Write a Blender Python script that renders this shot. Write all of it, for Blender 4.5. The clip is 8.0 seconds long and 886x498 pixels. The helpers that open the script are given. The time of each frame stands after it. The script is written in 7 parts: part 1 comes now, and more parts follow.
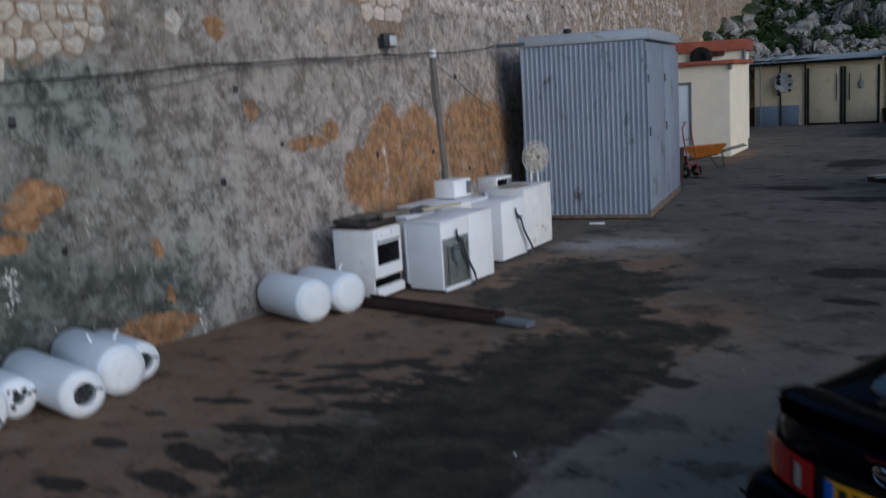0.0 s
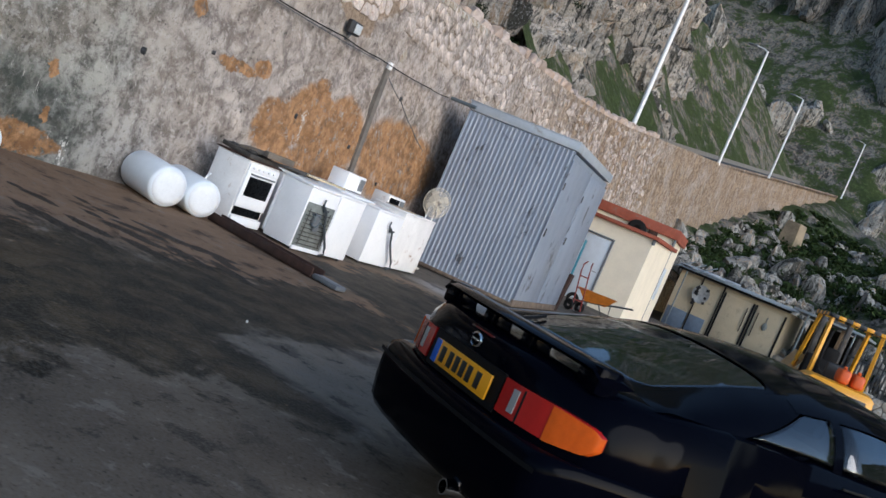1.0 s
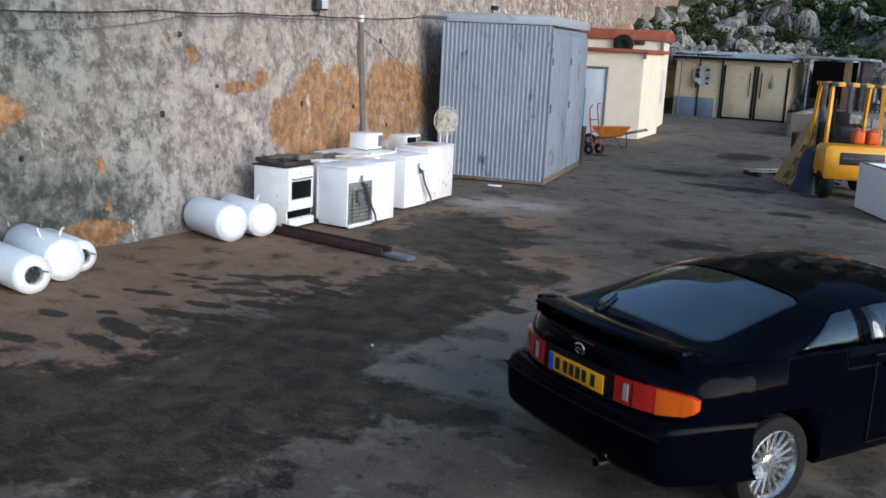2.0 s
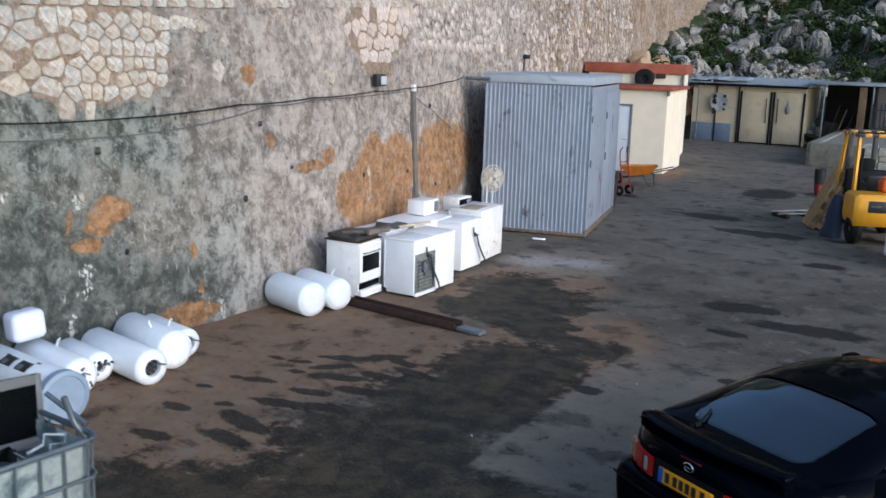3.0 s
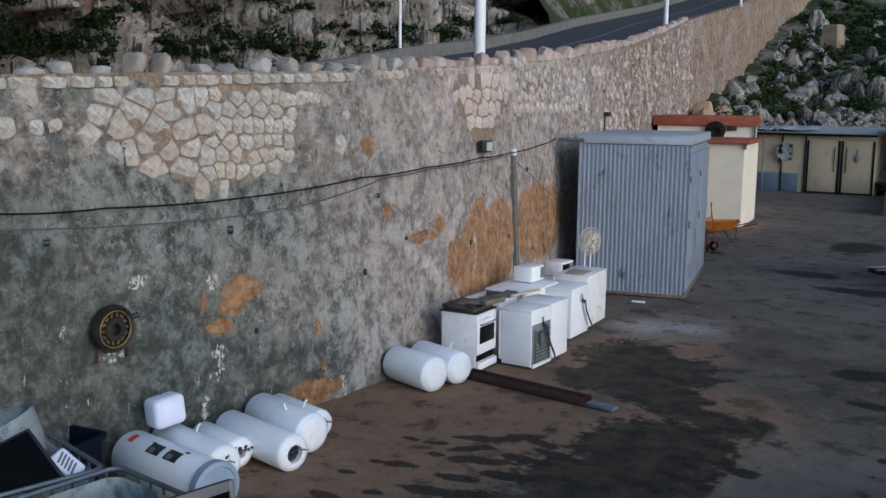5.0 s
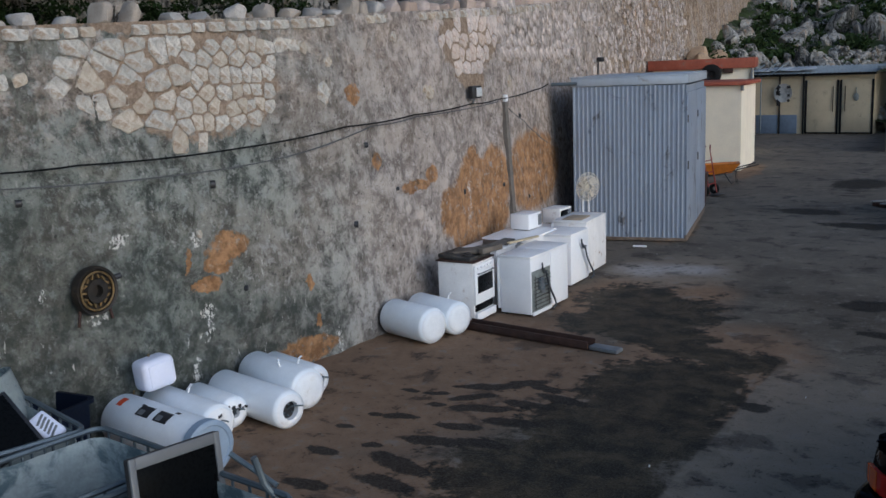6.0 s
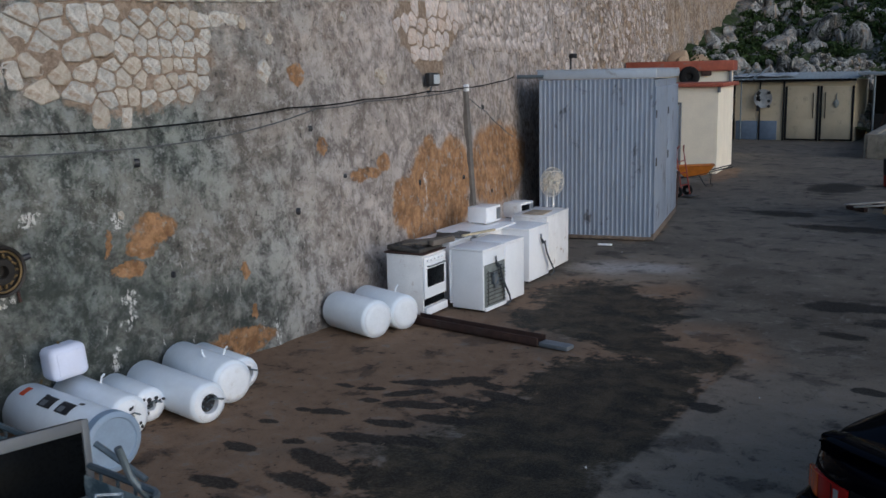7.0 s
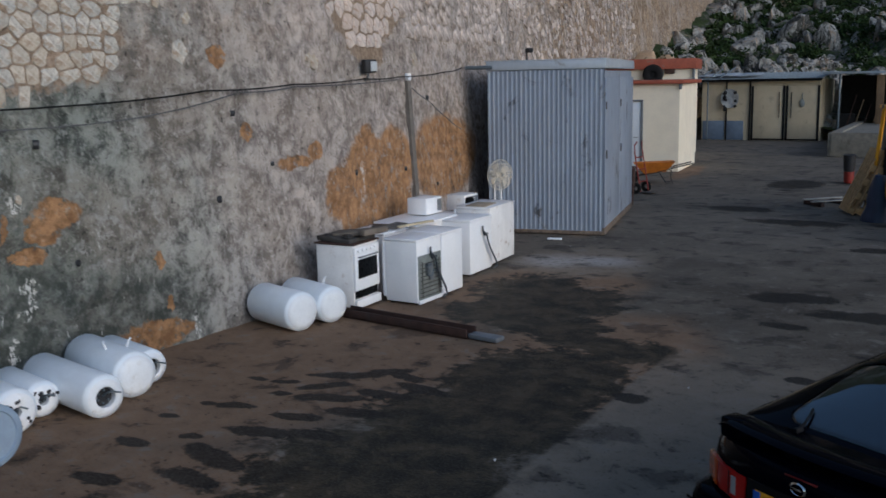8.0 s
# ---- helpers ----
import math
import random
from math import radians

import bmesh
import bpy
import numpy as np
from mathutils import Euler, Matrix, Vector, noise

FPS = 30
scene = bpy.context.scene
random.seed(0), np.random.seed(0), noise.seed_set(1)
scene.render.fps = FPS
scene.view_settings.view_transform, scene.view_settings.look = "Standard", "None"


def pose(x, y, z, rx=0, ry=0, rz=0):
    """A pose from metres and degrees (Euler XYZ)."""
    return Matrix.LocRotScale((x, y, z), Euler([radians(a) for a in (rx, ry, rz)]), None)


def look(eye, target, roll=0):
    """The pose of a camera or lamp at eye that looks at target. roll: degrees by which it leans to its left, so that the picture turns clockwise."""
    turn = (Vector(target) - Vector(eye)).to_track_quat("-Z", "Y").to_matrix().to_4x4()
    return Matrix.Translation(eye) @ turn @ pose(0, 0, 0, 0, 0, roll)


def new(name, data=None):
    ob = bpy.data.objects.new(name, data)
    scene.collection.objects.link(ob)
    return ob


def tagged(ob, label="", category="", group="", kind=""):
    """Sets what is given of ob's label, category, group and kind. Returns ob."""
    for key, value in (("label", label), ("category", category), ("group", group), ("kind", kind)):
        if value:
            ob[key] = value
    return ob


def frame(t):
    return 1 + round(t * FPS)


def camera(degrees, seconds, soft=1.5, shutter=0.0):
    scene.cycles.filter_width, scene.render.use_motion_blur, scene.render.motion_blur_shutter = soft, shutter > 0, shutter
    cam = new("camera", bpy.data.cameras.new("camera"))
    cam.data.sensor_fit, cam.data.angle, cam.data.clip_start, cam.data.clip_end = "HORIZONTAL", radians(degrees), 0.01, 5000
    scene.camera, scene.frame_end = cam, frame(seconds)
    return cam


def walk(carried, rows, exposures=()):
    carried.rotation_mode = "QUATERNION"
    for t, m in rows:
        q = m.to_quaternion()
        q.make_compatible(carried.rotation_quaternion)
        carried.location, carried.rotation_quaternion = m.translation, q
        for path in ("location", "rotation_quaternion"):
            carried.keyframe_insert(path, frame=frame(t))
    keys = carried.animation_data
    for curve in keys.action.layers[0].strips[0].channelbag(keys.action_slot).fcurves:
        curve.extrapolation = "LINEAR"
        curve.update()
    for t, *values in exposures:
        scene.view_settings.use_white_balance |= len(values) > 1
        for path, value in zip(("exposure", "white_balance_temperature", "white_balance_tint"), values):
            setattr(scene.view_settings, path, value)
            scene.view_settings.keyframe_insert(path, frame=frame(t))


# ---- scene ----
cam = camera(49.4, 8.0, shutter=0.32)
PATH = [
    (0, (0.186, -0.057, 2.427), (-0.921, 1.576, 2.101), -3.5),
    (0.2, (0.452, -0.05, 1.954), (-0.651, 1.583, 1.612), -0.6),
    (0.5, (0.844, 0.04, 1.46), (-0.271, 1.68, 1.2), 2.0),
    (0.7, (1.145, 0.037, 1.347), (-0.041, 1.638, 1.174), 5.9),
    (0.8, (1.33, -0.002, 1.351), (0.192, 1.639, 1.249), 13.8),
    (1, (1.529, -0.118, 1.402), (0.507, 1.597, 1.298), 23.3),
    (1.2, (1.607, -0.318, 1.513), (0.613, 1.398, 1.253), 14.3),
    (2.3, (1.598, -1.87, 2.983), (0.621, -0.175, 2.568), 2.6),
    (2.5, (1.505, -2.087, 3.175), (0.543, -0.382, 2.765), 4.7),
    (3, (1.226, -2.493, 3.593), (0.234, -0.802, 3.197), 1.8),
    (3.5, (0.888, -2.763, 3.83), (-0.109, -1.068, 3.464), 1.2),
    (4, (0.544, -2.89, 3.917), (-0.469, -1.203, 3.562), -0.5),
    (4.5, (0.235, -2.871, 3.816), (-0.846, -1.217, 3.504), -1.0),
    (5, (0.082, -2.796, 3.825), (-0.99, -1.134, 3.527), 0.6),
    (5.2, (0.038, -2.766, 3.781), (-1.015, -1.105, 3.416), -1.4),
    (6.3, (-0.019, -2.271, 3.431), (-1.085, -0.62, 3.063), -2.4),
    (6.5, (0.029, -2.13, 3.36), (-1.024, -0.47, 2.993), -2.2),
    (7, (0.103, -1.725, 3.213), (-0.943, -0.058, 2.856), -1.2),
    (7.5, (0.228, -1.373, 3.084), (-0.821, 0.298, 2.756), -1.4),
    (8, (0.408, -1.045, 2.913), (-0.603, 0.645, 2.568), -1.2),
]
EXPOSURES = [(0, -0.46, 5400, 10), (0.25, 0.08, 5500, 10), (0.5, 0.42, 5700, 10), (1, 0.42, 5800, 10), (2.3, 0.75, 5750, 10), (2.5, 0.78, 5750, 10), (3, 0.64, 5650, 10), (3.5, 0.48, 5600, 10), (4.5, 0.03, 5500, 10), (5.2, -0.08, 5500, 10), (6.5, -0.2, 5600, 10), (7, -0.26, 5600, 10), (8, -0.26, 5600, 10)]
walk(cam, [(t, look(eye, target, roll)) for t, eye, target, roll in PATH], EXPOSURES)

# ---- world, sun, exposure ----
world = bpy.data.worlds.new("evening_sky")
scene.world = world
world.use_nodes = True
wn = world.node_tree
sky = wn.nodes.new("ShaderNodeTexSky")
sky.sky_type = "NISHITA"
sky.sun_disc = False
sky.sun_elevation = radians(15)
sky.sun_rotation = radians(100)
sky.air_density = 1.0
sky.dust_density = 0.6
wn.links.new(sky.outputs[0], wn.nodes["Background"].inputs[0])
wn.nodes["Background"].inputs[1].default_value = 0.16

sun_data = bpy.data.lights.new("sun", "SUN")
sun_data.energy = 1.7
sun_data.angle = radians(45)
sun_data.color = (1.0, 0.95, 0.90)
sun = new("sun", sun_data)
sun.matrix_world = look((30, -8, 9.5), (0, 3, 0))


# ---- material helpers ----
def shader(name):
    m = bpy.data.materials.new(name)
    m.use_nodes = True
    nt = m.node_tree
    return m, nt, nt.nodes["Principled BSDF"]


def node(nt, kind, links=None, operation=None):
    n = nt.nodes.new("ShaderNode" + kind)
    if operation:
        n.operation = operation
    for i, src in (links or {}).items():
        if isinstance(src, (int, float, tuple, list)):
            n.inputs[i].default_value = src
        else:
            nt.links.new(src, n.inputs[i])
    return n


def coords(nt, stretch=(1, 1, 1)):
    tc = node(nt, "TexCoord")
    if stretch == (1, 1, 1):
        return tc.outputs["Object"]
    return node(nt, "Mapping", {0: tc.outputs["Object"], 3: stretch}).outputs[0]


def grain(nt, vec, scale, detail=5.0, rough=0.6, warp=0.0):
    n = node(nt, "TexNoise", {"Vector": vec, "Scale": scale, "Detail": detail, "Roughness": rough, "Distortion": warp})
    return n.outputs[0]


def ramp(nt, val, lo, hi, a=0.0, b=1.0):
    n = node(nt, "MapRange", {0: val, 1: lo, 2: hi, 3: a, 4: b})
    n.interpolation_type = "SMOOTHSTEP"
    return n.outputs[0]


def mixc(nt, fac, a, b, blend="MIX"):
    n = nt.nodes.new("ShaderNodeMix")
    n.data_type, n.blend_type = "RGBA", blend
    for i, src in ((0, fac), (6, a), (7, b)):
        if isinstance(src, (int, float)):
            n.inputs[i].default_value = src
        elif isinstance(src, tuple):
            n.inputs[i].default_value = (*src[:3], 1)
        else:
            nt.links.new(src, n.inputs[i])
    return n.outputs[2]


def maths(nt, op, a, b=0.0):
    return node(nt, "Math", {0: a, 1: b}, operation=op).outputs[0]


def bumped(nt, bsdf, height, strength=0.4, dist=0.01):
    b = node(nt, "Bump", {"Height": height, "Strength": strength, "Distance": dist})
    nt.links.new(b.outputs[0], bsdf.inputs["Normal"])


def blots(nt, vec, spots):
    """0 inside the spots (x, y, z, rx, ry, rz, turn about z), growing outwards."""
    best = None
    for x, y, z, rx, ry, rz, turn in spots:
        mp = nt.nodes.new("ShaderNodeMapping")
        mp.vector_type = "TEXTURE"
        nt.links.new(vec, mp.inputs[0])
        mp.inputs[1].default_value = (x, y, z)
        mp.inputs[2].default_value = (0, 0, radians(turn))
        mp.inputs[3].default_value = (rx, ry, rz)
        ln = node(nt, "VectorMath", {0: mp.outputs[0]}, operation="LENGTH").outputs["Value"]
        best = ln if best is None else maths(nt, "MINIMUM", best, ln)
    return best


def surf(name, col, rough=0.6, metal=0.0, var=0.25, scale=5.0, dirt=None, dirt_at=(0.55, 0.75), dirt_scale=3.0,
         bump=0.15, bump_scale=80.0, stretch=(1, 1, 1), spec=0.5, coat=0.0, vary=0.0):
    """A plain material: base colour, mottled at two scales, with stains and fine relief."""
    m, nt, b = shader(name)
    v = coords(nt, stretch)
    big, fine = grain(nt, v, scale), grain(nt, v, scale * 9)
    shade = maths(nt, "ADD", maths(nt, "MULTIPLY", big, 1.3), maths(nt, "MULTIPLY", fine, 0.7))
    f = ramp(nt, shade, 0.6, 1.4)
    c = mixc(nt, f, tuple(x * (1 - var) for x in col), tuple(min(1, x * (1 + var * 0.6)) for x in col))
    if vary:
        oi = node(nt, "ObjectInfo").outputs["Random"]
        c = mixc(nt, ramp(nt, oi, 0, 1, 0, vary), c, tuple(x * 0.5 for x in col))
        other = maths(nt, "FRACT", maths(nt, "MULTIPLY", oi, 7.31))
        c = mixc(nt, ramp(nt, other, 0.35, 1.0, 0, vary), c, (col[0] * 0.80, col[1] * 0.66, col[2] * 0.50))
    if dirt:
        d = ramp(nt, grain(nt, v, dirt_scale, 8, 0.7, 0.4), *dirt_at)
        c = mixc(nt, d, c, dirt)
    nt.links.new(c, b.inputs["Base Color"])
    nt.links.new(ramp(nt, fine, 0.3, 0.7, max(0.02, rough - 0.08), min(1, rough + 0.08)), b.inputs["Roughness"])
    b.inputs["Metallic"].default_value = metal
    b.inputs["Specular IOR Level"].default_value = spec
    b.inputs["Coat Weight"].default_value = coat
    if bump:
        bumped(nt, b, grain(nt, v, bump_scale, 4), bump, 0.01)
    return m


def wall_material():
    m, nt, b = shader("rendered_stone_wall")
    v = coords(nt)
    sep = node(nt, "SeparateXYZ", {0: v})
    warp = node(nt, "TexNoise", {"Vector": v, "Scale": 2.6, "Detail": 7.0, "Roughness": 0.7})
    wv = node(nt, "VectorMath", {0: warp.outputs[1], 1: (-0.5, -0.5, -0.5)}, operation="ADD").outputs[0]
    sv = node(nt, "VectorMath", {0: wv, 1: (1.0, 1.0, 0.8)}, operation="MULTIPLY").outputs[0]
    pv = node(nt, "VectorMath", {0: v, 1: sv}, operation="ADD").outputs[0]
    ov = node(nt, "VectorMath", {0: v, 1: node(nt, "VectorMath", {0: wv, 1: (0.5, 0.5, 0.4)}, operation="MULTIPLY").outputs[0]}, operation="ADD").outputs[0]
    tall = coords(nt, (1, 1, 0.9))
    n1, n2, n3 = grain(nt, v, 0.8, 5, 0.6), grain(nt, tall, 3.6, 8, 0.74, 0.3), grain(nt, tall, 15, 7, 0.72, 0.2)
    n4, n5 = grain(nt, v, 8.0, 5, 0.7), grain(nt, v, 34, 5, 0.7)
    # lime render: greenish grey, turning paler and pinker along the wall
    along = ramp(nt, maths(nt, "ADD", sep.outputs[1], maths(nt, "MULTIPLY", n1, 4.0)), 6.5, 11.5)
    # the near end's fall-off of light is partly painted into these two tones
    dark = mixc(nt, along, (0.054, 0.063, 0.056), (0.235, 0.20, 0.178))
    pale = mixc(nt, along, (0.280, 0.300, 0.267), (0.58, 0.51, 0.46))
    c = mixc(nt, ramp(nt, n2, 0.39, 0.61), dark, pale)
    c = mixc(nt, ramp(nt, n1, 0.40, 0.62, 0, 0.45), c, mixc(nt, n2, (0.085, 0.072, 0.056), (0.25, 0.21, 0.165)))
    c = mixc(nt, ramp(nt, n4, 0.53, 0.64, 0, 0.7), c, mixc(nt, along, (0.30, 0.315, 0.295), (0.56, 0.50, 0.46)))
    c = mixc(nt, ramp(nt, n3, 0.55, 0.70, 0, 0.7), c, (0.47, 0.45, 0.42))
    c = mixc(nt, ramp(nt, n3, 0.44, 0.34, 0, 0.6), c, (0.05, 0.043, 0.038))
    c = mixc(nt, ramp(nt, n4, 0.39, 0.30, 0, 0.8), c, (0.030, 0.030, 0.027))
    c = mixc(nt, ramp(nt, n5, 0.60, 0.74, 0, 0.6), c, (0.56, 0.54, 0.50))
    c = mixc(nt, ramp(nt, n5, 0.40, 0.28, 0, 0.6), c, (0.03, 0.028, 0.025))
    # greenish dark patches low at the near end, its dimmer light painted in
    near_dark = ramp(nt, blots(nt, pv, [(-8, 3.2, 0.7, 9, 2.6, 1.15, 0), (-8, 5.4, 0.4, 9, 1.6, 0.7, 0), (-8, 1.5, 1.6, 9, 2.0, 1.6, 0)]), 1.25, 0.6, 0, 0.95)
    c = mixc(nt, maths(nt, "MULTIPLY", near_dark, ramp(nt, grain(nt, v, 4.5, 7, 0.7), 0.36, 0.6, 1.0, 0.35)), c, mixc(nt, n3, (0.022, 0.028, 0.024), (0.085, 0.092, 0.078)))
    # high up and further along the render thins and warm stone shows
    far = ramp(nt, sep.outputs[1], 9.0, 17.0, 0.0, 0.85)
    # high also paints in the warm low light on the wall's top
    high = ramp(nt, maths(nt, "SUBTRACT", sep.outputs[2], maths(nt, "MULTIPLY", sep.outputs[1], 0.06)), 2.3, 3.3, 0.0, 0.55)
    thin = maths(nt, "MULTIPLY", maths(nt, "MAXIMUM", far, high), ramp(nt, grain(nt, v, 2.4, 7, 0.72), 0.42, 0.56))
    warm = mixc(nt, ramp(nt, n4, 0.36, 0.62), (0.19, 0.14, 0.10), (0.58, 0.49, 0.42))
    c = mixc(nt, thin, c, mixc(nt, ramp(nt, n3, 0.46, 0.36, 0, 0.7), warm, (0.07, 0.05, 0.036)))
    tan = maths(nt, "MULTIPLY", ramp(nt, sep.outputs[1], 19.0, 27.0), ramp(nt, grain(nt, v, 0.7, 6, 0.7), 0.40, 0.52, 0.2, 0.8))
    earthy = mixc(nt, ramp(nt, grain(nt, v, 2.6, 8, 0.75), 0.38, 0.62), (0.12, 0.075, 0.042), (0.40, 0.285, 0.18))
    earthy = mixc(nt, ramp(nt, n4, 0.54, 0.64, 0, 0.8), earthy, (0.52, 0.43, 0.34))
    c = mixc(nt, tan, c, mixc(nt, ramp(nt, n4, 0.45, 0.36, 0, 0.8), earthy, (0.07, 0.05, 0.035)))
    # ochre bedding where the render has fallen
    ochre = mixc(nt, ramp(nt, grain(nt, v, 6.0, 8, 0.72), 0.36, 0.64), (0.23, 0.118, 0.052), (0.48, 0.265, 0.125))
    ochre = mixc(nt, ramp(nt, n4, 0.56, 0.70, 0, 0.7), ochre, (0.46, 0.36, 0.26))
    ochre = mixc(nt, ramp(nt, n2, 0.44, 0.34, 0, 0.7), ochre, (0.10, 0.07, 0.045))
    spots = [(-8, 10.1, 1.35, 9, 0.5, 0.38, 0), (-8, 10.95, 1.62, 9, 0.75, 0.5, 0), (-8, 11.8, 1.62, 9, 0.62, 0.58, 0), (-8, 8.98, 1.88, 9, 0.36, 0.10, 0), (-8, 9.45, 2.0, 9, 0.2, 0.13, 0),
             (-8.5, 14.2, 1.55, 9, 1.7, 0.72, 0), (-8, 10.45, 0.95, 9, 0.5, 0.42, 0), (-8, 11.6, 1.0, 9, 0.7, 0.42, 0), (-8, 10.95, 2.1, 9, 0.2, 0.17, 0),
             (-8, 5.22, 1.66, 9, 0.30, 0.17, 0), (-8, 5.06, 1.5, 9, 0.17, 0.13, 0), (-8, 4.66, 1.6, 9, 0.05, 0.16, 0), (-8, 4.86, 1.27, 9, 0.2, 0.08, 0),
             (-8, 6.3, 0.17, 9, 0.52, 0.15, 0), (-8, 6.45, 1.0, 9, 0.06, 0.12, 0),
             (-8, 7.6, 3.28, 9, 0.16, 0.12, 0), (-8, 8.0, 2.35, 9, 0.1, 0.1, 0), (-8, 6.5, 0.52, 9, 0.05, 0.1, 0)]
    near = maths(nt, "MULTIPLY", ramp(nt, blots(nt, ov, spots), 1.15, 0.92), maths(nt, "MULTIPLY", ramp(nt, grain(nt, v, 5.0, 8, 0.75), 0.36, 0.46, 0, 0.95), ramp(nt, grain(nt, v, 1.9, 7, 0.7), 0.32, 0.42, 0.25, 1.0)))
    c = mixc(nt, near, c, ochre)
    # brown mortar round the bare stones
    bare = [(-8, 5.1, 3.52, 9, 1.22, 0.64, 0), (-8, 11.15, 3.95, 9, 1.15, 0.5, 0), (-8, 11.15, 3.5, 9, 0.6, 0.35, 0),
            (-8, 3.5, 4.15, 9, 1.8, 0.12, 0)]
    mortar = mixc(nt, ramp(nt, n3, 0.3, 0.7), (0.20, 0.145, 0.10), (0.40, 0.305, 0.225))
    c = mixc(nt, ramp(nt, blots(nt, pv, bare), 1.05, 0.9), c, mortar)
    # white lime runs, most of them low
    runs = ramp(nt, grain(nt, coords(nt, (9, 9, 2.0)), 1.0, 5, 0.75), 0.635, 0.70, 0, 0.85)
    low = ramp(nt, sep.outputs[2], 2.6, 0.3, 0.15, 1.0)
    c = mixc(nt, maths(nt, "MULTIPLY", runs, low), c, (0.66, 0.64, 0.59))
    # splashes of white lime
    marks = [(-8, 4.84, 0.94, 9, 0.06, 0.13, 0), (-8, 4.81, 0.71, 9, 0.09, 0.07, 0), (-8, 4.59, 0.39, 9, 0.05, 0.10, 0), (-8, 3.91, 1.92, 9, 0.13, 0.08, 0), (-8, 3.52, 1.16, 9, 0.10, 0.06, 0),
             (-8, 6.86, 0.14, 9, 0.05, 0.20, 0), (-8, 4.78, 1.80, 9, 0.05, 0.07, 0), (-8, 3.01, 1.53, 9, 0.025, 0.06, 0), (-8, 10.75, 1.5, 9, 0.04, 0.22, 0)]
    lime = maths(nt, "MULTIPLY", ramp(nt, blots(nt, ov, marks), 1.25, 0.85), ramp(nt, grain(nt, coords(nt, (1, 1, 0.6)), 20.0, 6, 0.75), 0.49, 0.55, 0, 0.9))
    c = mixc(nt, lime, c, (0.74, 0.72, 0.67))
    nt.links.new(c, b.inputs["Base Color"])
    b.inputs["Roughness"].default_value = 0.92
    b.inputs["Specular IOR Level"].default_value = 0.2
    h = maths(nt, "ADD", maths(nt, "MULTIPLY", n2, 0.7), maths(nt, "ADD", maths(nt, "MULTIPLY", n3, 0.5), maths(nt, "ADD", maths(nt, "MULTIPLY", n4, 0.5), maths(nt, "MULTIPLY", n5, 0.25))))
    bumped(nt, b, maths(nt, "SUBTRACT", h, maths(nt, "MULTIPLY", near, 0.25)), 0.9, 0.06)
    return m


def ground_material():
    m, nt, b = shader("yard_asphalt")
    v = coords(nt)
    warp = node(nt, "TexNoise", {"Vector": v, "Scale": 1.6, "Detail": 7.0, "Roughness": 0.62})
    wv = node(nt, "VectorMath", {0: warp.outputs[1], 1: (-0.5, -0.5, -0.5)}, operation="ADD").outputs[0]

    def bent(k):
        return node(nt, "VectorMath", {0: v, 1: node(nt, "VectorMath", {0: wv, 1: (k, k, 0)}, operation="MULTIPLY").outputs[0]}, operation="ADD").outputs[0]

    pv, qv = bent(0.75), bent(0.28)

    def ragged(d, k):
        """A distance with its outline broken up at two scales."""
        e = maths(nt, "MULTIPLY", maths(nt, "SUBTRACT", n2, 0.5), 1.5 * k)
        return maths(nt, "ADD", maths(nt, "ADD", d, e), maths(nt, "MULTIPLY", maths(nt, "SUBTRACT", n4, 0.5), 0.9 * k))

    n1, n2, n3 = grain(nt, v, 0.6, 6, 0.6), grain(nt, v, 3.0, 8, 0.68, 0.4), grain(nt, v, 45, 4, 0.65)
    n4 = grain(nt, v, 11.0, 6, 0.65, 0.2)
    c = mixc(nt, ramp(nt, n1, 0.35, 0.65), (0.080, 0.066, 0.051), (0.152, 0.127, 0.098))
    # the base grows paler towards the yard's far end
    far_pale = ramp(nt, node(nt, "SeparateXYZ", {0: pv}).outputs[1], 11.0, 17.0, 0, 0.45)
    c = mixc(nt, far_pale, c, mixc(nt, n2, (0.120, 0.103, 0.084), (0.26, 0.226, 0.188)))
    # dusty brown strip along the wall
    dust = ramp(nt, blots(nt, pv, [(-6.3, 6.6, 0, 1.9, 3.1, 5, 0), (-5.2, 6.8, 0, 1.5, 1.5, 5, 0), (-6.8, 3.0, 0, 1.6, 3.0, 5, 0), (-4.6, 3.6, 0, 1.3, 0.9, 5, 0),
                                           (-8.2, 28.0, 0, 0.4, 2.2, 5, 8), (-7.0, 17.6, 0, 0.5, 2.2, 5, 13), (-5.2, 11.0, 0, 1.3, 2.0, 5, 0), (-3.4, 8.0, 0, 1.3, 2.2, 5, 0)]), 1.2, 0.7)
    c = mixc(nt, dust, c, mixc(nt, n2, (0.125, 0.074, 0.042), (0.35, 0.225, 0.14)))
    # pale slab with a straight edge beside the car, and pale dust by the steel shed
    sep = node(nt, "SeparateXYZ", {0: bent(0.12)})
    slab = maths(nt, "MULTIPLY", ramp(nt, sep.outputs[0], -2.66, -2.60), maths(nt, "MULTIPLY", ramp(nt, sep.outputs[1], 4.55, 4.68), ramp(nt, sep.outputs[1], 9.4, 7.8)))
    pale = maths(nt, "MAXIMUM", maths(nt, "MULTIPLY", slab, ramp(nt, sep.outputs[0], 2.5, 0.0)), ramp(nt, blots(nt, pv, [(-5.4, 13.2, 0, 1.1, 1.3, 5, 0), (-5.8, 13.0, 0, 0.6, 0.7, 5, 0)]), 1.3, 0.6, 0, 1.0))
    c = mixc(nt, maths(nt, "MULTIPLY", pale, 0.8), c, mixc(nt, n2, (0.145, 0.118, 0.090), (0.36, 0.295, 0.225)))
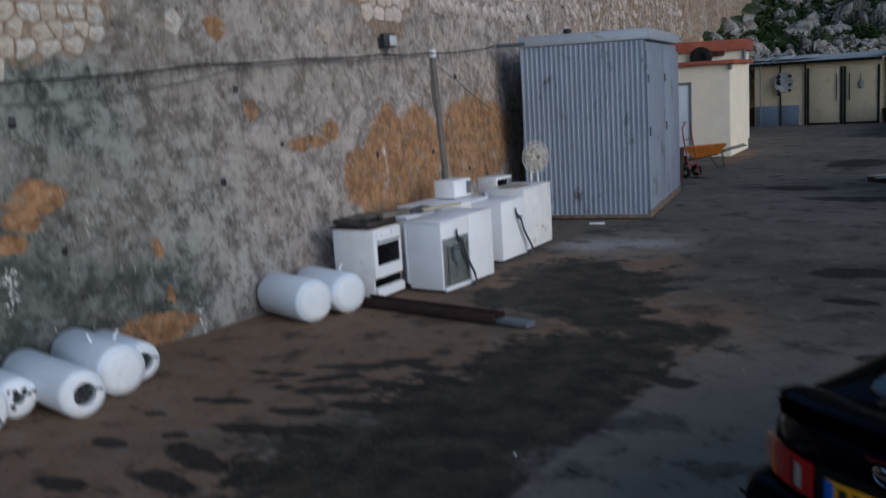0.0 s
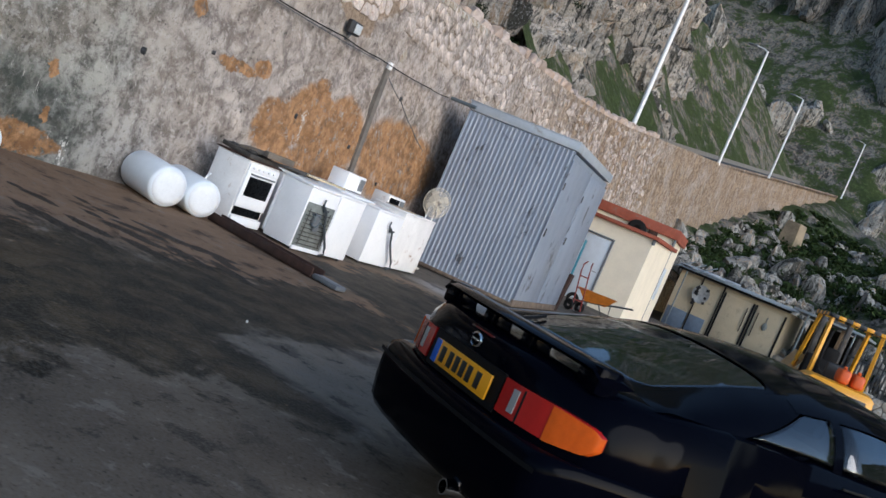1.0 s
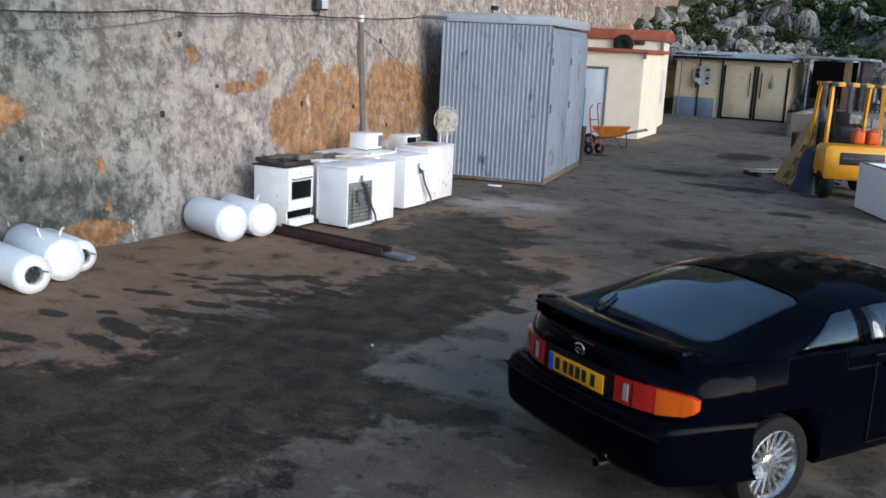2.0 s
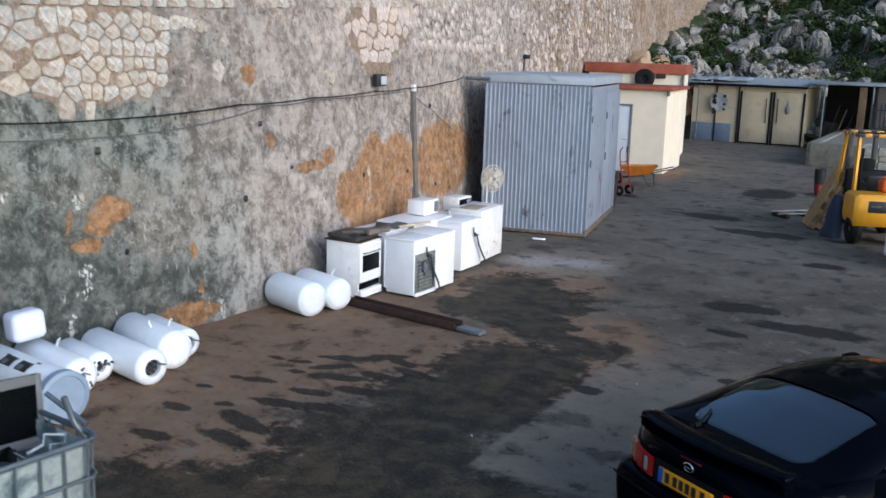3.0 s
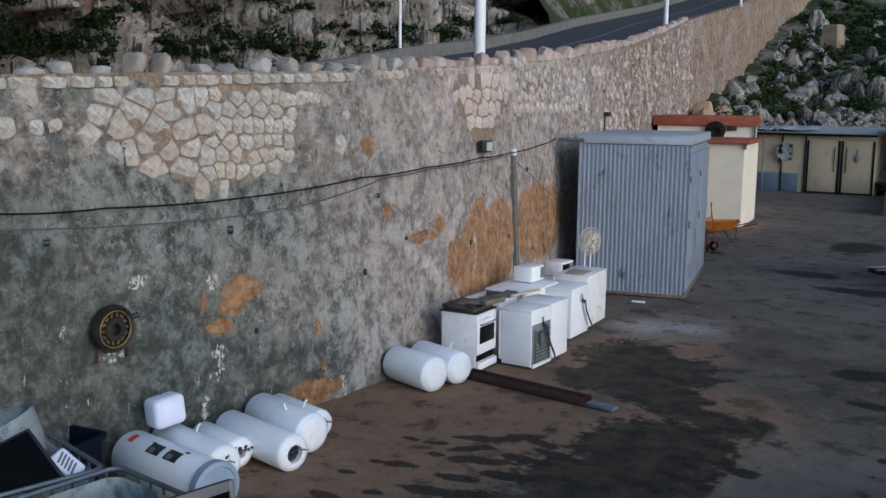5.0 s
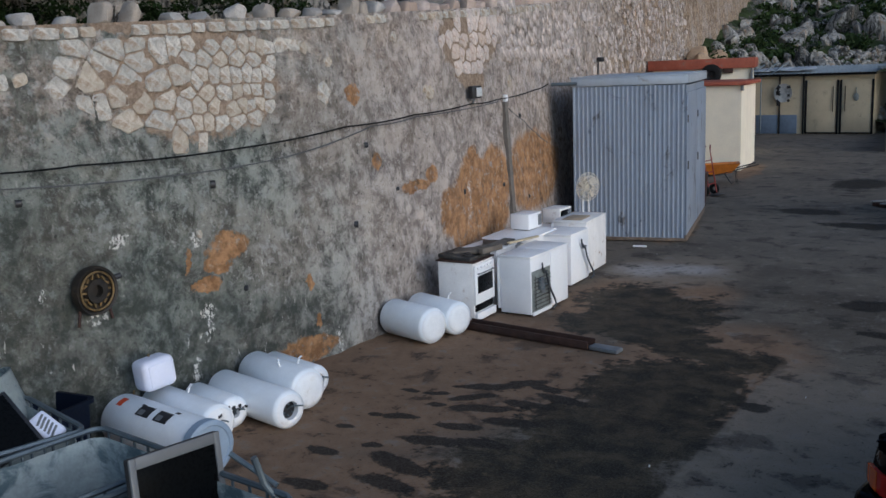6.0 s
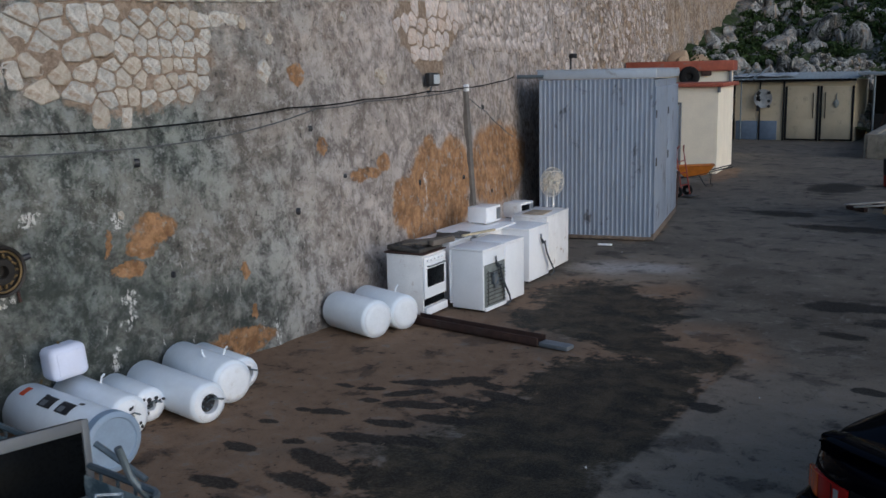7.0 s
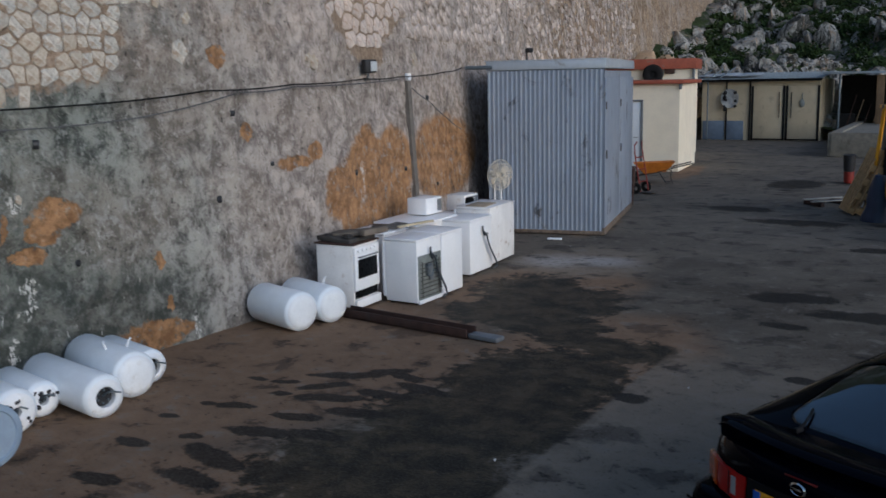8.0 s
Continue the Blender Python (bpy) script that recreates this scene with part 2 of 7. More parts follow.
    chalk = ramp(nt, blots(nt, pv, [(-5.88, 13.0, 0, 0.6, 0.7, 5, 0), (-5.3, 13.3, 0, 0.8, 0.5, 5, 0)]), 1.25, 0.2, 0, 0.75)
    c = mixc(nt, maths(nt, "MULTIPLY", chalk, ramp(nt, n4, 0.3, 0.6, 0.5, 1.0)), c, (0.46, 0.43, 0.41))
    # blotches of old oil and damp, pale worn flecks
    c = mixc(nt, ramp(nt, grain(nt, v, 1.5, 6, 0.6, 0.3), 0.45, 0.37, 0, 0.5), c, (0.020, 0.019, 0.019))
    c = mixc(nt, ramp(nt, n2, 0.42, 0.35, 0, 0.6), c, (0.016, 0.015, 0.014))
    c = mixc(nt, ramp(nt, n4, 0.40, 0.32, 0, 0.7), c, (0.018, 0.016, 0.014))
    c = mixc(nt, ramp(nt, n2, 0.56, 0.66, 0, 0.6), c, (0.215, 0.188, 0.16))
    c = mixc(nt, ramp(nt, n4, 0.58, 0.70, 0, 0.6), c, (0.225, 0.195, 0.16))
    damp = [(-3.5, 7.3, 0, 0.98, 1.05, 5, 0), (-3.5, 5.9, 0, 1.05, 1.2, 5, 0), (-3.55, 4.6, 0, 1.15, 0.9, 5, 0), (-3.1, 3.7, 0, 1.3, 0.75, 5, 0), (-1.9, 4.2, 0, 0.8, 0.3, 5, 0), (-2.9, 8.5, 0, 0.5, 0.4, 5, 0),
            (-3.6, 2.6, 0, 1.7, 0.9, 5, 0), (-5.3, 10.9, 0, 0.85, 1.1, 5, 15), (-4.6, 10.3, 0, 0.8, 1.25, 5, 0), (-5.2, 9.6, 0, 0.7, 0.7, 5, 0), (-4.3, 9.2, 0, 0.8, 0.5, 5, 0), (-3.5, 8.7, 0, 0.9, 0.4, 5, -10), (-5.3, 2.3, 0, 1.4, 0.5, 5, 10)]
    wet1 = ramp(nt, ragged(blots(nt, pv, damp), 1.0), 1.10, 0.86, 0, 0.92)
    wet1 = maths(nt, "MULTIPLY", wet1, maths(nt, "SUBTRACT", 1.0, maths(nt, "MULTIPLY", slab, 0.8)))
    wetc = mixc(nt, ramp(nt, n2, 0.40, 0.64), (0.008, 0.008, 0.0045), (0.062, 0.046, 0.024))
    c = mixc(nt, wet1, c, mixc(nt, ramp(nt, n4, 0.60, 0.70, 0, 0.8), wetc, (0.12, 0.085, 0.045)))
    streaks = [(-5.28, 6.1, 0, 0.30, 0.10, 5, 40), (-5.0, 5.85, 0, 0.36, 0.11, 5, 20), (-5.25, 6.5, 0, 0.42, 0.10, 5, 20), (-4.95, 6.75, 0, 0.34, 0.11, 5, 50), (-4.6, 6.15, 0, 0.3, 0.10, 5, 4), (-4.35, 6.45, 0, 0.34, 0.12, 5, -10), (-4.95, 5.3, 0, 0.26, 0.09, 5, 8),
               (-4.95, 4.86, 0, 0.36, 0.11, 5, 12), (-4.95, 4.25, 0, 0.36, 0.12, 5, -18), (-4.82, 3.86, 0, 0.32, 0.11, 5, -6), (-5.4, 4.5, 0, 0.10, 0.07, 5, 21), (-5.5, 5.72, 0, 0.12, 0.07, 5, 24), (-5.63, 5.25, 0, 0.2, 0.08, 5, 12), (-5.95, 4.75, 0, 0.14, 0.07, 5, 12), (-5.42, 3.53, 0, 0.26, 0.10, 5, -4),
               (-4.72, 6.72, 0, 0.26, 0.1, 5, -20), (-4.55, 5.6, 0, 0.34, 0.11, 5, 10), (-4.5, 5.0, 0, 0.3, 0.10, 5, 5), (-2.48, 7.1, 0, 0.19, 0.15, 5, 0), (-5.7, 6.05, 0, 0.16, 0.06, 5, 20), (-5.75, 4.15, 0, 0.2, 0.09, 5, 0),
               (-1.5, 15.95, 0, 0.34, 0.26, 5, 0), (-3.2, 18.7, 0, 0.9, 0.4, 5, 0), (-4.75, 20.3, 0, 0.75, 0.45, 5, 0), (-1.2, 8.3, 0, 0.2, 0.12, 5, 0),
               (-4.6, 25.5, 0, 0.7, 1.2, 5, 0), (-2.0, 11.9, 0, 0.6, 0.3, 5, 10), (-0.9, 11.2, 0, 0.8, 0.3, 5, 0), (-1.8, 10.4, 0, 0.3, 0.14, 5, 0), (-6.0, 6.0, 0, 0.1, 0.06, 5, 0), (-5.9, 5.2, 0, 0.08, 0.06, 5, 0), (-2.2, 26.5, 0, 1.6, 0.9, 5, 0)]
    wet2 = ramp(nt, ragged(blots(nt, qv, streaks), 0.8), 1.15, 0.85, 0, 0.9)
    c = mixc(nt, wet2, c, (0.011, 0.009, 0.007))
    c = mixc(nt, ramp(nt, n3, 0.42, 0.68, 0, 0.3), c, (0.15, 0.135, 0.12))
    c = mixc(nt, ramp(nt, n3, 0.44, 0.30, 0, 0.5), c, (0.015, 0.014, 0.013))
    nt.links.new(c, b.inputs["Base Color"])
    wet = maths(nt, "MAXIMUM", wet1, wet2)
    nt.links.new(ramp(nt, maths(nt, "ADD", maths(nt, "MULTIPLY", wet, 0.6), maths(nt, "MULTIPLY", n2, 0.4)), 0.1, 0.9, 0.92, 0.62), b.inputs["Roughness"])
    b.inputs["Specular IOR Level"].default_value = 0.14
    bumped(nt, b, maths(nt, "ADD", n3, maths(nt, "ADD", n4, maths(nt, "MULTIPLY", n2, 0.6))), 0.45, 0.012)
    return m


def rock_material(name, tint, green=0.0):
    m, nt, b = shader(name)
    v = coords(nt)
    n1, n2, n3 = grain(nt, v, 0.35, 7, 0.65), grain(nt, v, 1.8, 8, 0.72, 0.5), grain(nt, v, 9, 7, 0.7)
    streak = grain(nt, coords(nt, (3.0, 3.0, 0.55)), 1.0, 8, 0.72, 0.5)
    c = mixc(nt, ramp(nt, n2, 0.38, 0.62), tuple(x * 0.45 for x in tint), tint)
    c = mixc(nt, ramp(nt, streak, 0.53, 0.62, 0, 0.75), c, (0.36, 0.235, 0.14))
    # dark upright streaks and bands put cleft shade into the colour
    c = mixc(nt, ramp(nt, streak, 0.485, 0.41, 0, 0.94), c, (0.028, 0.027, 0.024))
    cleft_shade = grain(nt, coords(nt, (0.9, 0.9, 0.16)), 1.0, 6, 0.65, 0.6)
    c = mixc(nt, ramp(nt, cleft_shade, 0.465, 0.40, 0, 0.9), c, (0.030, 0.031, 0.026))
    c = mixc(nt, ramp(nt, n3, 0.52, 0.70, 0, 0.6), c, tuple(min(0.75, x * 1.55) for x in tint))
    c = mixc(nt, ramp(nt, n3, 0.44, 0.32, 0, 0.7), c, (0.035, 0.033, 0.03))
    if green:
        wide = grain(nt, v, 0.06, 5, 0.6, 0.4)
        k = maths(nt, "ADD", maths(nt, "MULTIPLY", n1, 0.5), maths(nt, "ADD", maths(nt, "MULTIPLY", wide, 0.2), maths(nt, "MULTIPLY", n2, 0.3)))
        g = mixc(nt, n3, (0.012, 0.022, 0.006), (0.055, 0.078, 0.022))
        g = mixc(nt, ramp(nt, n2, 0.5, 0.66), g, (0.075, 0.10, 0.032))
        c = mixc(nt, ramp(nt, k, 0.66 - 0.26 * green, 0.71 - 0.26 * green, 0, 0.97), c, g)
    nt.links.new(c, b.inputs["Base Color"])
    b.inputs["Roughness"].default_value = 0.92
    b.inputs["Specular IOR Level"].default_value = 0.2
    bumped(nt, b, maths(nt, "ADD", n2, maths(nt, "MULTIPLY", n3, 0.5)), 0.9, 0.14)
    return m


def glass_material(name, col, rough=0.04, see=0.75):
    m, nt, b = shader(name)
    b.inputs["Base Color"].default_value = (*col, 1)
    b.inputs["Roughness"].default_value = rough
    b.inputs["Transmission Weight"].default_value = see
    b.inputs["IOR"].default_value = 1.45
    return m


WALL = wall_material()
GROUND = ground_material()
CLIFF = rock_material("limestone_cliff", (0.66, 0.59, 0.51))
HILL = rock_material("hillside", (0.26, 0.24, 0.21), 0.74)
BOULDER = rock_material("pale_boulder", (0.44, 0.42, 0.38))
STONE = surf("pale_wall_stone", (0.58, 0.555, 0.50), 0.9, var=0.5, scale=11, dirt=(0.30, 0.22, 0.15), dirt_at=(0.46, 0.66), dirt_scale=7, bump=0.7, bump_scale=50, vary=0.45, spec=0.2)
PINK_STONE = surf("pinkish_wall_stone", (0.68, 0.59, 0.53), 0.9, var=0.4, scale=8, dirt=(0.34, 0.23, 0.16), dirt_at=(0.5, 0.7), dirt_scale=6, bump=0.5, bump_scale=30, vary=0.35, spec=0.2)
FAR_STONE = surf("weathered_wall_stone", (0.58, 0.50, 0.445), 0.9, var=0.55, scale=2.2, dirt=(0.24, 0.19, 0.15), dirt_at=(0.46, 0.62), dirt_scale=1.6, bump=0.5, bump_scale=30, spec=0.2)
COPING_GREY = surf("grey_coping_stone", (0.46, 0.425, 0.385), 0.92, var=0.35, scale=7, dirt=(0.30, 0.26, 0.21), bump=0.6, bump_scale=25, vary=0.45, spec=0.2)
COPING = surf("coping_stone", (0.54, 0.445, 0.39), 0.92, var=0.35, scale=7, dirt=(0.34, 0.26, 0.20), bump=0.6, bump_scale=25, vary=0.5, spec=0.2)
ROAD = surf("road_asphalt", (0.06, 0.062, 0.068), 0.8, var=0.25, scale=1.5, bump=0.3, bump_scale=50)
LINE = surf("road_paint", (0.24, 0.24, 0.235), 0.7, var=0.3)
KERB = surf("old_concrete", (0.18, 0.17, 0.155), 0.9, var=0.3, scale=3, dirt=(0.15, 0.13, 0.1), bump=0.4, bump_scale=40)
ENAMEL = surf("white_enamel", (0.87, 0.87, 0.88), 0.35, var=0.05, scale=3, dirt=(0.50, 0.42, 0.33), dirt_at=(0.66, 0.85), dirt_scale=4, bump=0.03)
ENAMEL_OLD = surf("rusty_white_enamel", (0.82, 0.80, 0.78), 0.45, var=0.1, scale=4, dirt=(0.33, 0.2, 0.12), dirt_at=(0.58, 0.72), dirt_scale=5, bump=0.06)
HEATER = surf("white_heater_shell", (0.87, 0.91, 0.94), 0.38, var=0.06, scale=2.5, dirt=(0.45, 0.40, 0.34), dirt_at=(0.66, 0.82), dirt_scale=6, bump=0.04)
HEATER_CAP = surf("white_plastic_cap", (0.84, 0.85, 0.86), 0.5, var=0.08, scale=5, dirt=(0.5, 0.46, 0.4), bump=0.05)
GREY_CAP = surf("blue_grey_plastic_cap", (0.28, 0.36, 0.46), 0.5, var=0.12, scale=5, bump=0.05)
BLACK = surf("black_plastic", (0.02, 0.02, 0.022), 0.5, var=0.3, bump=0.05)
RUBBER = surf("black_rubber", (0.012, 0.012, 0.012), 0.8, var=0.3, bump=0.2, spec=0.2)
RUST = surf("rusty_steel", (0.05, 0.024, 0.017), 0.85, var=0.45, scale=8, dirt=(0.05, 0.035, 0.03), bump=0.5, bump_scale=50)
BRASSY = surf("tarnished_brass", (0.20, 0.135, 0.06), 0.6, 0.6, var=0.4, scale=12, bump=0.3)
GREY = surf("grey_painted_metal", (0.15, 0.16, 0.17), 0.55, var=0.2, scale=6, bump=0.1)
GALV = surf("galvanised_tube", (0.14, 0.17, 0.19), 0.5, 0.5, var=0.2, scale=8, bump=0.1)
DARK_METAL = surf("dark_sooty_metal", (0.07, 0.065, 0.06), 0.6, 0.3, var=0.5, scale=9, dirt=(0.2, 0.17, 0.13), bump=0.2)
SILVER = surf("silver_plastic", (0.16, 0.165, 0.17), 0.4, var=0.08, bump=0.02)
SCREEN = surf("dead_screen", (0.004, 0.0045, 0.005), 0.3, var=0.1, bump=0, spec=0.06)
TANK_PLASTIC = surf("weathered_tank_plastic", (0.33, 0.375, 0.37), 0.45, var=0.3, scale=3, dirt=(0.08, 0.115, 0.13), dirt_at=(0.45, 0.62), bump=0.05)
WHITE_PLASTIC = surf("white_plastic", (0.76, 0.78, 0.90), 0.45, var=0.05, bump=0.03)
PLASTER = surf("grey_plaster", (0.15, 0.132, 0.115), 0.9, var=0.35, scale=6, dirt=(0.22, 0.18, 0.14), dirt_at=(0.6, 0.75), bump=0.4, bump_scale=40)
NAVY = surf("navy_plastic", (0.004, 0.008, 0.02), 0.6, var=0.3, bump=0.1, spec=0.15)
PANEL_GREY = surf("dusty_back_panel", (0.20, 0.215, 0.20), 0.6, var=0.3, scale=9, dirt=(0.09, 0.09, 0.085), bump=0.1)
DARK_CORD = surf("dark_cord", (0.035, 0.042, 0.05), 0.5, var=0.2, bump=0)


# ---- mesh helpers ----
def finish(bm, name, mat, smooth=40):
    bmesh.ops.recalc_face_normals(bm, faces=bm.faces[:])
    me = bpy.data.meshes.new(name)
    bm.to_mesh(me)
    bm.free()
    mats = mat if isinstance(mat, (list, tuple)) else [mat]
    for m in mats:
        me.materials.append(m)
    if smooth:
        me.shade_smooth()
        me.set_sharp_from_angle(angle=radians(smooth))
    return me


def part(name, bm, mat, parent, label="", smooth=40):
    ob = new(name, finish(bm, name, mat, smooth))
    ob.parent = parent
    return tagged(ob, label=label)


def thing(name, label, category, m=None, group="", kind=""):
    ob = new(name)
    ob.empty_display_size = 0.1
    ob.matrix_basis = m or Matrix()
    return tagged(ob, label, category, group, kind)


def solid(name, bm, mat, label, category, m=None, group="", kind="", smooth=40):
    ob = new(name, finish(bm, name, mat, smooth))
    ob.matrix_basis = m or Matrix()
    return tagged(ob, label, category, group, kind)


def box(bm, size, at=(0, 0, 0), bevel=0.0, turn=None, seg=2):
    """A box with its middle at `at`; turn: Euler degrees."""
    m = pose(*at, *(turn or (0, 0, 0))) @ Matrix.Diagonal((*size, 1))
    r = bmesh.ops.create_cube(bm, size=1, matrix=m)
    if bevel:
        es = list({e for v in r["verts"] for e in v.link_edges})
        bmesh.ops.bevel(bm, geom=es, offset=bevel, segments=seg, affect="EDGES", profile=0.5)
    return bm


def rod(bm, a, b, r, r2=None, seg=10):
    a, b = Vector(a), Vector(b)
    d = b - a
    m = Matrix.Translation((a + b) / 2) @ d.to_track_quat("Z", "Y").to_matrix().to_4x4()
    bmesh.ops.create_cone(bm, cap_ends=True, segments=seg, radius1=r, radius2=r if r2 is None else r2, depth=d.length, matrix=m)
    return bm


def tube(bm, pts, r, seg=8):
    """A tube along a line of points, with rounded joints."""
    pts = [Vector(p) for p in pts]
    rings = []
    up = Vector((0, 0, 1))
    for i, p in enumerate(pts):
        d = (pts[min(i + 1, len(pts) - 1)] - pts[max(i - 1, 0)]).normalized()
        s = d.cross(up)
        if s.length < 1e-3:
            s = d.cross(Vector((1, 0, 0)))
        s.normalize()
        t = s.cross(d)
        rings.append([bm.verts.new(p + r * (math.cos(k * math.tau / seg) * s + math.sin(k * math.tau / seg) * t)) for k in range(seg)])
    for a, b in zip(rings, rings[1:]):
        for k in range(seg):
            bm.faces.new((a[k], a[(k + 1) % seg], b[(k + 1) % seg], b[k]))
    bm.faces.new(rings[0])
    bm.faces.new(rings[-1])
    return bm


def lathe(bm, profile, seg=24, m=None):
    """Turns a profile of (radius, height) about z."""
    m = m or Matrix()
    rings = []
    for r, z in profile:
        if r < 1e-5:
            rings.append([bm.verts.new(m @ Vector((0, 0, z)))])
        else:
            rings.append([bm.verts.new(m @ Vector((r * math.cos(k * math.tau / seg), r * math.sin(k * math.tau / seg), z))) for k in range(seg)])
    for a, b in zip(rings, rings[1:]):
        for k in range(seg):
            k2 = (k + 1) % seg
            q = [a[0]] if len(a) == 1 else [a[k], a[k2]]
            q += [b[0]] if len(b) == 1 else [b[k2], b[k]]
            if len(q) > 2:
                bm.faces.new(q)
    return bm


def sheet(bm, rows, close=False):
    """Quads between rows of points."""
    vs = [[bm.verts.new(p) for p in row] for row in rows]
    for a, b in zip(vs, vs[1:]):
        n = len(a)
        for k in range(n if close else n - 1):
            bm.faces.new((a[k], a[(k + 1) % n], b[(k + 1) % n], b[k]))
    return vs


def B():
    return bmesh.new()


def fbm(p, octaves=4, h=1.0):
    return noise.fractal(p, h, 2.0, octaves)


# ---- the retaining wall's line ----
PLAN_Y = [-30, -3, 0, 3.5, 5, 7.4, 9.5, 12.2, 16, 21, 31, 44, 62, 92, 141]
PLAN_X = [-14.0, -8.9, -8.45, -8.1, -7.9, -7.75, -7.88, -8.2, -9.0, -10.2, -12.8, -15.6, -18.2, -23.0, -25.5]
TOP_Y = [-30, 2.5, 7, 10, 12.6, 17, 22, 28, 36, 45, 61, 72, 90, 140]
TOP_Z = [3.6, 4.05, 4.23, 4.40, 4.55, 4.85, 5.28, 5.85, 6.82, 8.12, 10.3, 12.0, 14.8, 22.8]


def wall_x(y, z=2.0):
    s = sum(float(np.interp(y + d, PLAN_Y, PLAN_X)) for d in (-0.8, -0.4, 0, 0.4, 0.8)) / 5
    return s - 0.06 * (z - 2.0)


def wall_top(y):
    return float(np.interp(y, TOP_Y, TOP_Z))


def rough_x(y, z):
    """The wall's face, uneven as old render is."""
    p = Vector((3.1, y, z))
    return wall_x(y, z) + 0.05 * fbm(p * 1.1, 3) + 0.028 * fbm(p * 4.3, 3)


# ---- ground ----
def spread(lo, hi, step, far, grow=1.35):
    a = list(np.arange(lo, hi + 1e-6, step))
    d = step
    while a[-1] < far[1]:
        d *= grow
        a.append(a[-1] + d)
    d = step
    while a[0] > far[0]:
        d *= grow
        a.insert(0, a[0] - d)
    return a


bm = B()
gx, gy = spread(-9, 3, 0.3, (-900, 900)), spread(-2, 24, 0.3, (-900, 900))
sheet(bm, [[(x, y, 0.012 * noise.noise(Vector((x * 0.5, y * 0.5, 0))) - 0.004 if -20 < x < 12 and -20 < y < 45 else 0) for x in gx] for y in gy])
solid("ground", bm, GROUND, "worn grey-brown yard surface with oil stains and damp patches", "ground", kind="structure")

# ---- retaining wall ----
bm = B()
wy = list(np.arange(-28, 0, 1.0)) + list(np.arange(0, 18, 0.09)) + list(np.arange(18, 63, 0.22)) + list(np.arange(63, 141, 1.0))
rows = []
for y in wy:
    t = wall_top(y)
    row = [(rough_x(y, z), y, z) for z in np.linspace(-0.15, t, 52)]
    row += [(wall_x(y, t) - 0.25, y, t + 0.02 * fbm(Vector((y * 2, 5, 1)), 2)), (wall_x(y, t) - 0.5, y, t), (wall_x(y, t) - 0.9, y, t - 0.7), (wall_x(y, t) - 1.2, y, -0.15)]
    rows.append(row)
sheet(bm, rows)
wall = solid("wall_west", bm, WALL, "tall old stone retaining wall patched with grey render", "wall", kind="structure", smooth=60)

# ---- road on top of the wall ----
def road_row(y, offs, lift=0.0):
    return [(wall_x(y) + o, y, wall_top(y) - 0.12 + lift) for o in offs]


ry = list(np.arange(-28, 139, 1.5))
bm = B()
sheet(bm, [road_row(y, (-0.45, -2, -3.4, -5, -6.6)) for y in ry])
solid("road", bm, ROAD, "dark asphalt road climbing behind the wall", "road", kind="structure")
bm = B()
sheet(bm, [road_row(y, (-3.28, -3.42), 0.006) for y in ry])
solid("road_line", bm, LINE, "worn white centre line on the road", "road marking", kind="structure")
bm = B()
kh = lambda y: float(np.interp(y, (14, 22), (-0.02, 0.28)))
sheet(bm, [[(wall_x(y) - 6.5, y, wall_top(y) - 0.15), (wall_x(y) - 6.52, y, wall_top(y) + kh(y)), (wall_x(y) - 6.95, y, wall_top(y) + kh(y)), (wall_x(y) - 7.0, y, wall_top(y) - 0.3)] for y in ry])
solid("kerb", bm, KERB, "low pale concrete kerb wall on the road's far side", "kerb", kind="structure")


# ---- cliff and hillside ----
def cliff_point(y, h):
    z = wall_top(y) - 0.1 + h
    q = y + 0.35 * noise.noise(Vector((y * 0.2, h * 0.2, 30.0)))
    bulge = 1.3 * noise.noise(Vector((q * 0.30, h * 0.10, 9.0)))
    ribs = 0.0
    for sy, sh, deep, seed in ((0.80, 0.11, 4.6, 3.0), (2.2, 0.30, 1.9, 17.0), (5.5, 1.4, 0.22, 31.0)):
        dist, pts = noise.voronoi(Vector((q * sy + 0.4 * noise.noise(Vector((q, h * 0.6, seed))), h * sh, seed)))
        ribs += deep * (min(1.0, (dist[1] - dist[0]) * 2.0) ** 0.6 - 1.0 + 0.6 * (noise.cell(pts[0] * 7.3) - 0.5))
    chips = 0.5 * fbm(Vector((q * 1.1, h * 0.5, 2.0)), 4) + 0.16 * fbm(Vector((q * 3.4, h * 2.2, 7.0)), 3)
    return (wall_x(y) - 7.6 - 0.12 * h + bulge + ribs + chips, y, z)


bm = B()
cy = list(np.arange(-24, 4, 1.2)) + list(np.arange(3, 32, 0.07)) + list(np.arange(32, 90, 0.3))
ch = list(np.arange(-0.3, 4, 0.11)) + list(np.arange(4, 10, 0.3)) + list(np.arange(10, 18, 1.0))
sheet(bm, [[cliff_point(y, h) for h in ch] for y in cy])
solid("cliff", bm, CLIFF, "weathered grey and ochre limestone cliff with dark clefts", "cliff", kind="structure", smooth=70)


bm = B()
rows = []
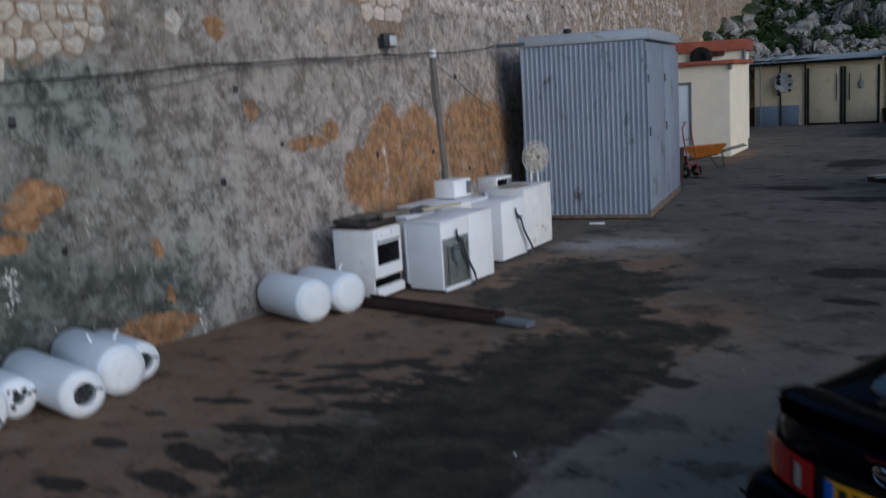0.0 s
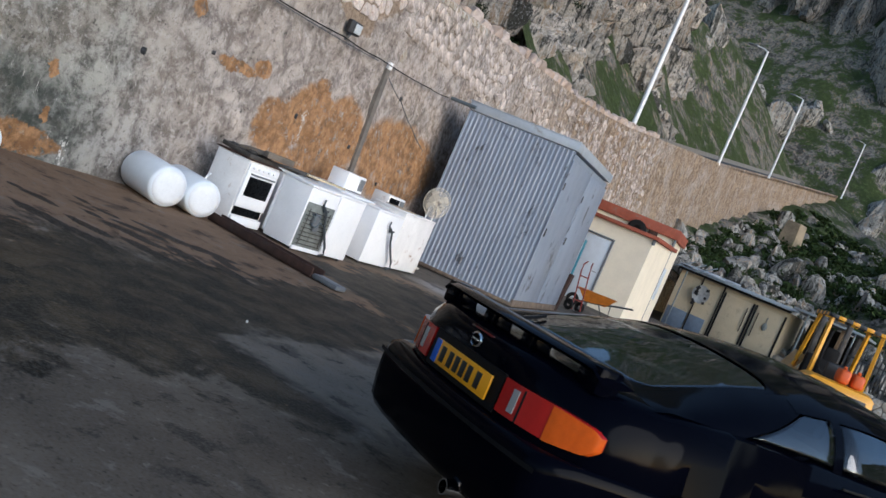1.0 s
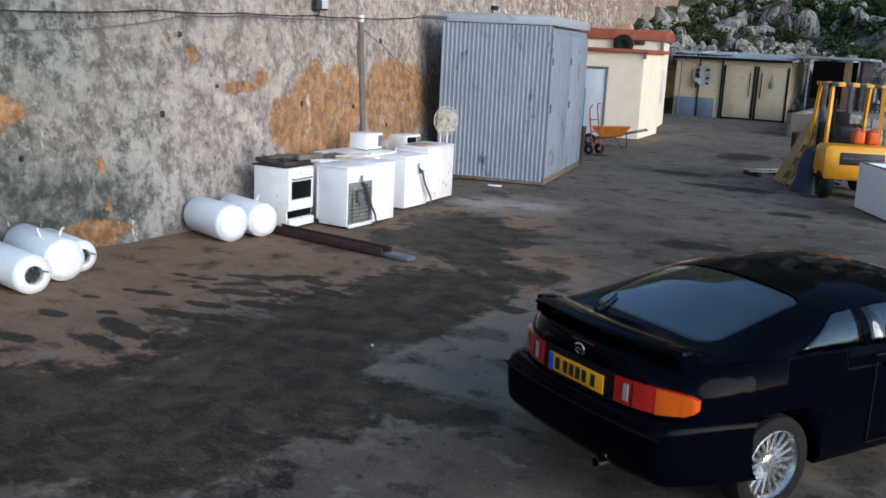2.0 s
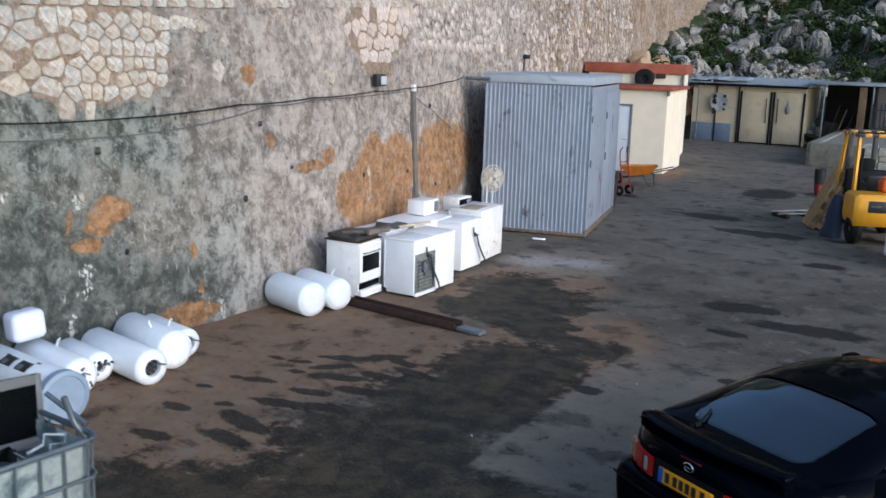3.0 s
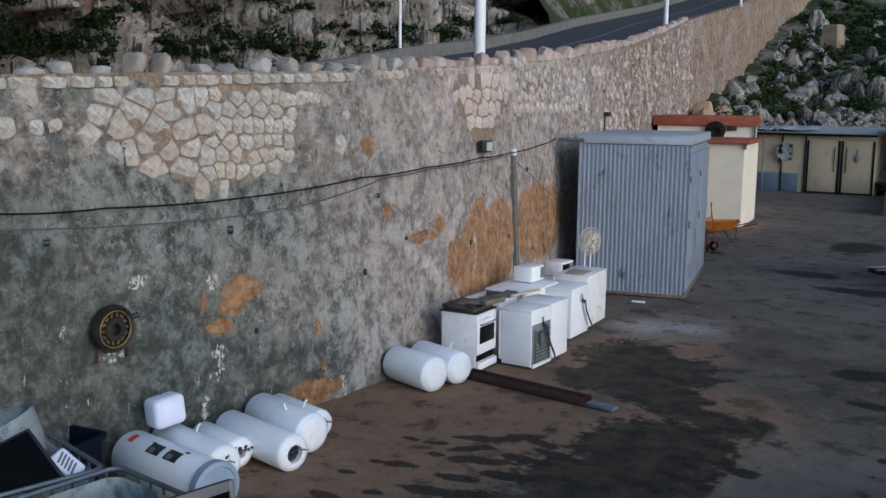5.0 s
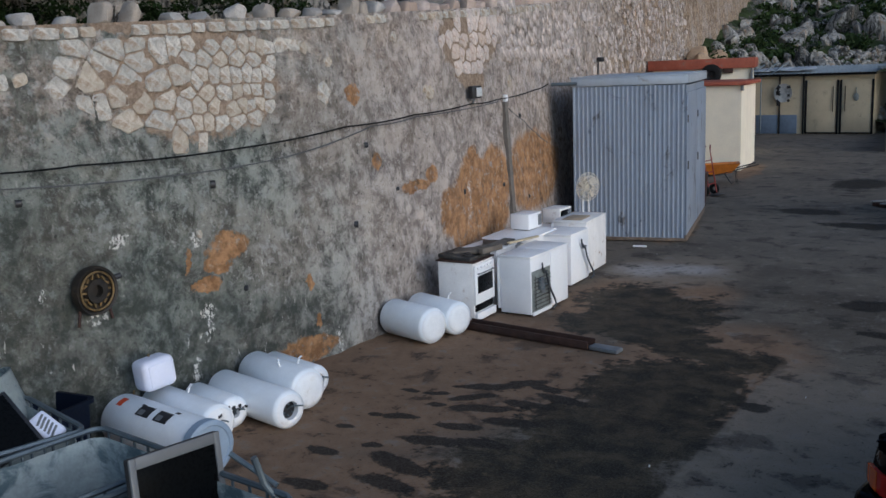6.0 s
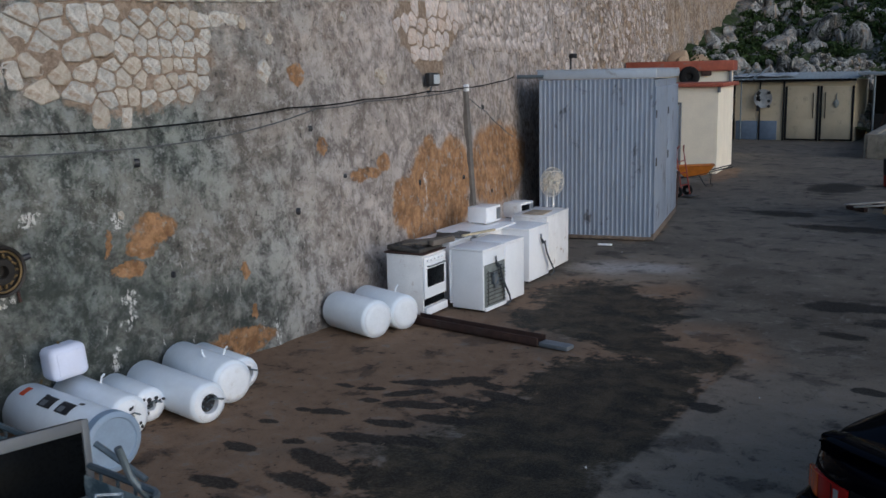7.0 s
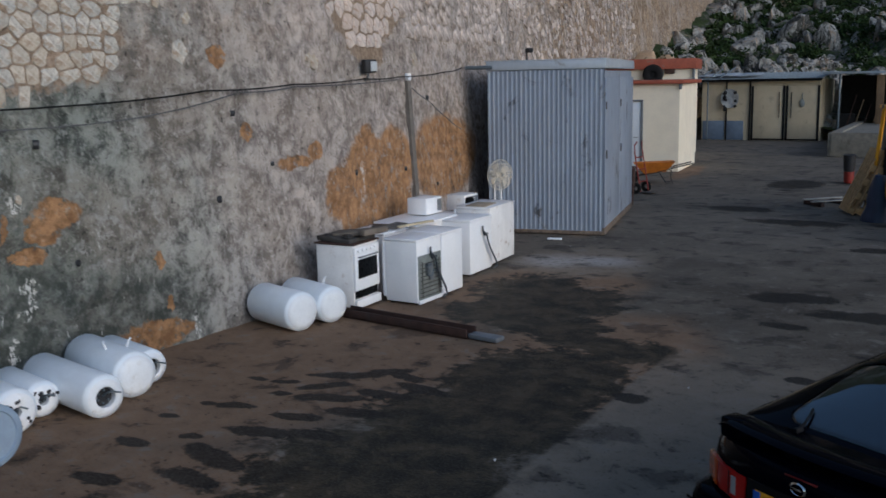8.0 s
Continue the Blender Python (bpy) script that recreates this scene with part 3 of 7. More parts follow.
for x in np.arange(-75, 45, 0.9):              # crag at the road's far end
    row = []
    for h in np.arange(0, 60, 1.0):
        y = 144 + 0.3 * h + 0.004 * (x + 30) ** 2 + 5 * noise.noise(Vector((x * 0.05, h * 0.03, 41)))
        for sx, sh, deep, seed in ((0.11, 0.03, 7.0, 3.0), (0.28, 0.10, 2.6, 17.0)):
            dist, pts = noise.voronoi(Vector((x * sx, h * sh, seed)))
            y -= deep * (min(1.0, (dist[1] - dist[0]) * 2.2) ** 0.7 - 1.0 + 0.8 * (noise.cell(pts[0] * 7.3) - 0.5))
        row.append((x, y - 0.8 * fbm(Vector((x * 0.5, h * 0.4, 2)), 3), 19 + h * (1 - 0.3 * min(1, max(0, (x + 20) / 60)))))
    rows.append(row)
sheet(bm, rows)
solid("far_crag", bm, rock_material("far_limestone", (0.34, 0.32, 0.30)), "pale grey crag rising beyond the end of the road", "crag", kind="structure", smooth=60)


def hill_z(x, y):
    """Height of the slope behind the sheds; at the wall it lies some metres under the road."""
    d = max(0.0, y - 43.5 + 0.12 * x)
    z = 0.36 * min(d, 18) + 0.15 * max(0, d - 18) + 1.25 * min(85, max(0, d - 105))
    off = x - wall_x(min(y, 139))
    road = wall_top(min(y, 139))
    if off < 14:
        k = min(1, max(0, (off - 1) / 13))
        foot = road - float(np.interp(y, (44, 60, 100, 130), (4.2, 4.6, 3.2, 1.0))) - 0.22 * max(0, off) + 1.1 * max(0, y - 139)
        z = z * k + foot * (1 - k)
    z += min(1, d / 5) * (1.6 * fbm(Vector((x * 0.08, y * 0.08, 1.0)), 3) * min(1, max(0, off) / 6) + 0.7 * fbm(Vector((x * 0.35, y * 0.35, 2.0)), 4) + 0.35 * abs(fbm(Vector((x * 1.1, y * 1.1, 5.0)), 3)))
    z += 9 * min(1, max(0, d - 95) / 30) * abs(fbm(Vector((x * 0.035, y * 0.035, 7.0)), 5))
    if y < 139 and off < 0.4:
        z = min(z, road - 0.6) if off > -7.2 else road + min(17.0, 1.2 * (-7.2 - off)) * (1 + 0.3 * noise.noise(Vector((x * 0.2, y * 0.2, 3))))
    return z - 0.2


bm = B()
hx = list(np.arange(-140, -40, 6)) + list(np.arange(-40, -20, 1.2)) + list(np.arange(-20, 12, 0.45)) + list(np.arange(12, 100, 2.0)) + list(np.arange(100, 320, 12))
hy = list(np.arange(43.2, 66, 0.45)) + list(np.arange(66, 120, 1.2)) + list(np.arange(120, 270, 3)) + list(np.arange(270, 420, 12))
sheet(bm, [[(x, y, hill_z(x, y)) for x in hx] for y in hy])
solid("hillside", bm, HILL, "steep rocky hillside with green scrub", "hillside", kind="structure", smooth=70)


def lump_into(verts, faces, at, r, seed, squash=0.75, cuts=2):
    """A broken rock: a ball cut flat by a few random planes, as plain vertices and faces."""
    ico = ICO[cuts]
    base = len(verts)
    g = random.Random(seed)
    planes = [(Vector((g.gauss(0, 1), g.gauss(0, 1), g.gauss(0, 0.8))).normalized(), g.uniform(0.45, 0.8)) for _ in range(9)]
    turn = Euler((g.uniform(-0.5, 0.5), g.uniform(-0.1, 0.9), g.uniform(0, 6))).to_matrix()
    wide = Vector((g.uniform(0.7, 1.3), g.uniform(0.7, 1.3), squash))
    for v in ico[0]:
        k = 1.0
        for n, d in planes:
            c = v.dot(n)
            if c > d:
                k = min(k, d / c)
        q = turn @ Vector((v.x * wide.x, v.y * wide.y, v.z * wide.z)) * (k * r * (1 + 0.08 * noise.noise(v * 4 + Vector((seed, 0, 0)))))
        verts.append((at[0] + q.x, at[1] + q.y, at[2] + q.z))
    faces += [tuple(base + i for i in f) for f in ico[1]]


ICO = {}
for cuts in (1, 2, 3):
    tmp = B()
    bmesh.ops.create_icosphere(tmp, subdivisions=cuts, radius=1)
    tmp.verts.ensure_lookup_table()
    ICO[cuts] = ([v.co.copy() for v in tmp.verts], [[v.index for v in f.verts] for f in tmp.faces])
    tmp.free()


def from_lists(name, verts, faces, mat, label, category, kind="stuff", smooth=45):
    me = bpy.data.meshes.new(name)
    me.from_pydata(verts, [], faces)
    me.materials.append(mat)
    if smooth:
        me.shade_smooth()
        me.set_sharp_from_angle(angle=radians(smooth))
    ob = new(name, me)
    return tagged(ob, label, category, kind=kind)


PILLAR = (-15.7, 76.0)
SCREE = (-8.9, 46.0, -8.4, 54.0)                # from the foot up, x and y
rnd = random.Random(5)
vs, fs = [], []
for i in range(2300):
    y = 44.2 + 62 * rnd.random() ** 1.4
    x = rnd.uniform(wall_x(y) + 0.7, 8 + 0.4 * (y - 44))
    if x - wall_x(y) < 0.6 or fbm(Vector((x * 0.16, y * 0.16, 18.0)), 2) < -0.12:
        continue
    r = rnd.choice((0.12, 0.16, 0.2, 0.25, 0.35, 0.45, 0.7)) * rnd.uniform(0.7, 1.3)
    lump_into(vs, fs, (x, y, hill_z(x, y) + 0.1 * r), r, i, rnd.uniform(0.8, 2.0), 2)
for i in range(420):                           # crags on the far mountain
    x, y = rnd.uniform(-110, 120), rnd.uniform(100, 240)
    if (y < 142 and x - wall_x(min(y, 139)) > -9 and x - wall_x(min(y, 139)) < 3) or fbm(Vector((x * 0.02, y * 0.02, 18.0)), 2) < 0.02:
        continue
    r = rnd.uniform(0.8, 3.4)
    lump_into(vs, fs, (x, y, hill_z(x, y) - 0.2 * r), r, i + 9000, rnd.uniform(0.9, 2.0), 2)
for i in range(420):                           # scree under the buttress
    t = rnd.random()
    x, y = SCREE[0] + t * (SCREE[2] - SCREE[0]) + rnd.gauss(0, 0.8), SCREE[1] + t * (SCREE[3] - SCREE[1]) + rnd.gauss(0, 1.0)
    r = rnd.choice((0.08, 0.12, 0.16, 0.22, 0.3)) * rnd.uniform(0.7, 1.3)
    lump_into(vs, fs, (x, y, hill_z(x, y) + 0.3 * r), r, i + 20000, rnd.uniform(0.6, 1.2), 1)
from_lists("boulders", vs, fs, BOULDER, "pale grey limestone boulders strewn over the slope", "rocks", smooth=30)


def leafy(verts, faces, at, r, count, rnd, size=0.13, flat=0.7):
    for _ in range(count):
        d = Vector((rnd.gauss(0, 1), rnd.gauss(0, 1), rnd.gauss(0, 1))).normalized() * r * rnd.random() ** 0.4
        c = Vector(at) + Vector((d.x, d.y, abs(d.z) * flat))
        a = Vector((rnd.gauss(0, 1), rnd.gauss(0, 1), rnd.gauss(0, 0.7))).normalized() * size * rnd.uniform(0.6, 1.4)
        b = a.cross(Vector((rnd.gauss(0, 1), rnd.gauss(0, 1), rnd.gauss(0, 1)))).normalized() * size * 0.5
        n = len(verts)
        verts += [c - a, c + b, c + a, c - b]
        faces.append((n, n + 1, n + 2, n + 3))


TAN_ROCK = surf("tan_rock", (0.44, 0.31, 0.20), 0.9, var=0.35, scale=1.6, dirt=(0.20, 0.14, 0.09), dirt_scale=1.5, bump=0.5, bump_scale=9, spec=0.2)
for i, (x, y, r) in enumerate(((-14.5, 42.6, 0.45), (-14.0, 43.4, 0.36), (-14.8, 43.2, 0.6), (-13.5, 44.2, 0.35), (-14.3, 44.6, 0.5), (-13.2, 43.4, 0.25))):
    vs, fs = [], []
    lump_into(vs, fs, (0, 0, 0), r, i + 700, 1.1, 3)
    me = bpy.data.meshes.new("rock")
    me.from_pydata(vs, [], fs)
    me.materials.append(TAN_ROCK)
    me.shade_smooth()
    me.set_sharp_from_angle(angle=radians(30))
    ob = new("rock", me)
    ob.location = (x, y, max(2.4, hill_z(x, y)) + 0.25 * r)
    tagged(ob, "tan broken rock at the foot of the retaining wall", "rock", "tan rocks below the wall's end")

# concrete buttress high on the slope
bm = B()
px, py = PILLAR
pz = hill_z(px, py)
pt = pz + 2.0
sheet(bm, [[(px - w * 1.0, py - 0.6 * w, z), (px + w * 0.55, py - 0.9 * w, z), (px + w, py + 0.3, z), (px - w * 0.8, py + 1.2, z)] for z, w in ((pz - 1.5, 0.95), (pz + 0.8, 0.8), (pt - 0.2, 0.7), (pt, 0.66))], close=True)
solid("buttress", bm, surf("tan_concrete", (0.30, 0.235, 0.155), 0.9, var=0.35, scale=0.9, dirt=(0.15, 0.12, 0.08), dirt_scale=0.8, bump=0.4, bump_scale=6), "low tan concrete buttress on the slope below the road", "buttress", kind="structure", smooth=20)

LEAF = surf("scrub_leaves", (0.030, 0.051, 0.014), 0.8, var=0.6, scale=0.8, bump=0, dirt=(0.085, 0.112, 0.034), spec=0.15)
vs, fs = [], []
for i in range(2900):
    y = 44.3 + 70 * rnd.random() ** 1.3
    x = rnd.uniform(wall_x(y) + 0.7, 8 + 0.4 * (y - 44))
    if x - wall_x(y) < 0.8 or fbm(Vector((x * 0.12, y * 0.12, 8.0)), 2) < (-0.25 if x < -9 else 0.0):
        continue
    if abs(x - SCREE[0] - (y - SCREE[1]) * (SCREE[2] - SCREE[0]) / (SCREE[3] - SCREE[1])) < 1.6 and y < SCREE[3] and rnd.random() < 0.85:
        continue
    leafy(vs, fs, (x, y, hill_z(x, y) + 0.05), rnd.uniform(0.35, 0.95), 50, rnd, 0.11 + 0.002 * (y - 44))
from_lists("hillside_scrub", vs, fs, LEAF, "low dark green scrub on the slope", "shrubs", smooth=0)
vs, fs = [], []
for i in range(1800):
    y = rnd.uniform(1, 55)
    h = rnd.choice((0.1, 0.2, 0.4, 0.7, 1.2, 1.6, 2.0, 2.5, 3.0, 4.0, 5.5, 7.0)) + rnd.uniform(0, 0.6)
    p = cliff_point(y, h)
    deep = wall_x(y) - 7.6 - 0.12 * h - p[0]          # clefts are overgrown, jutting faces bare
    patchy = noise.noise(Vector((y * 0.45, h * 0.35, 20.0)))
    if deep < 2.1 - 0.8 * patchy and not (h < 0.9 and patchy > -0.2):
        continue
    leafy(vs, fs, (p[0] + 0.1, p[1], p[2]), rnd.uniform(0.3, 0.7), 110, rnd, 0.075)
from_lists("cliff_shrubs", vs, fs, surf("cliff_leaves", (0.012, 0.024, 0.006), 0.8, var=0.6, scale=0.8, bump=0, dirt=(0.035, 0.052, 0.014), spec=0.12), "dark green shrubs growing from the cliff's foot and clefts", "shrubs", smooth=0)


# ---- steel container shed ----
def turned(x, y, deg, z=0.0):
    return pose(x, y, z, 0, 0, deg)


BLUE_STEEL = surf("blue_grey_corrugated_steel", (0.29, 0.33, 0.40), 0.5, 0.15, var=0.16, scale=1.5, dirt=(0.10, 0.105, 0.115), dirt_at=(0.575, 0.66), dirt_scale=2.2, stretch=(1, 1, 0.6), bump=0.08)
PALE_STEEL = surf("pale_roof_sheet", (0.44, 0.48, 0.53), 0.5, 0.2, var=0.12, scale=2, dirt=(0.25, 0.22, 0.2), bump=0.06)
RUSTY_EDGE = surf("rust_bitten_edge", (0.16, 0.12, 0.09), 0.8, var=0.5, scale=9, dirt=(0.4, 0.28, 0.17), bump=0.3)
SW, SL, SH = 2.2, 3.95, 3.06
shed = thing("steel_shed", "blue-grey corrugated steel shed standing against the wall", "shed", turned(-6.12, 15.70, 12.5))


def corrugated(bm, width, height, wave, depth, place):
    """place(u, v, d): u along, v up, d outwards."""
    rows = []
    n = int(width / wave)
    prof = []
    for i in range(n):
        u = i * wave
        prof += [(u, 0), (u + wave * 0.30, 0), (u + wave * 0.42, -depth), (u + wave * 0.88, -depth)]
    prof.append((width, 0))
    for v in (0, height * 0.5, height):
        rows.append([place(u, v, d) for u, d in prof])
    sheet(bm, rows)


bm = B()
corrugated(bm, SW, SH - 0.05, 0.088, 0.013, lambda u, v, d: (-SW + u, -d * 1.0 - 0.0, 0.05 + v))
part("front_wall", bm, BLUE_STEEL, shed, "narrow-ribbed blue-grey steel wall with scuffs", smooth=0)
bm = B()
box(bm, (SW - 0.06, SL - 0.08, SH - 0.1), (-SW / 2 - 0.0, SL / 2 + 0.03, SH / 2 + 0.02))
part("body", bm, BLUE_STEEL, shed, smooth=0)
bm = B()
box(bm, (SW + 0.06, SL + 0.06, 0.16), (-SW / 2 + 0.0, SL / 2, SH + 0.09), 0.015)
box(bm, (SW + 0.08, SL + 0.1, 0.02), (-SW / 2 - 0.02, SL / 2 + 0.02, SH + 0.182), 0.005)
part("roof", bm, PALE_STEEL, shed, "pale flat sheet roof with a deep fascia")
for y0, wdt in ((0.04, 1.86), (1.94, 1.96)):
    bm = B()
    box(bm, (0.03, wdt, SH - 0.3), (0.005, y0 + wdt / 2, (SH - 0.3) / 2 + 0.14), 0.008)
    leaf = part("door_leaf", bm, BLUE_STEEL, shed)
    bm = B()
    box(bm, (0.03, 0.03, 0.16), (0.03, y0 + 0.08, 1.5), 0.005)
    part("latch", bm, DARK_METAL, leaf)
    for z in (2.4,):
        bm = B()
        rod(bm, (0.03, y0 + 0.015, z - 0.07), (0.03, y0 + 0.015, z + 0.07), 0.014)
        part("hinge", bm, DARK_METAL, leaf)
bm = B()
box(bm, (0.05, SL, 0.13), (0.0, SL / 2, 0.075), 0.01)
box(bm, (SW, 0.05, 0.07), (-SW / 2, 0.02, 0.045), 0.01)
part("base_rail", bm, RUSTY_EDGE, shed, "rusting steel base rail")
bm = B()
rod(bm, (-SW - 0.42, -0.05, SH + 0.07), (-SW + 0.1, -0.05, SH + 0.07), 0.035)
part("bracket_pipe", bm, GALV, shed)

# ---- cream huts with red roofs ----
CREAM = surf("cream_render", (0.80, 0.72, 0.575), 0.8, var=0.08, scale=2, dirt=(0.45, 0.38, 0.28), dirt_at=(0.6, 0.85), bump=0.12)
RED_ROOF = surf("red_roof_paint", (0.30, 0.075, 0.04), 0.75, var=0.3, scale=3, dirt=(0.2, 0.13, 0.1), bump=0.3)
DOOR_WHITE = surf("pale_blue_door", (0.55, 0.60, 0.66), 0.5, var=0.08, bump=0.03)


def hut(m, w, d, h, roof, label, door):
    t = thing("hut", label, "hut", m)
    bm = B()
    box(bm, (w, d, h), (-w / 2, d / 2, h / 2), 0.01)
    body = part("wall", bm, CREAM, t, smooth=0)
    bm = B()
    box(bm, (w + 0.3, d + 0.3, roof), (-w / 2, d / 2, h + roof / 2 + 0.003), 0.02)
    part("roof", bm, RED_ROOF, t, "flat roof with a red painted rim")
    if door:
        bm = B()
        box(bm, (0.85, 0.05, 2.1), (-w + 0.62, -0.026, 1.07), 0.01)
        dr = part("door", bm, DOOR_WHITE, t, "pale blue-white door")
        bm = B()
        for bx in (-w + 0.17, -w + 1.07):
            box(bm, (0.06, 0.08, 2.2), (bx, -0.04, 1.1), 0.008)
        box(bm, (0.96, 0.08, 0.06), (-w + 0.62, -0.04, 2.17), 0.008)
        part("door_frame", bm, GREY, t)
        bm = B()
        rod(bm, (-w + 0.95, -0.05, 1.05), (-w + 0.95, -0.12, 1.05), 0.012)
        rod(bm, (-w + 0.95, -0.115, 1.05), (-w + 0.83, -0.115, 1.05), 0.012)
        part("handle", bm, GREY, dr)
    return t


hut1 = hut(turned(-8.5, 28.0, 7), 2.2, 3.0, 2.66, 0.12, "small cream rendered hut with a red roof edge", True)
bm = B()
box(bm, (0.09, 0.12, 0.25), (0.02, -0.02, 2.62), 0.02)
part("corner_bracket", bm, GREY, hut1)
hut2 = hut(turned(-9.5, 32.6, 13), 3.4, 3.6, 3.13, 0.36, "taller cream hut with a broad red roof rim", False)
bm = B()
box(bm, (0.05, 0.9, 1.2), (0.027, 1.2, 1.5), 0.01)
part("window", bm, DOOR_WHITE, hut2)
bm = B()
rod(bm, (0.06, -0.05, 0), (0.06, -0.05, 3.2), 0.05)
part("downpipe", bm, GREY, hut2)
bm = B()
box(bm, (0.35, 0.12, 0.22), (-0.75, -0.06, 3.08), 0.03)
part("wall_lamp", bm, RUST, hut2)


def tyre_mesh(bm, R=0.31, r=0.1, wid=0.2, m=None):
    prof = []
    for k in range(17):
        a = math.tau * k / 16
        prof.append((R - r + r * 1.0 * math.cos(a), wid / 2 * max(-1, min(1, 1.25 * math.sin(a)))))
    lathe(bm, prof, 28, m)


bm = B()
tyre_mesh(bm, 0.36, 0.13, 0.22, pose(0, 0, 0, 90, 0, 0))
lathe(bm, [(0, -0.04), (0.2, -0.04), (0.2, 0.04), (0, 0.04)], 20, pose(0, 0, 0, 90, 0, 0))
solid("tyre", bm, RUBBER, "worn black tyre hung on the taller hut's front", "tyre", turned(-10.75, 32.15, 13, 2.95))

# ---- sheds across the yard's end ----
SHED_WALL = surf("beige_board", (0.50, 0.42, 0.29), 0.8, var=0.1, scale=2, dirt=(0.3, 0.25, 0.18), bump=0.1)
SHED_BLUE = surf("blue_grey_panel", (0.13, 0.17, 0.23), 0.6, var=0.15, bump=0.05)
SHED_ROOF = surf("corrugated_roof_sheet", (0.27, 0.31, 0.34), 0.55, 0.2, var=0.25, scale=2, dirt=(0.17, 0.15, 0.13), bump=0.1)
FRAME = surf("dark_steel_frame", (0.012, 0.012, 0.013), 0.7, 0.0, var=0.3, bump=0.1, spec=0.12)
# near-black colour holds the shade inside the open bay
BAY_SHADE = surf("shade_dark_boards", (0.03, 0.027, 0.024), 0.9, var=0.4, bump=0.2)
OLDWOOD = surf("old_timber", (0.22, 0.14, 0.075), 0.8, var=0.35, scale=6, stretch=(3, 3, 0.6), bump=0.3)
garage = thing("garage_shed", "low beige shed with dark-framed double doors and a sheet roof", "shed", pose(-12.04, 42.9, 0) @ Matrix.Diagonal((0.955, 1, 1.0, 1)))
GL = 5.3
bm = B()
box(bm, (GL, 0.12, 2.62), (GL / 2, 0.06, 1.31))
box(bm, (0.12, 3.4, 2.62), (0.06, 1.85, 1.31))
box(bm, (0.12, 3.4, 2.62), (GL - 0.06, 1.85, 1.31))
part("wall", bm, SHED_WALL, garage, smooth=0)
bm = B()
corrugated(bm, GL + 0.3, 4.2, 0.18, 0.05, lambda u, v, d: (-0.15 + u, -0.45 + v, 2.72 + 0.06 * v + d * 0.8))
part("roof", bm, SHED_ROOF, garage, "corrugated grey sheet roof", smooth=0)
bm = B()
box(bm, (GL + 0.2, 0.05, 0.1), (GL / 2, -0.28, 2.63))
part("eaves_beam", bm, FRAME, garage)
for x0, x1 in ((2.33, 3.78), (3.86, 5.28)):
    bm = B()
    box(bm, (x1 - x0, 0.05, 2.3), ((x0 + x1) / 2, -0.03, 1.2), 0.008)
    leaf = part("door_leaf", bm, SHED_WALL, garage)
    for fx in (x0 + 0.03, x1 - 0.03):
        bm = B()
        box(bm, (0.09, 0.04, 2.36), (fx, -0.07, 1.2), 0.006)
        part("stile", bm, FRAME, leaf)
    bm = B()
    box(bm, (x1 - x0, 0.04, 0.06), ((x0 + x1) / 2, -0.07, 0.06), 0.006)
    part("bottom_rail", bm, FRAME, leaf)
    bm = B()
    rod(bm, (x0 + 0.22 if x0 > 3 else x1 - 0.22, -0.1, 1.0), (x0 + 0.22 if x0 > 3 else x1 - 0.22, -0.1, 2.1), 0.02)
    part("bolt_bar", bm, FRAME, leaf)
for x0, x1 in ((0.06, 1.08), (1.12, 1.96)):
    bm = B()
    box(bm, (x1 - x0, 0.03, 0.85), ((x0 + x1) / 2, -0.02, 0.44), 0.005)
    part("lower_panel", bm, SHED_BLUE, garage, "blue-grey lower panel")
for px in (0.35, 1.16, 2.24):
    bm = B()
    rod(bm, (px, -0.3 if px < 1 else -0.05, 0), (px, -0.3 if px < 1 else -0.05, 2.6), 0.035)
    part("post", bm, FRAME if px > 1 else GALV, garage)
bm = B()
lathe(bm, [(0.0, 0.0), (0.2, 0.02), (0.34, 0.05), (0.42, 0.08), (0.42, 0.10), (0.33, 0.07), (0.0, 0.03)], 24, pose(1.35, -0.12, 1.85, 90, 0, 0))
part("dish", bm, surf("chalky_dish", (0.36, 0.37, 0.37), 0.7, var=0.3, scale=9, dirt=(0.1, 0.1, 0.1)), garage, "grey dish on the shed wall")
for k in range(9):
    bm = B()
    a = k * 2.1
    box(bm, (0.12 + 0.04 * (k % 3), 0.03, 0.12 + 0.04 * (k % 2)), (1.3 + 0.32 * math.cos(a), -0.27, 1.75 + 0.38 * math.sin(a * 1.3)), 0.02, (0, 25 * k, 0))
    part("hanging_scrap", bm, BLACK, garage)

bm = B()
lathe(bm, [(0.0, 0.04), (0.09, 0.03), (0.12, 0.0), (0.10, -0.02), (0, -0.02)], 18, pose(4.55, -0.1, 1.62, 90, 0, 0) @ Matrix.Diagonal((1, 1.5, 1, 1)))
rod(bm, (4.55, -0.08, 1.78), (4.55, -0.08, 2.05), 0.02)
part("hanging_float", bm, PANEL_GREY, garage, "pale grey oval fitting hung on the door")
for k in range(4):
    bm = B()
    box(bm, (0.85, 1.5, 0.03), (0.35 + 0.62 * k, 0.55 + 0.12 * (k % 2), 2.88 + 0.03 * (k % 2)), 0.004, (3.5, 2 - 3 * (k % 2), 8 * k - 10))
    part("loose_sheet", bm, PALE_STEEL, garage, "pale loose roofing sheet")
for k in range(3):
    bm = B()
    rod(bm, (-0.3 + 0.5 * k, -0.3, 2.62), (0.35 + 0.55 * k, 0.3, 3.12 + 0.05 * k), 0.03)
    part("roof_pole", bm, GALV, garage)

bay = thing("open_bay", "dark open storage bay with a flat sheet roof", "shed", pose(-6.6, 42.8, 0) @ Matrix.Diagonal((1.05, 1, 1.02, 1)))
bm = B()
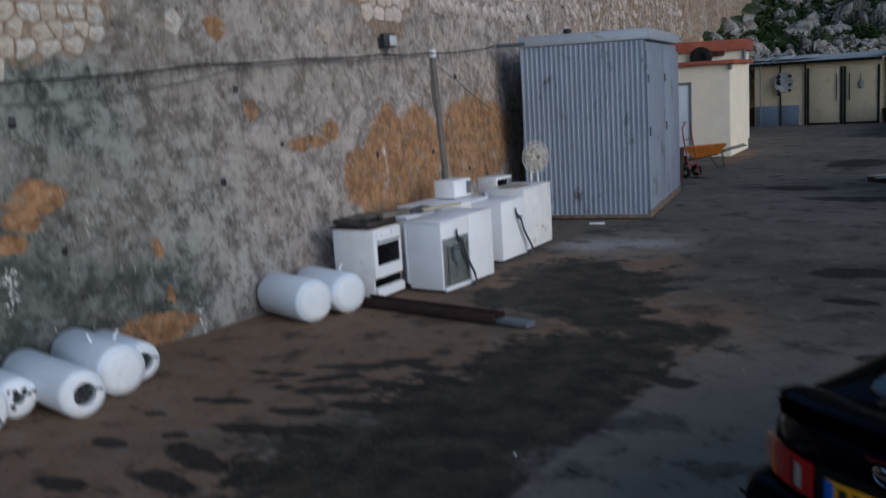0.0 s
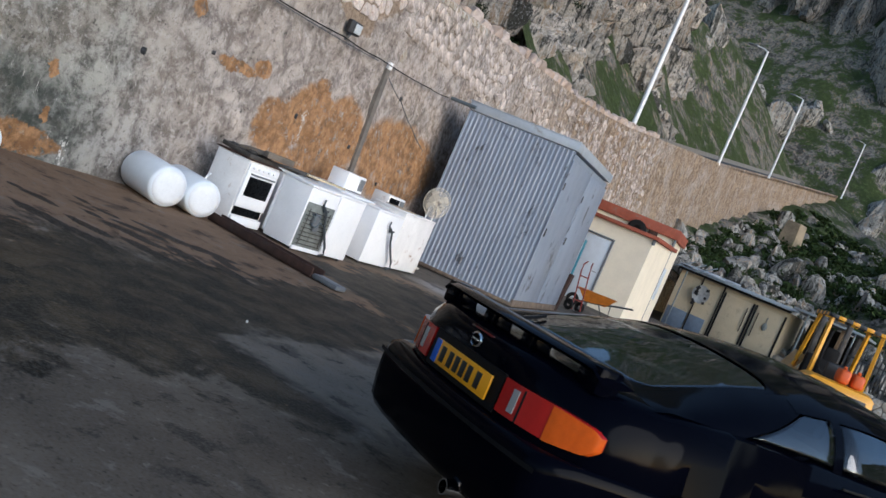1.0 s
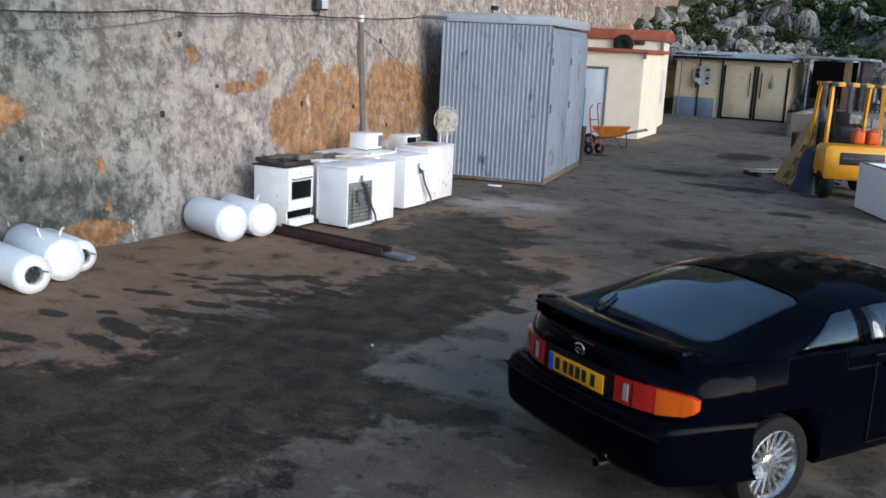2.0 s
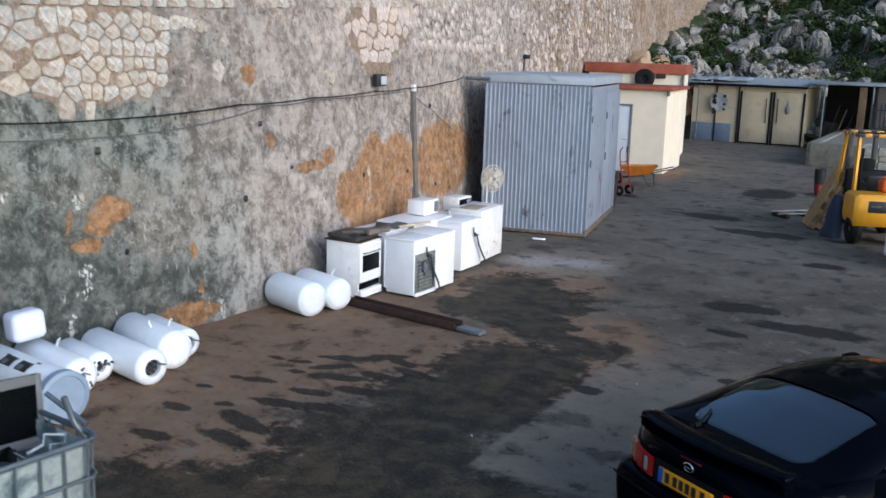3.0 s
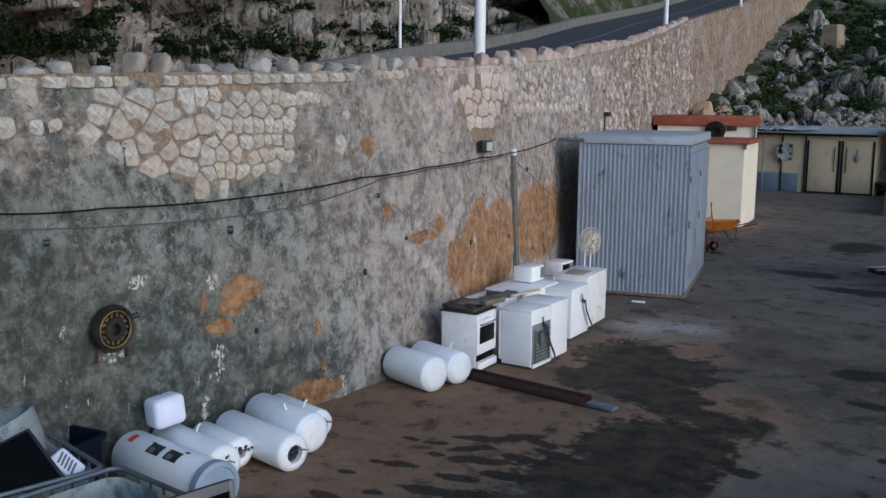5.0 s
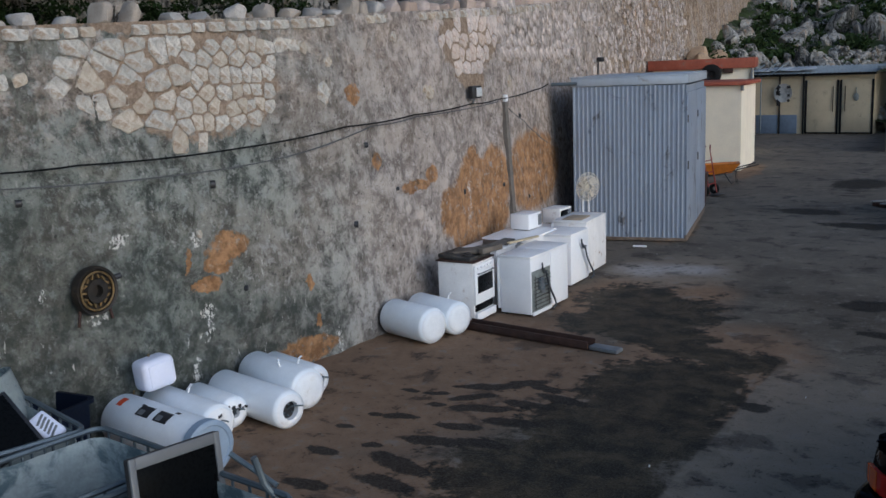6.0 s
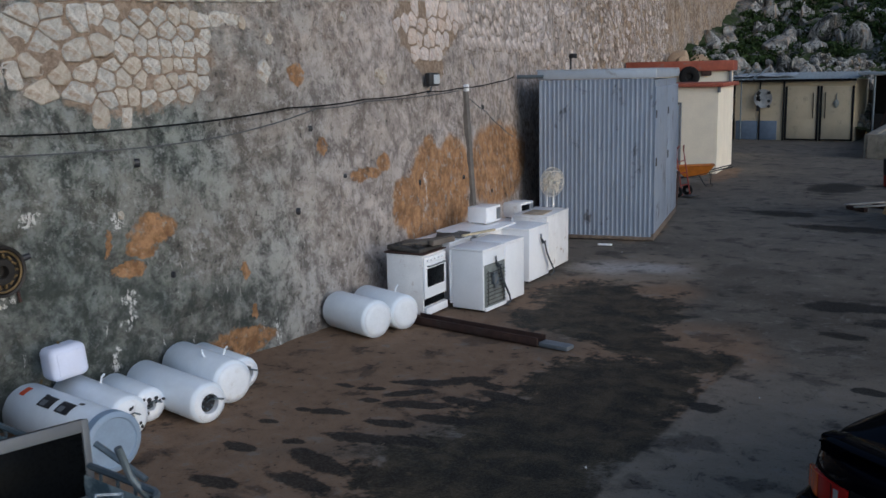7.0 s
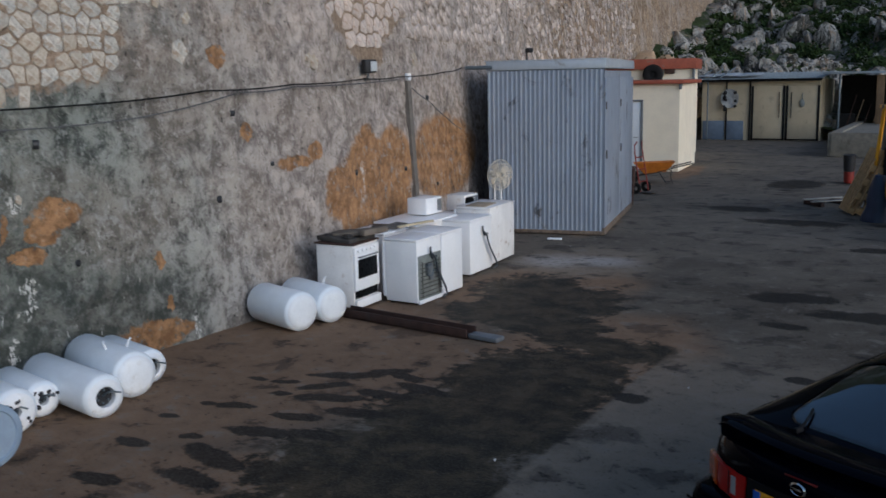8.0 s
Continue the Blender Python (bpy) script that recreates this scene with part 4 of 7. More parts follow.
box(bm, (2.4, 0.1, 2.7), (1.2, 3.2, 1.35))
box(bm, (0.08, 3.2, 2.7), (2.4, 1.65, 1.35))
part("back_wall", bm, BAY_SHADE, bay, smooth=0)
bm = B()
box(bm, (2.9, 3.9, 0.1), (1.25, 1.45, 2.82), 0.01)
part("roof", bm, SHED_ROOF, bay)
for px in (0.42, 2.3):
    bm = B()
    rod(bm, (px, -0.35, 0), (px, -0.35, 2.78), 0.045)
    part("post", bm, GALV, bay)
bm = B()
box(bm, (0.28, 0.1, 2.7), (1.9, -0.2, 1.36), 0.01)
part("timber_board", bm, OLDWOOD, bay)
bm = B()
box(bm, (0.7, 0.5, 1.1), (0.5, 1.2, 0.56), 0.05, (0, 0, 12))
box(bm, (0.6, 0.5, 0.7), (1.3, 0.8, 0.36), 0.05, (0, 0, -12))
part("dark_clutter", bm, BAY_SHADE, bay)
for k in range(4):
    bm = B()
    rod(bm, (0.5 + 0.3 * k, 0.2, 0), (0.9 + 0.28 * k, 0.9, 1.9 - 0.2 * k), 0.03)
    part("leaning_pole", bm, OLDWOOD if k % 2 else RUST, bay)

# ---- raised platform and fence behind the forklift ----
BED = surf("dirty_concrete", (0.24, 0.215, 0.175), 0.9, var=0.35, scale=4, dirt=(0.09, 0.08, 0.06), bump=0.4, bump_scale=40)
low = thing("platform", "raised platform faced with pale concrete and rubble stone", "platform", kind="structure")
bm = B()
box(bm, (11.0, 0.35, 0.84), (0.3, 34.7, 0.42), 0.015, (0, 0, -3))
box(bm, (0.35, 8.6, 0.82), (-5.3, 39.2, 0.41), 0.015, (0, 0, 2))
part("retaining_face", bm, BED, low)
bm = B()
sheet(bm, [[(-5.1 + 0.55 * u - 0.03 * v, 34.9 + v, 0.76 + 0.04 * fbm(Vector((u, v, 3)), 3)) for u in np.linspace(0, 22, 24)] for v in np.linspace(0, 8.6, 14)])
part("platform_top", bm, BED, low)

PICKET = surf("dark_picket", (0.03, 0.03, 0.032), 0.6, var=0.2, bump=0.05)
fence = thing("fence", "dark spiked palisade fence on top of the raised platform", "fence", pose(-4.0, 41.2, 0.78))
for k in range(26):
    bm = B()
    box(bm, (0.06, 0.02, 1.35), (0.16 * k, 0, 0.67))
    rod(bm, (0.16 * k, 0, 1.34), (0.16 * k, 0, 1.52), 0.03, 0.003, 4)
    part("picket", bm, PICKET, fence, smooth=0)
for z in (0.35, 1.1):
    bm = B()
    box(bm, (4.2, 0.04, 0.05), (2.0, 0.04, z))
    part("rail", bm, PICKET, fence)


# ---- bare stones in the wall ----
def clip(poly, p, n):
    """The part of a polygon on the side of p that n points away from."""
    out = []
    for a, b in zip(poly, poly[1:] + poly[:1]):
        da, db = (a[0] - p[0]) * n[0] + (a[1] - p[1]) * n[1], (b[0] - p[0]) * n[0] + (b[1] - p[1]) * n[1]
        if da <= 0:
            out.append(a)
        if (da < 0 < db) or (db < 0 < da):
            k = da / (da - db)
            out.append((a[0] + k * (b[0] - a[0]), a[1] + k * (b[1] - a[1])))
    return out


def seeds(y0, y1, z0, z1, dy, dz, rnd, jit):
    """Middles of stones laid in rough courses over a rectangle of the wall."""
    pts = []
    rows = max(1, int((z1 - z0) / dz))
    for r in range(rows):
        y = y0 + (0.5 * dy if r % 2 else 0)
        while y < y1:
            step = dy * rnd.uniform(0.45, 1.9)
            pts.append((y + step / 2, z0 + (r + 0.5) * (z1 - z0) / rows + rnd.uniform(-jit, jit) * dz))
            y += step
    return pts


def cells(y0, y1, z0, z1, dy, dz, rnd, jit=0.34):
    """Irregular stone outlines that fill a rectangle of the wall."""
    return outlines(seeds(y0, y1, z0, z1, dy, dz, rnd, jit), dy, dz)


def outlines(pts, dy, dz):
    out = []
    for p in pts:
        poly = [(p[0] - 1.6 * dy, p[1] - 1.2 * dz), (p[0] + 1.6 * dy, p[1] - 1.2 * dz), (p[0] + 1.6 * dy, p[1] + 1.2 * dz), (p[0] - 1.6 * dy, p[1] + 1.2 * dz)]
        for q in pts:
            if q != p and abs(q[0] - p[0]) < 3 * dy and abs(q[1] - p[1]) < 3 * dz:
                poly = clip(poly, ((p[0] + q[0]) / 2, (p[1] + q[1]) / 2), (q[0] - p[0], q[1] - p[1]))
        if len(poly) > 2:
            cy, cz = sum(a[0] for a in poly) / len(poly), sum(a[1] for a in poly) / len(poly)
            out.append((cy, cz, [(a[0] - cy, a[1] - cz) for a in poly]))
    return out


def stone_geometry(poly, rnd, gap, proud):
    """Vertices and faces of one stone that stands proud of the face (+x), round its own middle."""
    ring = []
    for a, b in zip(poly, poly[1:] + poly[:1]):
        for k in (0.12, 0.5, 0.88):
            ring.append((a[0] + k * (b[0] - a[0]), a[1] + k * (b[1] - a[1])))
    size = max(math.hypot(*p) for p in ring)
    ring = [(p[0] * (1 - gap / size) * rnd.uniform(0.92, 1.04), p[1] * (1 - gap / size) * rnd.uniform(0.92, 1.04)) for p in ring]
    n = len(ring)
    tilt_y, tilt_z = rnd.uniform(-0.08, 0.08), rnd.uniform(-0.08, 0.08)
    verts = [(-0.10, y, z) for y, z in ring]
    verts += [(proud * 0.55, y, z) for y, z in ring]
    verts += [(proud + tilt_y * y + tilt_z * z , y * 0.88, z * 0.88) for y, z in ring]
    faces = []
    for r in (0, 1):
        faces += [(r * n + k, r * n + (k + 1) % n, (r + 1) * n + (k + 1) % n, (r + 1) * n + k) for k in range(n)]
    faces.append(tuple(range(2 * n, 3 * n)))
    return verts, faces


def stone(y, z, poly, rnd, gap=0.016, proud=0.03, name="stone", mat=None):
    vs, fs = stone_geometry(poly, rnd, gap, proud)
    me = bpy.data.meshes.new(name)
    me.from_pydata(vs, [], fs)
    me.materials.append(mat or STONE)
    me.shade_smooth()
    me.polygons[-1].use_smooth = False
    ob = new(name, me)
    ob.location = (rough_x(y, z), y, z)
    slope = math.degrees(math.atan2(wall_x(y + 0.3, z) - wall_x(y - 0.3, z), 0.6))
    ob.rotation_euler = (0, 0, radians(-slope))
    ob.parent = wall
    return ob


rnd = random.Random(11)
LOW_Y = [2.3, 3.2, 3.55, 3.9, 4.3, 4.8, 5.25, 5.65, 6.1, 6.3]
LOW_Z = [3.9, 3.62, 3.32, 3.10, 2.98, 2.86, 2.80, 2.95, 3.1, 3.7]
for y, z, poly in outlines(seeds(3.2, 4.6, 2.78, 4.20, 0.24, 0.20, rnd, 0.3) + seeds(4.75, 6.4, 2.78, 4.12, 0.175, 0.16, rnd, 0.3), 0.22, 0.19):
    lowest = float(np.interp(y, LOW_Y, LOW_Z)) + rnd.uniform(-0.08, 0.08)
    if z > lowest and z < wall_top(y) - 0.1 and y > 3.42:
        top = wall_top(y) - 0.15 - z
        poly = clip(clip(poly, (0, top), (0, 1)), (0, -0.12), (0, -1))
        if len(poly) > 2 and top > 0.04:
            stone(y, z, poly, rnd, 0.010, 0.014)
y = 2.1
while y < 16:                                  # the course under the coping
    L = rnd.uniform(0.16, 0.36)
    z = wall_top(y + L / 2) - 0.085
    if rnd.random() < (0.9 if y < 6.5 or y > 9.5 else 0.55):
        stone(y + L / 2, z, [(-L / 2, -0.07), (L / 2, -0.065), (L / 2, 0.06), (-L / 2, 0.065)], rnd, 0.02, 0.03)
    y += L
for y, z, poly in cells(9.8, 12.6, 3.2, 4.3, 0.23, 0.2, rnd):
    if z > 3.22 + 0.62 * abs(y - 11.15) ** 1.1 and z < wall_top(y) - 0.2:
        stone(y, z, poly, rnd, 0.022, 0.018, mat=PINK_STONE)
for y, z, r in ((2.86, 3.84, 0.13), (2.92, 3.56, 0.09), (3.12, 3.56, 0.09), (2.6, 3.56, 0.12)):
    stone(y, z, [(r * math.cos(k) * rnd.uniform(0.85, 1.15), 1.1 * r * math.sin(k) * rnd.uniform(0.85, 1.15)) for k in (0.6, 1.1, 2.2, 2.7, 3.8, 4.2, 5.3, 5.8)], rnd, 0.01, 0.014)
for y, z in ((9.54, 3.19), (9.42, 3.25), (7.15, 3.66), (7.0, 3.28), (6.75, 3.84), (4.84, 1.85), (8.75, 3.98), (12.9, 3.25)):
    r = rnd.uniform(0.07, 0.13) if z > 2.5 else 0.05
    stone(y, z, [(r * math.cos(k) * rnd.uniform(0.8, 1.2), 1.2 * r * math.sin(k) * rnd.uniform(0.8, 1.2)) for k in (0.2, 1.4, 2.5, 3.7, 5.1)], rnd, 0.01, 0.025)
for y, z, poly in cells(12.6, 18.0, 3.7, 4.62, 0.24, 0.17, rnd, 0.45):
    if rnd.random() < 0.72:
        stone(y, z, poly, rnd, 0.03, 0.02, mat=FAR_STONE)
vs, fs = [], []
for y, z, poly in cells(18.0, 44.0, 1.6, 7.4, 0.30, 0.17, rnd, 0.45):
    t = wall_top(y)
    if z > t - 0.15 or z < t - 1.9 - 0.09 * (y - 18) or rnd.random() < 0.5 + 0.25 * noise.noise(Vector((y * 0.6, z * 0.8, 4))):
        continue
    a, f = stone_geometry(poly, rnd, 0.04, 0.035)
    n = len(vs)
    vs += [(v[0] + rough_x(y + v[1], z + v[2]), y + v[1], z + v[2]) for v in a]
    fs += [tuple(n + i for i in q) for q in f]
far_stones = from_lists("far_stones", vs, fs, FAR_STONE, "", "")
far_stones.parent = wall

for x, z, poly in cells(-3.3, 2.2, 0.06, 0.80, 0.30, 0.2, rnd):
    a, f = stone_geometry(poly, rnd, 0.03, 0.03)
    me = bpy.data.meshes.new("stone")
    me.from_pydata([(v[1], -v[0], v[2]) for v in a], [], f)
    me.materials.append(STONE)
    ob = new("stone", me)
    ob.location = (x, 34.52 - 0.0524 * (x - 0.3), z)
    ob.rotation_euler = (0, 0, radians(-3))
    ob.parent = low

# ---- coping stones ----
def coping(y, w, h, seed, lean=0.0):
    g = random.Random(seed)
    cut = [(Vector((g.gauss(0, 1), g.gauss(0, 1), g.gauss(0.2, 0.9))).normalized(), g.uniform(0.72, 1.05)) for _ in range(8)]
    out = []
    for v in ICO[3][0]:
        p = Vector([math.copysign(abs(a) ** 0.42, a) for a in v])
        for n, d in cut:
            k = p.dot(n) - d
            if k > 0:
                p = p - n * k
        p *= 1 + 0.12 * noise.noise(v * 1.7 + Vector((seed, 0, 0))) + 0.05 * noise.noise(v * 5 + Vector((seed, 3, 0)))
        out.append((p.x * 0.15, p.y * w * 0.40 * (1.05 - 0.18 * p.z), h * 0.40 + p.z * h * 0.52))
    me = bpy.data.meshes.new("coping_stone")
    me.from_pydata(out, [], ICO[3][1])
    me.materials.append(COPING_GREY if y < 8.8 else COPING)
    me.shade_smooth()
    me.set_sharp_from_angle(angle=radians(35))
    ob = new("coping_stone", me)
    ob.location = (wall_x(y, wall_top(y)) - 0.2, y, wall_top(y) - 0.02)
    ob.rotation_euler = (radians(lean), 0, 0)
    ob.parent = wall


for y, w, h, lean in ((2.25, 0.3, 0.16, 0), (2.8, 0.36, 0.14, 0), (3.12, 0.3, 0.22, 8), (3.55, 0.34, 0.16, 0), (3.9, 0.22, 0.36, -8), (4.26, 0.21, 0.37, 3), (4.75, 0.26, 0.17, 0), (5.15, 0.28, 0.17, 0),
                      (5.62, 0.32, 0.3, -25), (6.13, 0.34, 0.3, 0), (6.56, 0.3, 0.22, 5), (6.95, 0.32, 0.2, 0), (7.35, 0.34, 0.16, 0), (7.72, 0.42, 0.34, 0), (8.16, 0.3, 0.27, 0), (8.55, 0.4, 0.3, 0),
                      (8.95, 0.36, 0.3, 0), (9.4, 0.5, 0.28, 0), (9.85, 0.36, 0.32, 0), (10.2, 0.3, 0.2, 0), (10.55, 0.26, 0.16, 0), (10.95, 0.34, 0.24, 0), (11.6, 0.4, 0.36, 0), (12.05, 0.4, 0.22, 0),
                      (12.6, 0.42, 0.42, 0), (13.05, 0.34, 0.2, 0), (13.55, 0.5, 0.4, 0), (14.2, 0.6, 0.44, 0), (14.9, 0.5, 0.24, 0), (15.6, 0.6, 0.46, 0)):
    coping(y + (0.2 if y < 3.9 else 0.25 if y < 8 else 0.05), w * 0.68, h * 0.70, int(y * 37), lean)
y = 16.3
while y < 44:
    w = rnd.uniform(0.35, 0.7)
    coping(y, w * 0.78, rnd.uniform(0.16, 0.34), int(y * 41))
    y += w * 1.05

# ---- fittings on the wall ----
def on_wall(y, z, out=0.0):
    return Vector((wall_x(y, z) + 0.045 + out, y, z))


# drain holes: black discs on the face replace their shaded insides
for y, z, r in ((7.46, 1.56, 0.05), (5.11, 2.37, 0.05), (10.5, 1.6, 0.045), (7.8, 2.57, 0.04), (5.42, 1.13, 0.04), (12.2, 1.5, 0.04), (13.4, 2.62, 0.045), (13.6, 1.1, 0.04), (2.9, 2.45, 0.04), (8.5, 1.9, 0.03)):
    bm = B()
    p = Vector((rough_x(y, z) + 0.014, y, z))
    lathe(bm, [(r * 1.0, -0.05), (r * 0.95, 0.008), (r * 0.8, 0.010), (r * 0.7, 0.002), (0, 0.0)], 12, Matrix.Translation(p) @ pose(0, 0, 0, 0, 90, 25 * z) @ Matrix.Diagonal((0.95, 0.72, 1, 1)))
    part("weep_hole", bm, BLACK, wall, "dark drain hole")

CABLE = surf("black_cable", (0.008, 0.008, 0.008), 0.7, var=0.2, bump=0, spec=0.1)
GREY_CABLE = surf("grey_cable", (0.09, 0.09, 0.09), 0.6, var=0.2, bump=0)


def hung(name, pts, r, mat, label, sag=0.03):
    out = []
    for (y0, z0), (y1, z1) in zip(pts, pts[1:]):
        n = 6
        for k in range(n):
            t = k / n
            y = y0 + (y1 - y0) * t
            out.append(on_wall(y, z0 + (z1 - z0) * t - sag * 4 * t * (1 - t), 0.05))
    out.append(on_wall(*pts[-1], 0.05))
    bm = B()
    tube(bm, out, r, 6)
    solid(name, bm, mat, label, "cable")


hung("cable", [(-2, 2.75), (2.35, 2.78), (3.5, 2.745), (5.4, 2.735), (7.3, 2.85), (8.95, 2.90), (10.85, 2.96), (12.0, 2.98), (14.2, 3.06), (15.2, 3.14)], 0.010, CABLE, "sagging black power cable strung along the wall", 0.02)
hung("cable", [(-2, 2.5), (2.5, 2.62), (4.6, 2.53), (6.25, 2.58), (7.85, 2.82), (9.0, 2.87), (12.0, 2.94)], 0.008, GREY_CABLE, "thin grey cable drooping below the main one", 0.02)
hung("cable", [(12.5, 2.8), (13.3, 2.55), (14.1, 2.25), (14.9, 2.0)], 0.008, GREY_CABLE, "thin cable hanging slack towards the shed", 0.02)
lamp = thing("floodlight", "small black floodlight with a pale lens on the wall", "floodlight", Matrix.Translation(on_wall(10.95, 3.08)) @ pose(0, 0, 0, 0, 0, -8))
bm = B()
box(bm, (0.1, 0.24, 0.2), (0.1, 0, 0.06), 0.02)
part("case", bm, BLACK, lamp)
bm = B()
box(bm, (0.02, 0.13, 0.14), (0.157, 0.04, 0.06), 0.006)
part("lens", bm, surf("pale_lens", (0.50, 0.52, 0.53), 0.3, var=0.05, bump=0), lamp, "pale glass lens")
bm = B()
tube(bm, [(0.1, 0, -0.02), (0.05, 0, -0.12), (0.0, 0, -0.14)], 0.015, 6)
part("bracket", bm, GREY, lamp)
conduit = thing("conduit", "grey pipe casing running down the wall from a white box", "conduit", Matrix.Translation(on_wall(12.45, 1.0, -0.02)))
bm = B()
sheet(bm, [[(-0.08 - 0.06 * z, -0.07 + 0.03 * noise.noise(Vector((z * 3, 1, 0))), z), (0.05 - 0.06 * z, -0.05, z), (0.055 - 0.06 * z, 0.045, z), (-0.08 - 0.06 * z, 0.07 + 0.03 * noise.noise(Vector((z * 3, 5, 0))), z)] for z in np.linspace(-0.2, 1.92, 16)])
part("casing", bm, PLASTER, conduit)
bm = B()
box(bm, (0.07, 0.09, 0.12), (-0.08, 0, 1.98), 0.012)
part("junction_box", bm, ENAMEL, conduit, "white junction box")
bm = B()
lathe(bm, [(0.0, 0.02), (0.06, 0.02), (0.07, 0.05), (0.06, 0.1), (0.12, 0.1), (0.14, 0.04), (0.2, 0.04), (0.215, 0.09), (0.24, 0.1), (0.25, 0.05), (0.24, 0.0), (0.0, 0.0)], 32, pose(0, 0, 0, 0, 90, 0))
reel = thing("cable_reel", "blackened steel reel with brass lugs hung on the wall", "reel", Matrix.Translation(on_wall(3.47, 1.51, 0.0)))
part("drum", bm, surf("black_oily_steel", (0.018, 0.014, 0.010), 0.6, var=0.5, scale=12, dirt=(0.07, 0.045, 0.025), bump=0.3), reel, "blackened steel drum")
for k in range(14):
    a = k * math.tau / 14
    bm = B()
    box(bm, (0.03, 0.022, 0.05), (0.07, 0.145 * math.cos(a), 0.145 * math.sin(a)), 0.004, (-math.degrees(a) + 90, 0, 0))
    part("lug", bm, BRASSY, reel, "dull brass lug")
bm = B()
tube(bm, [(0.09, 0.19 * math.cos(k * math.tau / 32), 0.19 * math.sin(k * math.tau / 32)) for k in range(33)], 0.012, 6)
part("rim", bm, BRASSY, reel)
for s in (-1, 1):
    bm = B()
    rod(bm, (0.02, 0.17 * s, -0.17), (0.02, 0.2 * s, -0.33), 0.016)
    part("bracket_leg", bm, RUST, reel)
bm = B()
rod(bm, (0.05, 0.2, 0.08), (0.08, 0.3, 0.1), 0.03)
part("crank", bm, BLACK, reel)
cam_bracket = thing("wall_fixture", "small dark fixture on a stalk fixed to the wall", "fixture", Matrix.Translation(on_wall(21.0, 3.5)))
bm = B()
rod(bm, (0, 0, -0.4), (0.02, 0, 0.05), 0.02)
box(bm, (0.14, 0.22, 0.12), (0.08, 0, 0.10), 0.03)
part("box", bm, BLACK, cam_bracket)


# ---- street lamps along the road ----
POLE = surf("white_painted_pole", (0.84, 0.84, 0.83), 0.5, var=0.06, scale=3, bump=0.03)
for y, r in ((12.0, 0.10), (37.4, 0.10), (62.0, 0.10), (92.0, 0.10), (138.0, 0.1)):
    p = thing("street_lamp", "tall white street lamp pole at the road's edge", "street lamp", pose(wall_x(y) - 0.55, y, wall_top(y) - 0.15), "street lamps")
    bm = B()
    lathe(bm, [(r * 1.35, 0), (r * 1.35, 0.1), (r, 0.12), (r, 4.0), (r * 0.7, 8.0), (0, 8.0)], 16)
    part("pole", bm, POLE, p)
    bm = B()
    tube(bm, [(0, 0, 7.95), (-0.3, 0, 8.12), (-0.9, 0, 8.2)], 0.04, 6)
    arm = part("arm", bm, POLE, p)
    bm = B()
    box(bm, (0.6, 0.22, 0.12), (-1.1, 0, 8.2), 0.04)
    part("lamp_head", bm, GREY, arm)
thin = thing("thin_pole", "thin pale pole beyond the road", "pole", pose(wall_x(21.2) - 6.75, 21.2, wall_top(21.2)))
bm = B()
rod(bm, (0, 0, -0.4), (0, 0, 6.0), 0.05)
part("shaft", bm, POLE, thin)


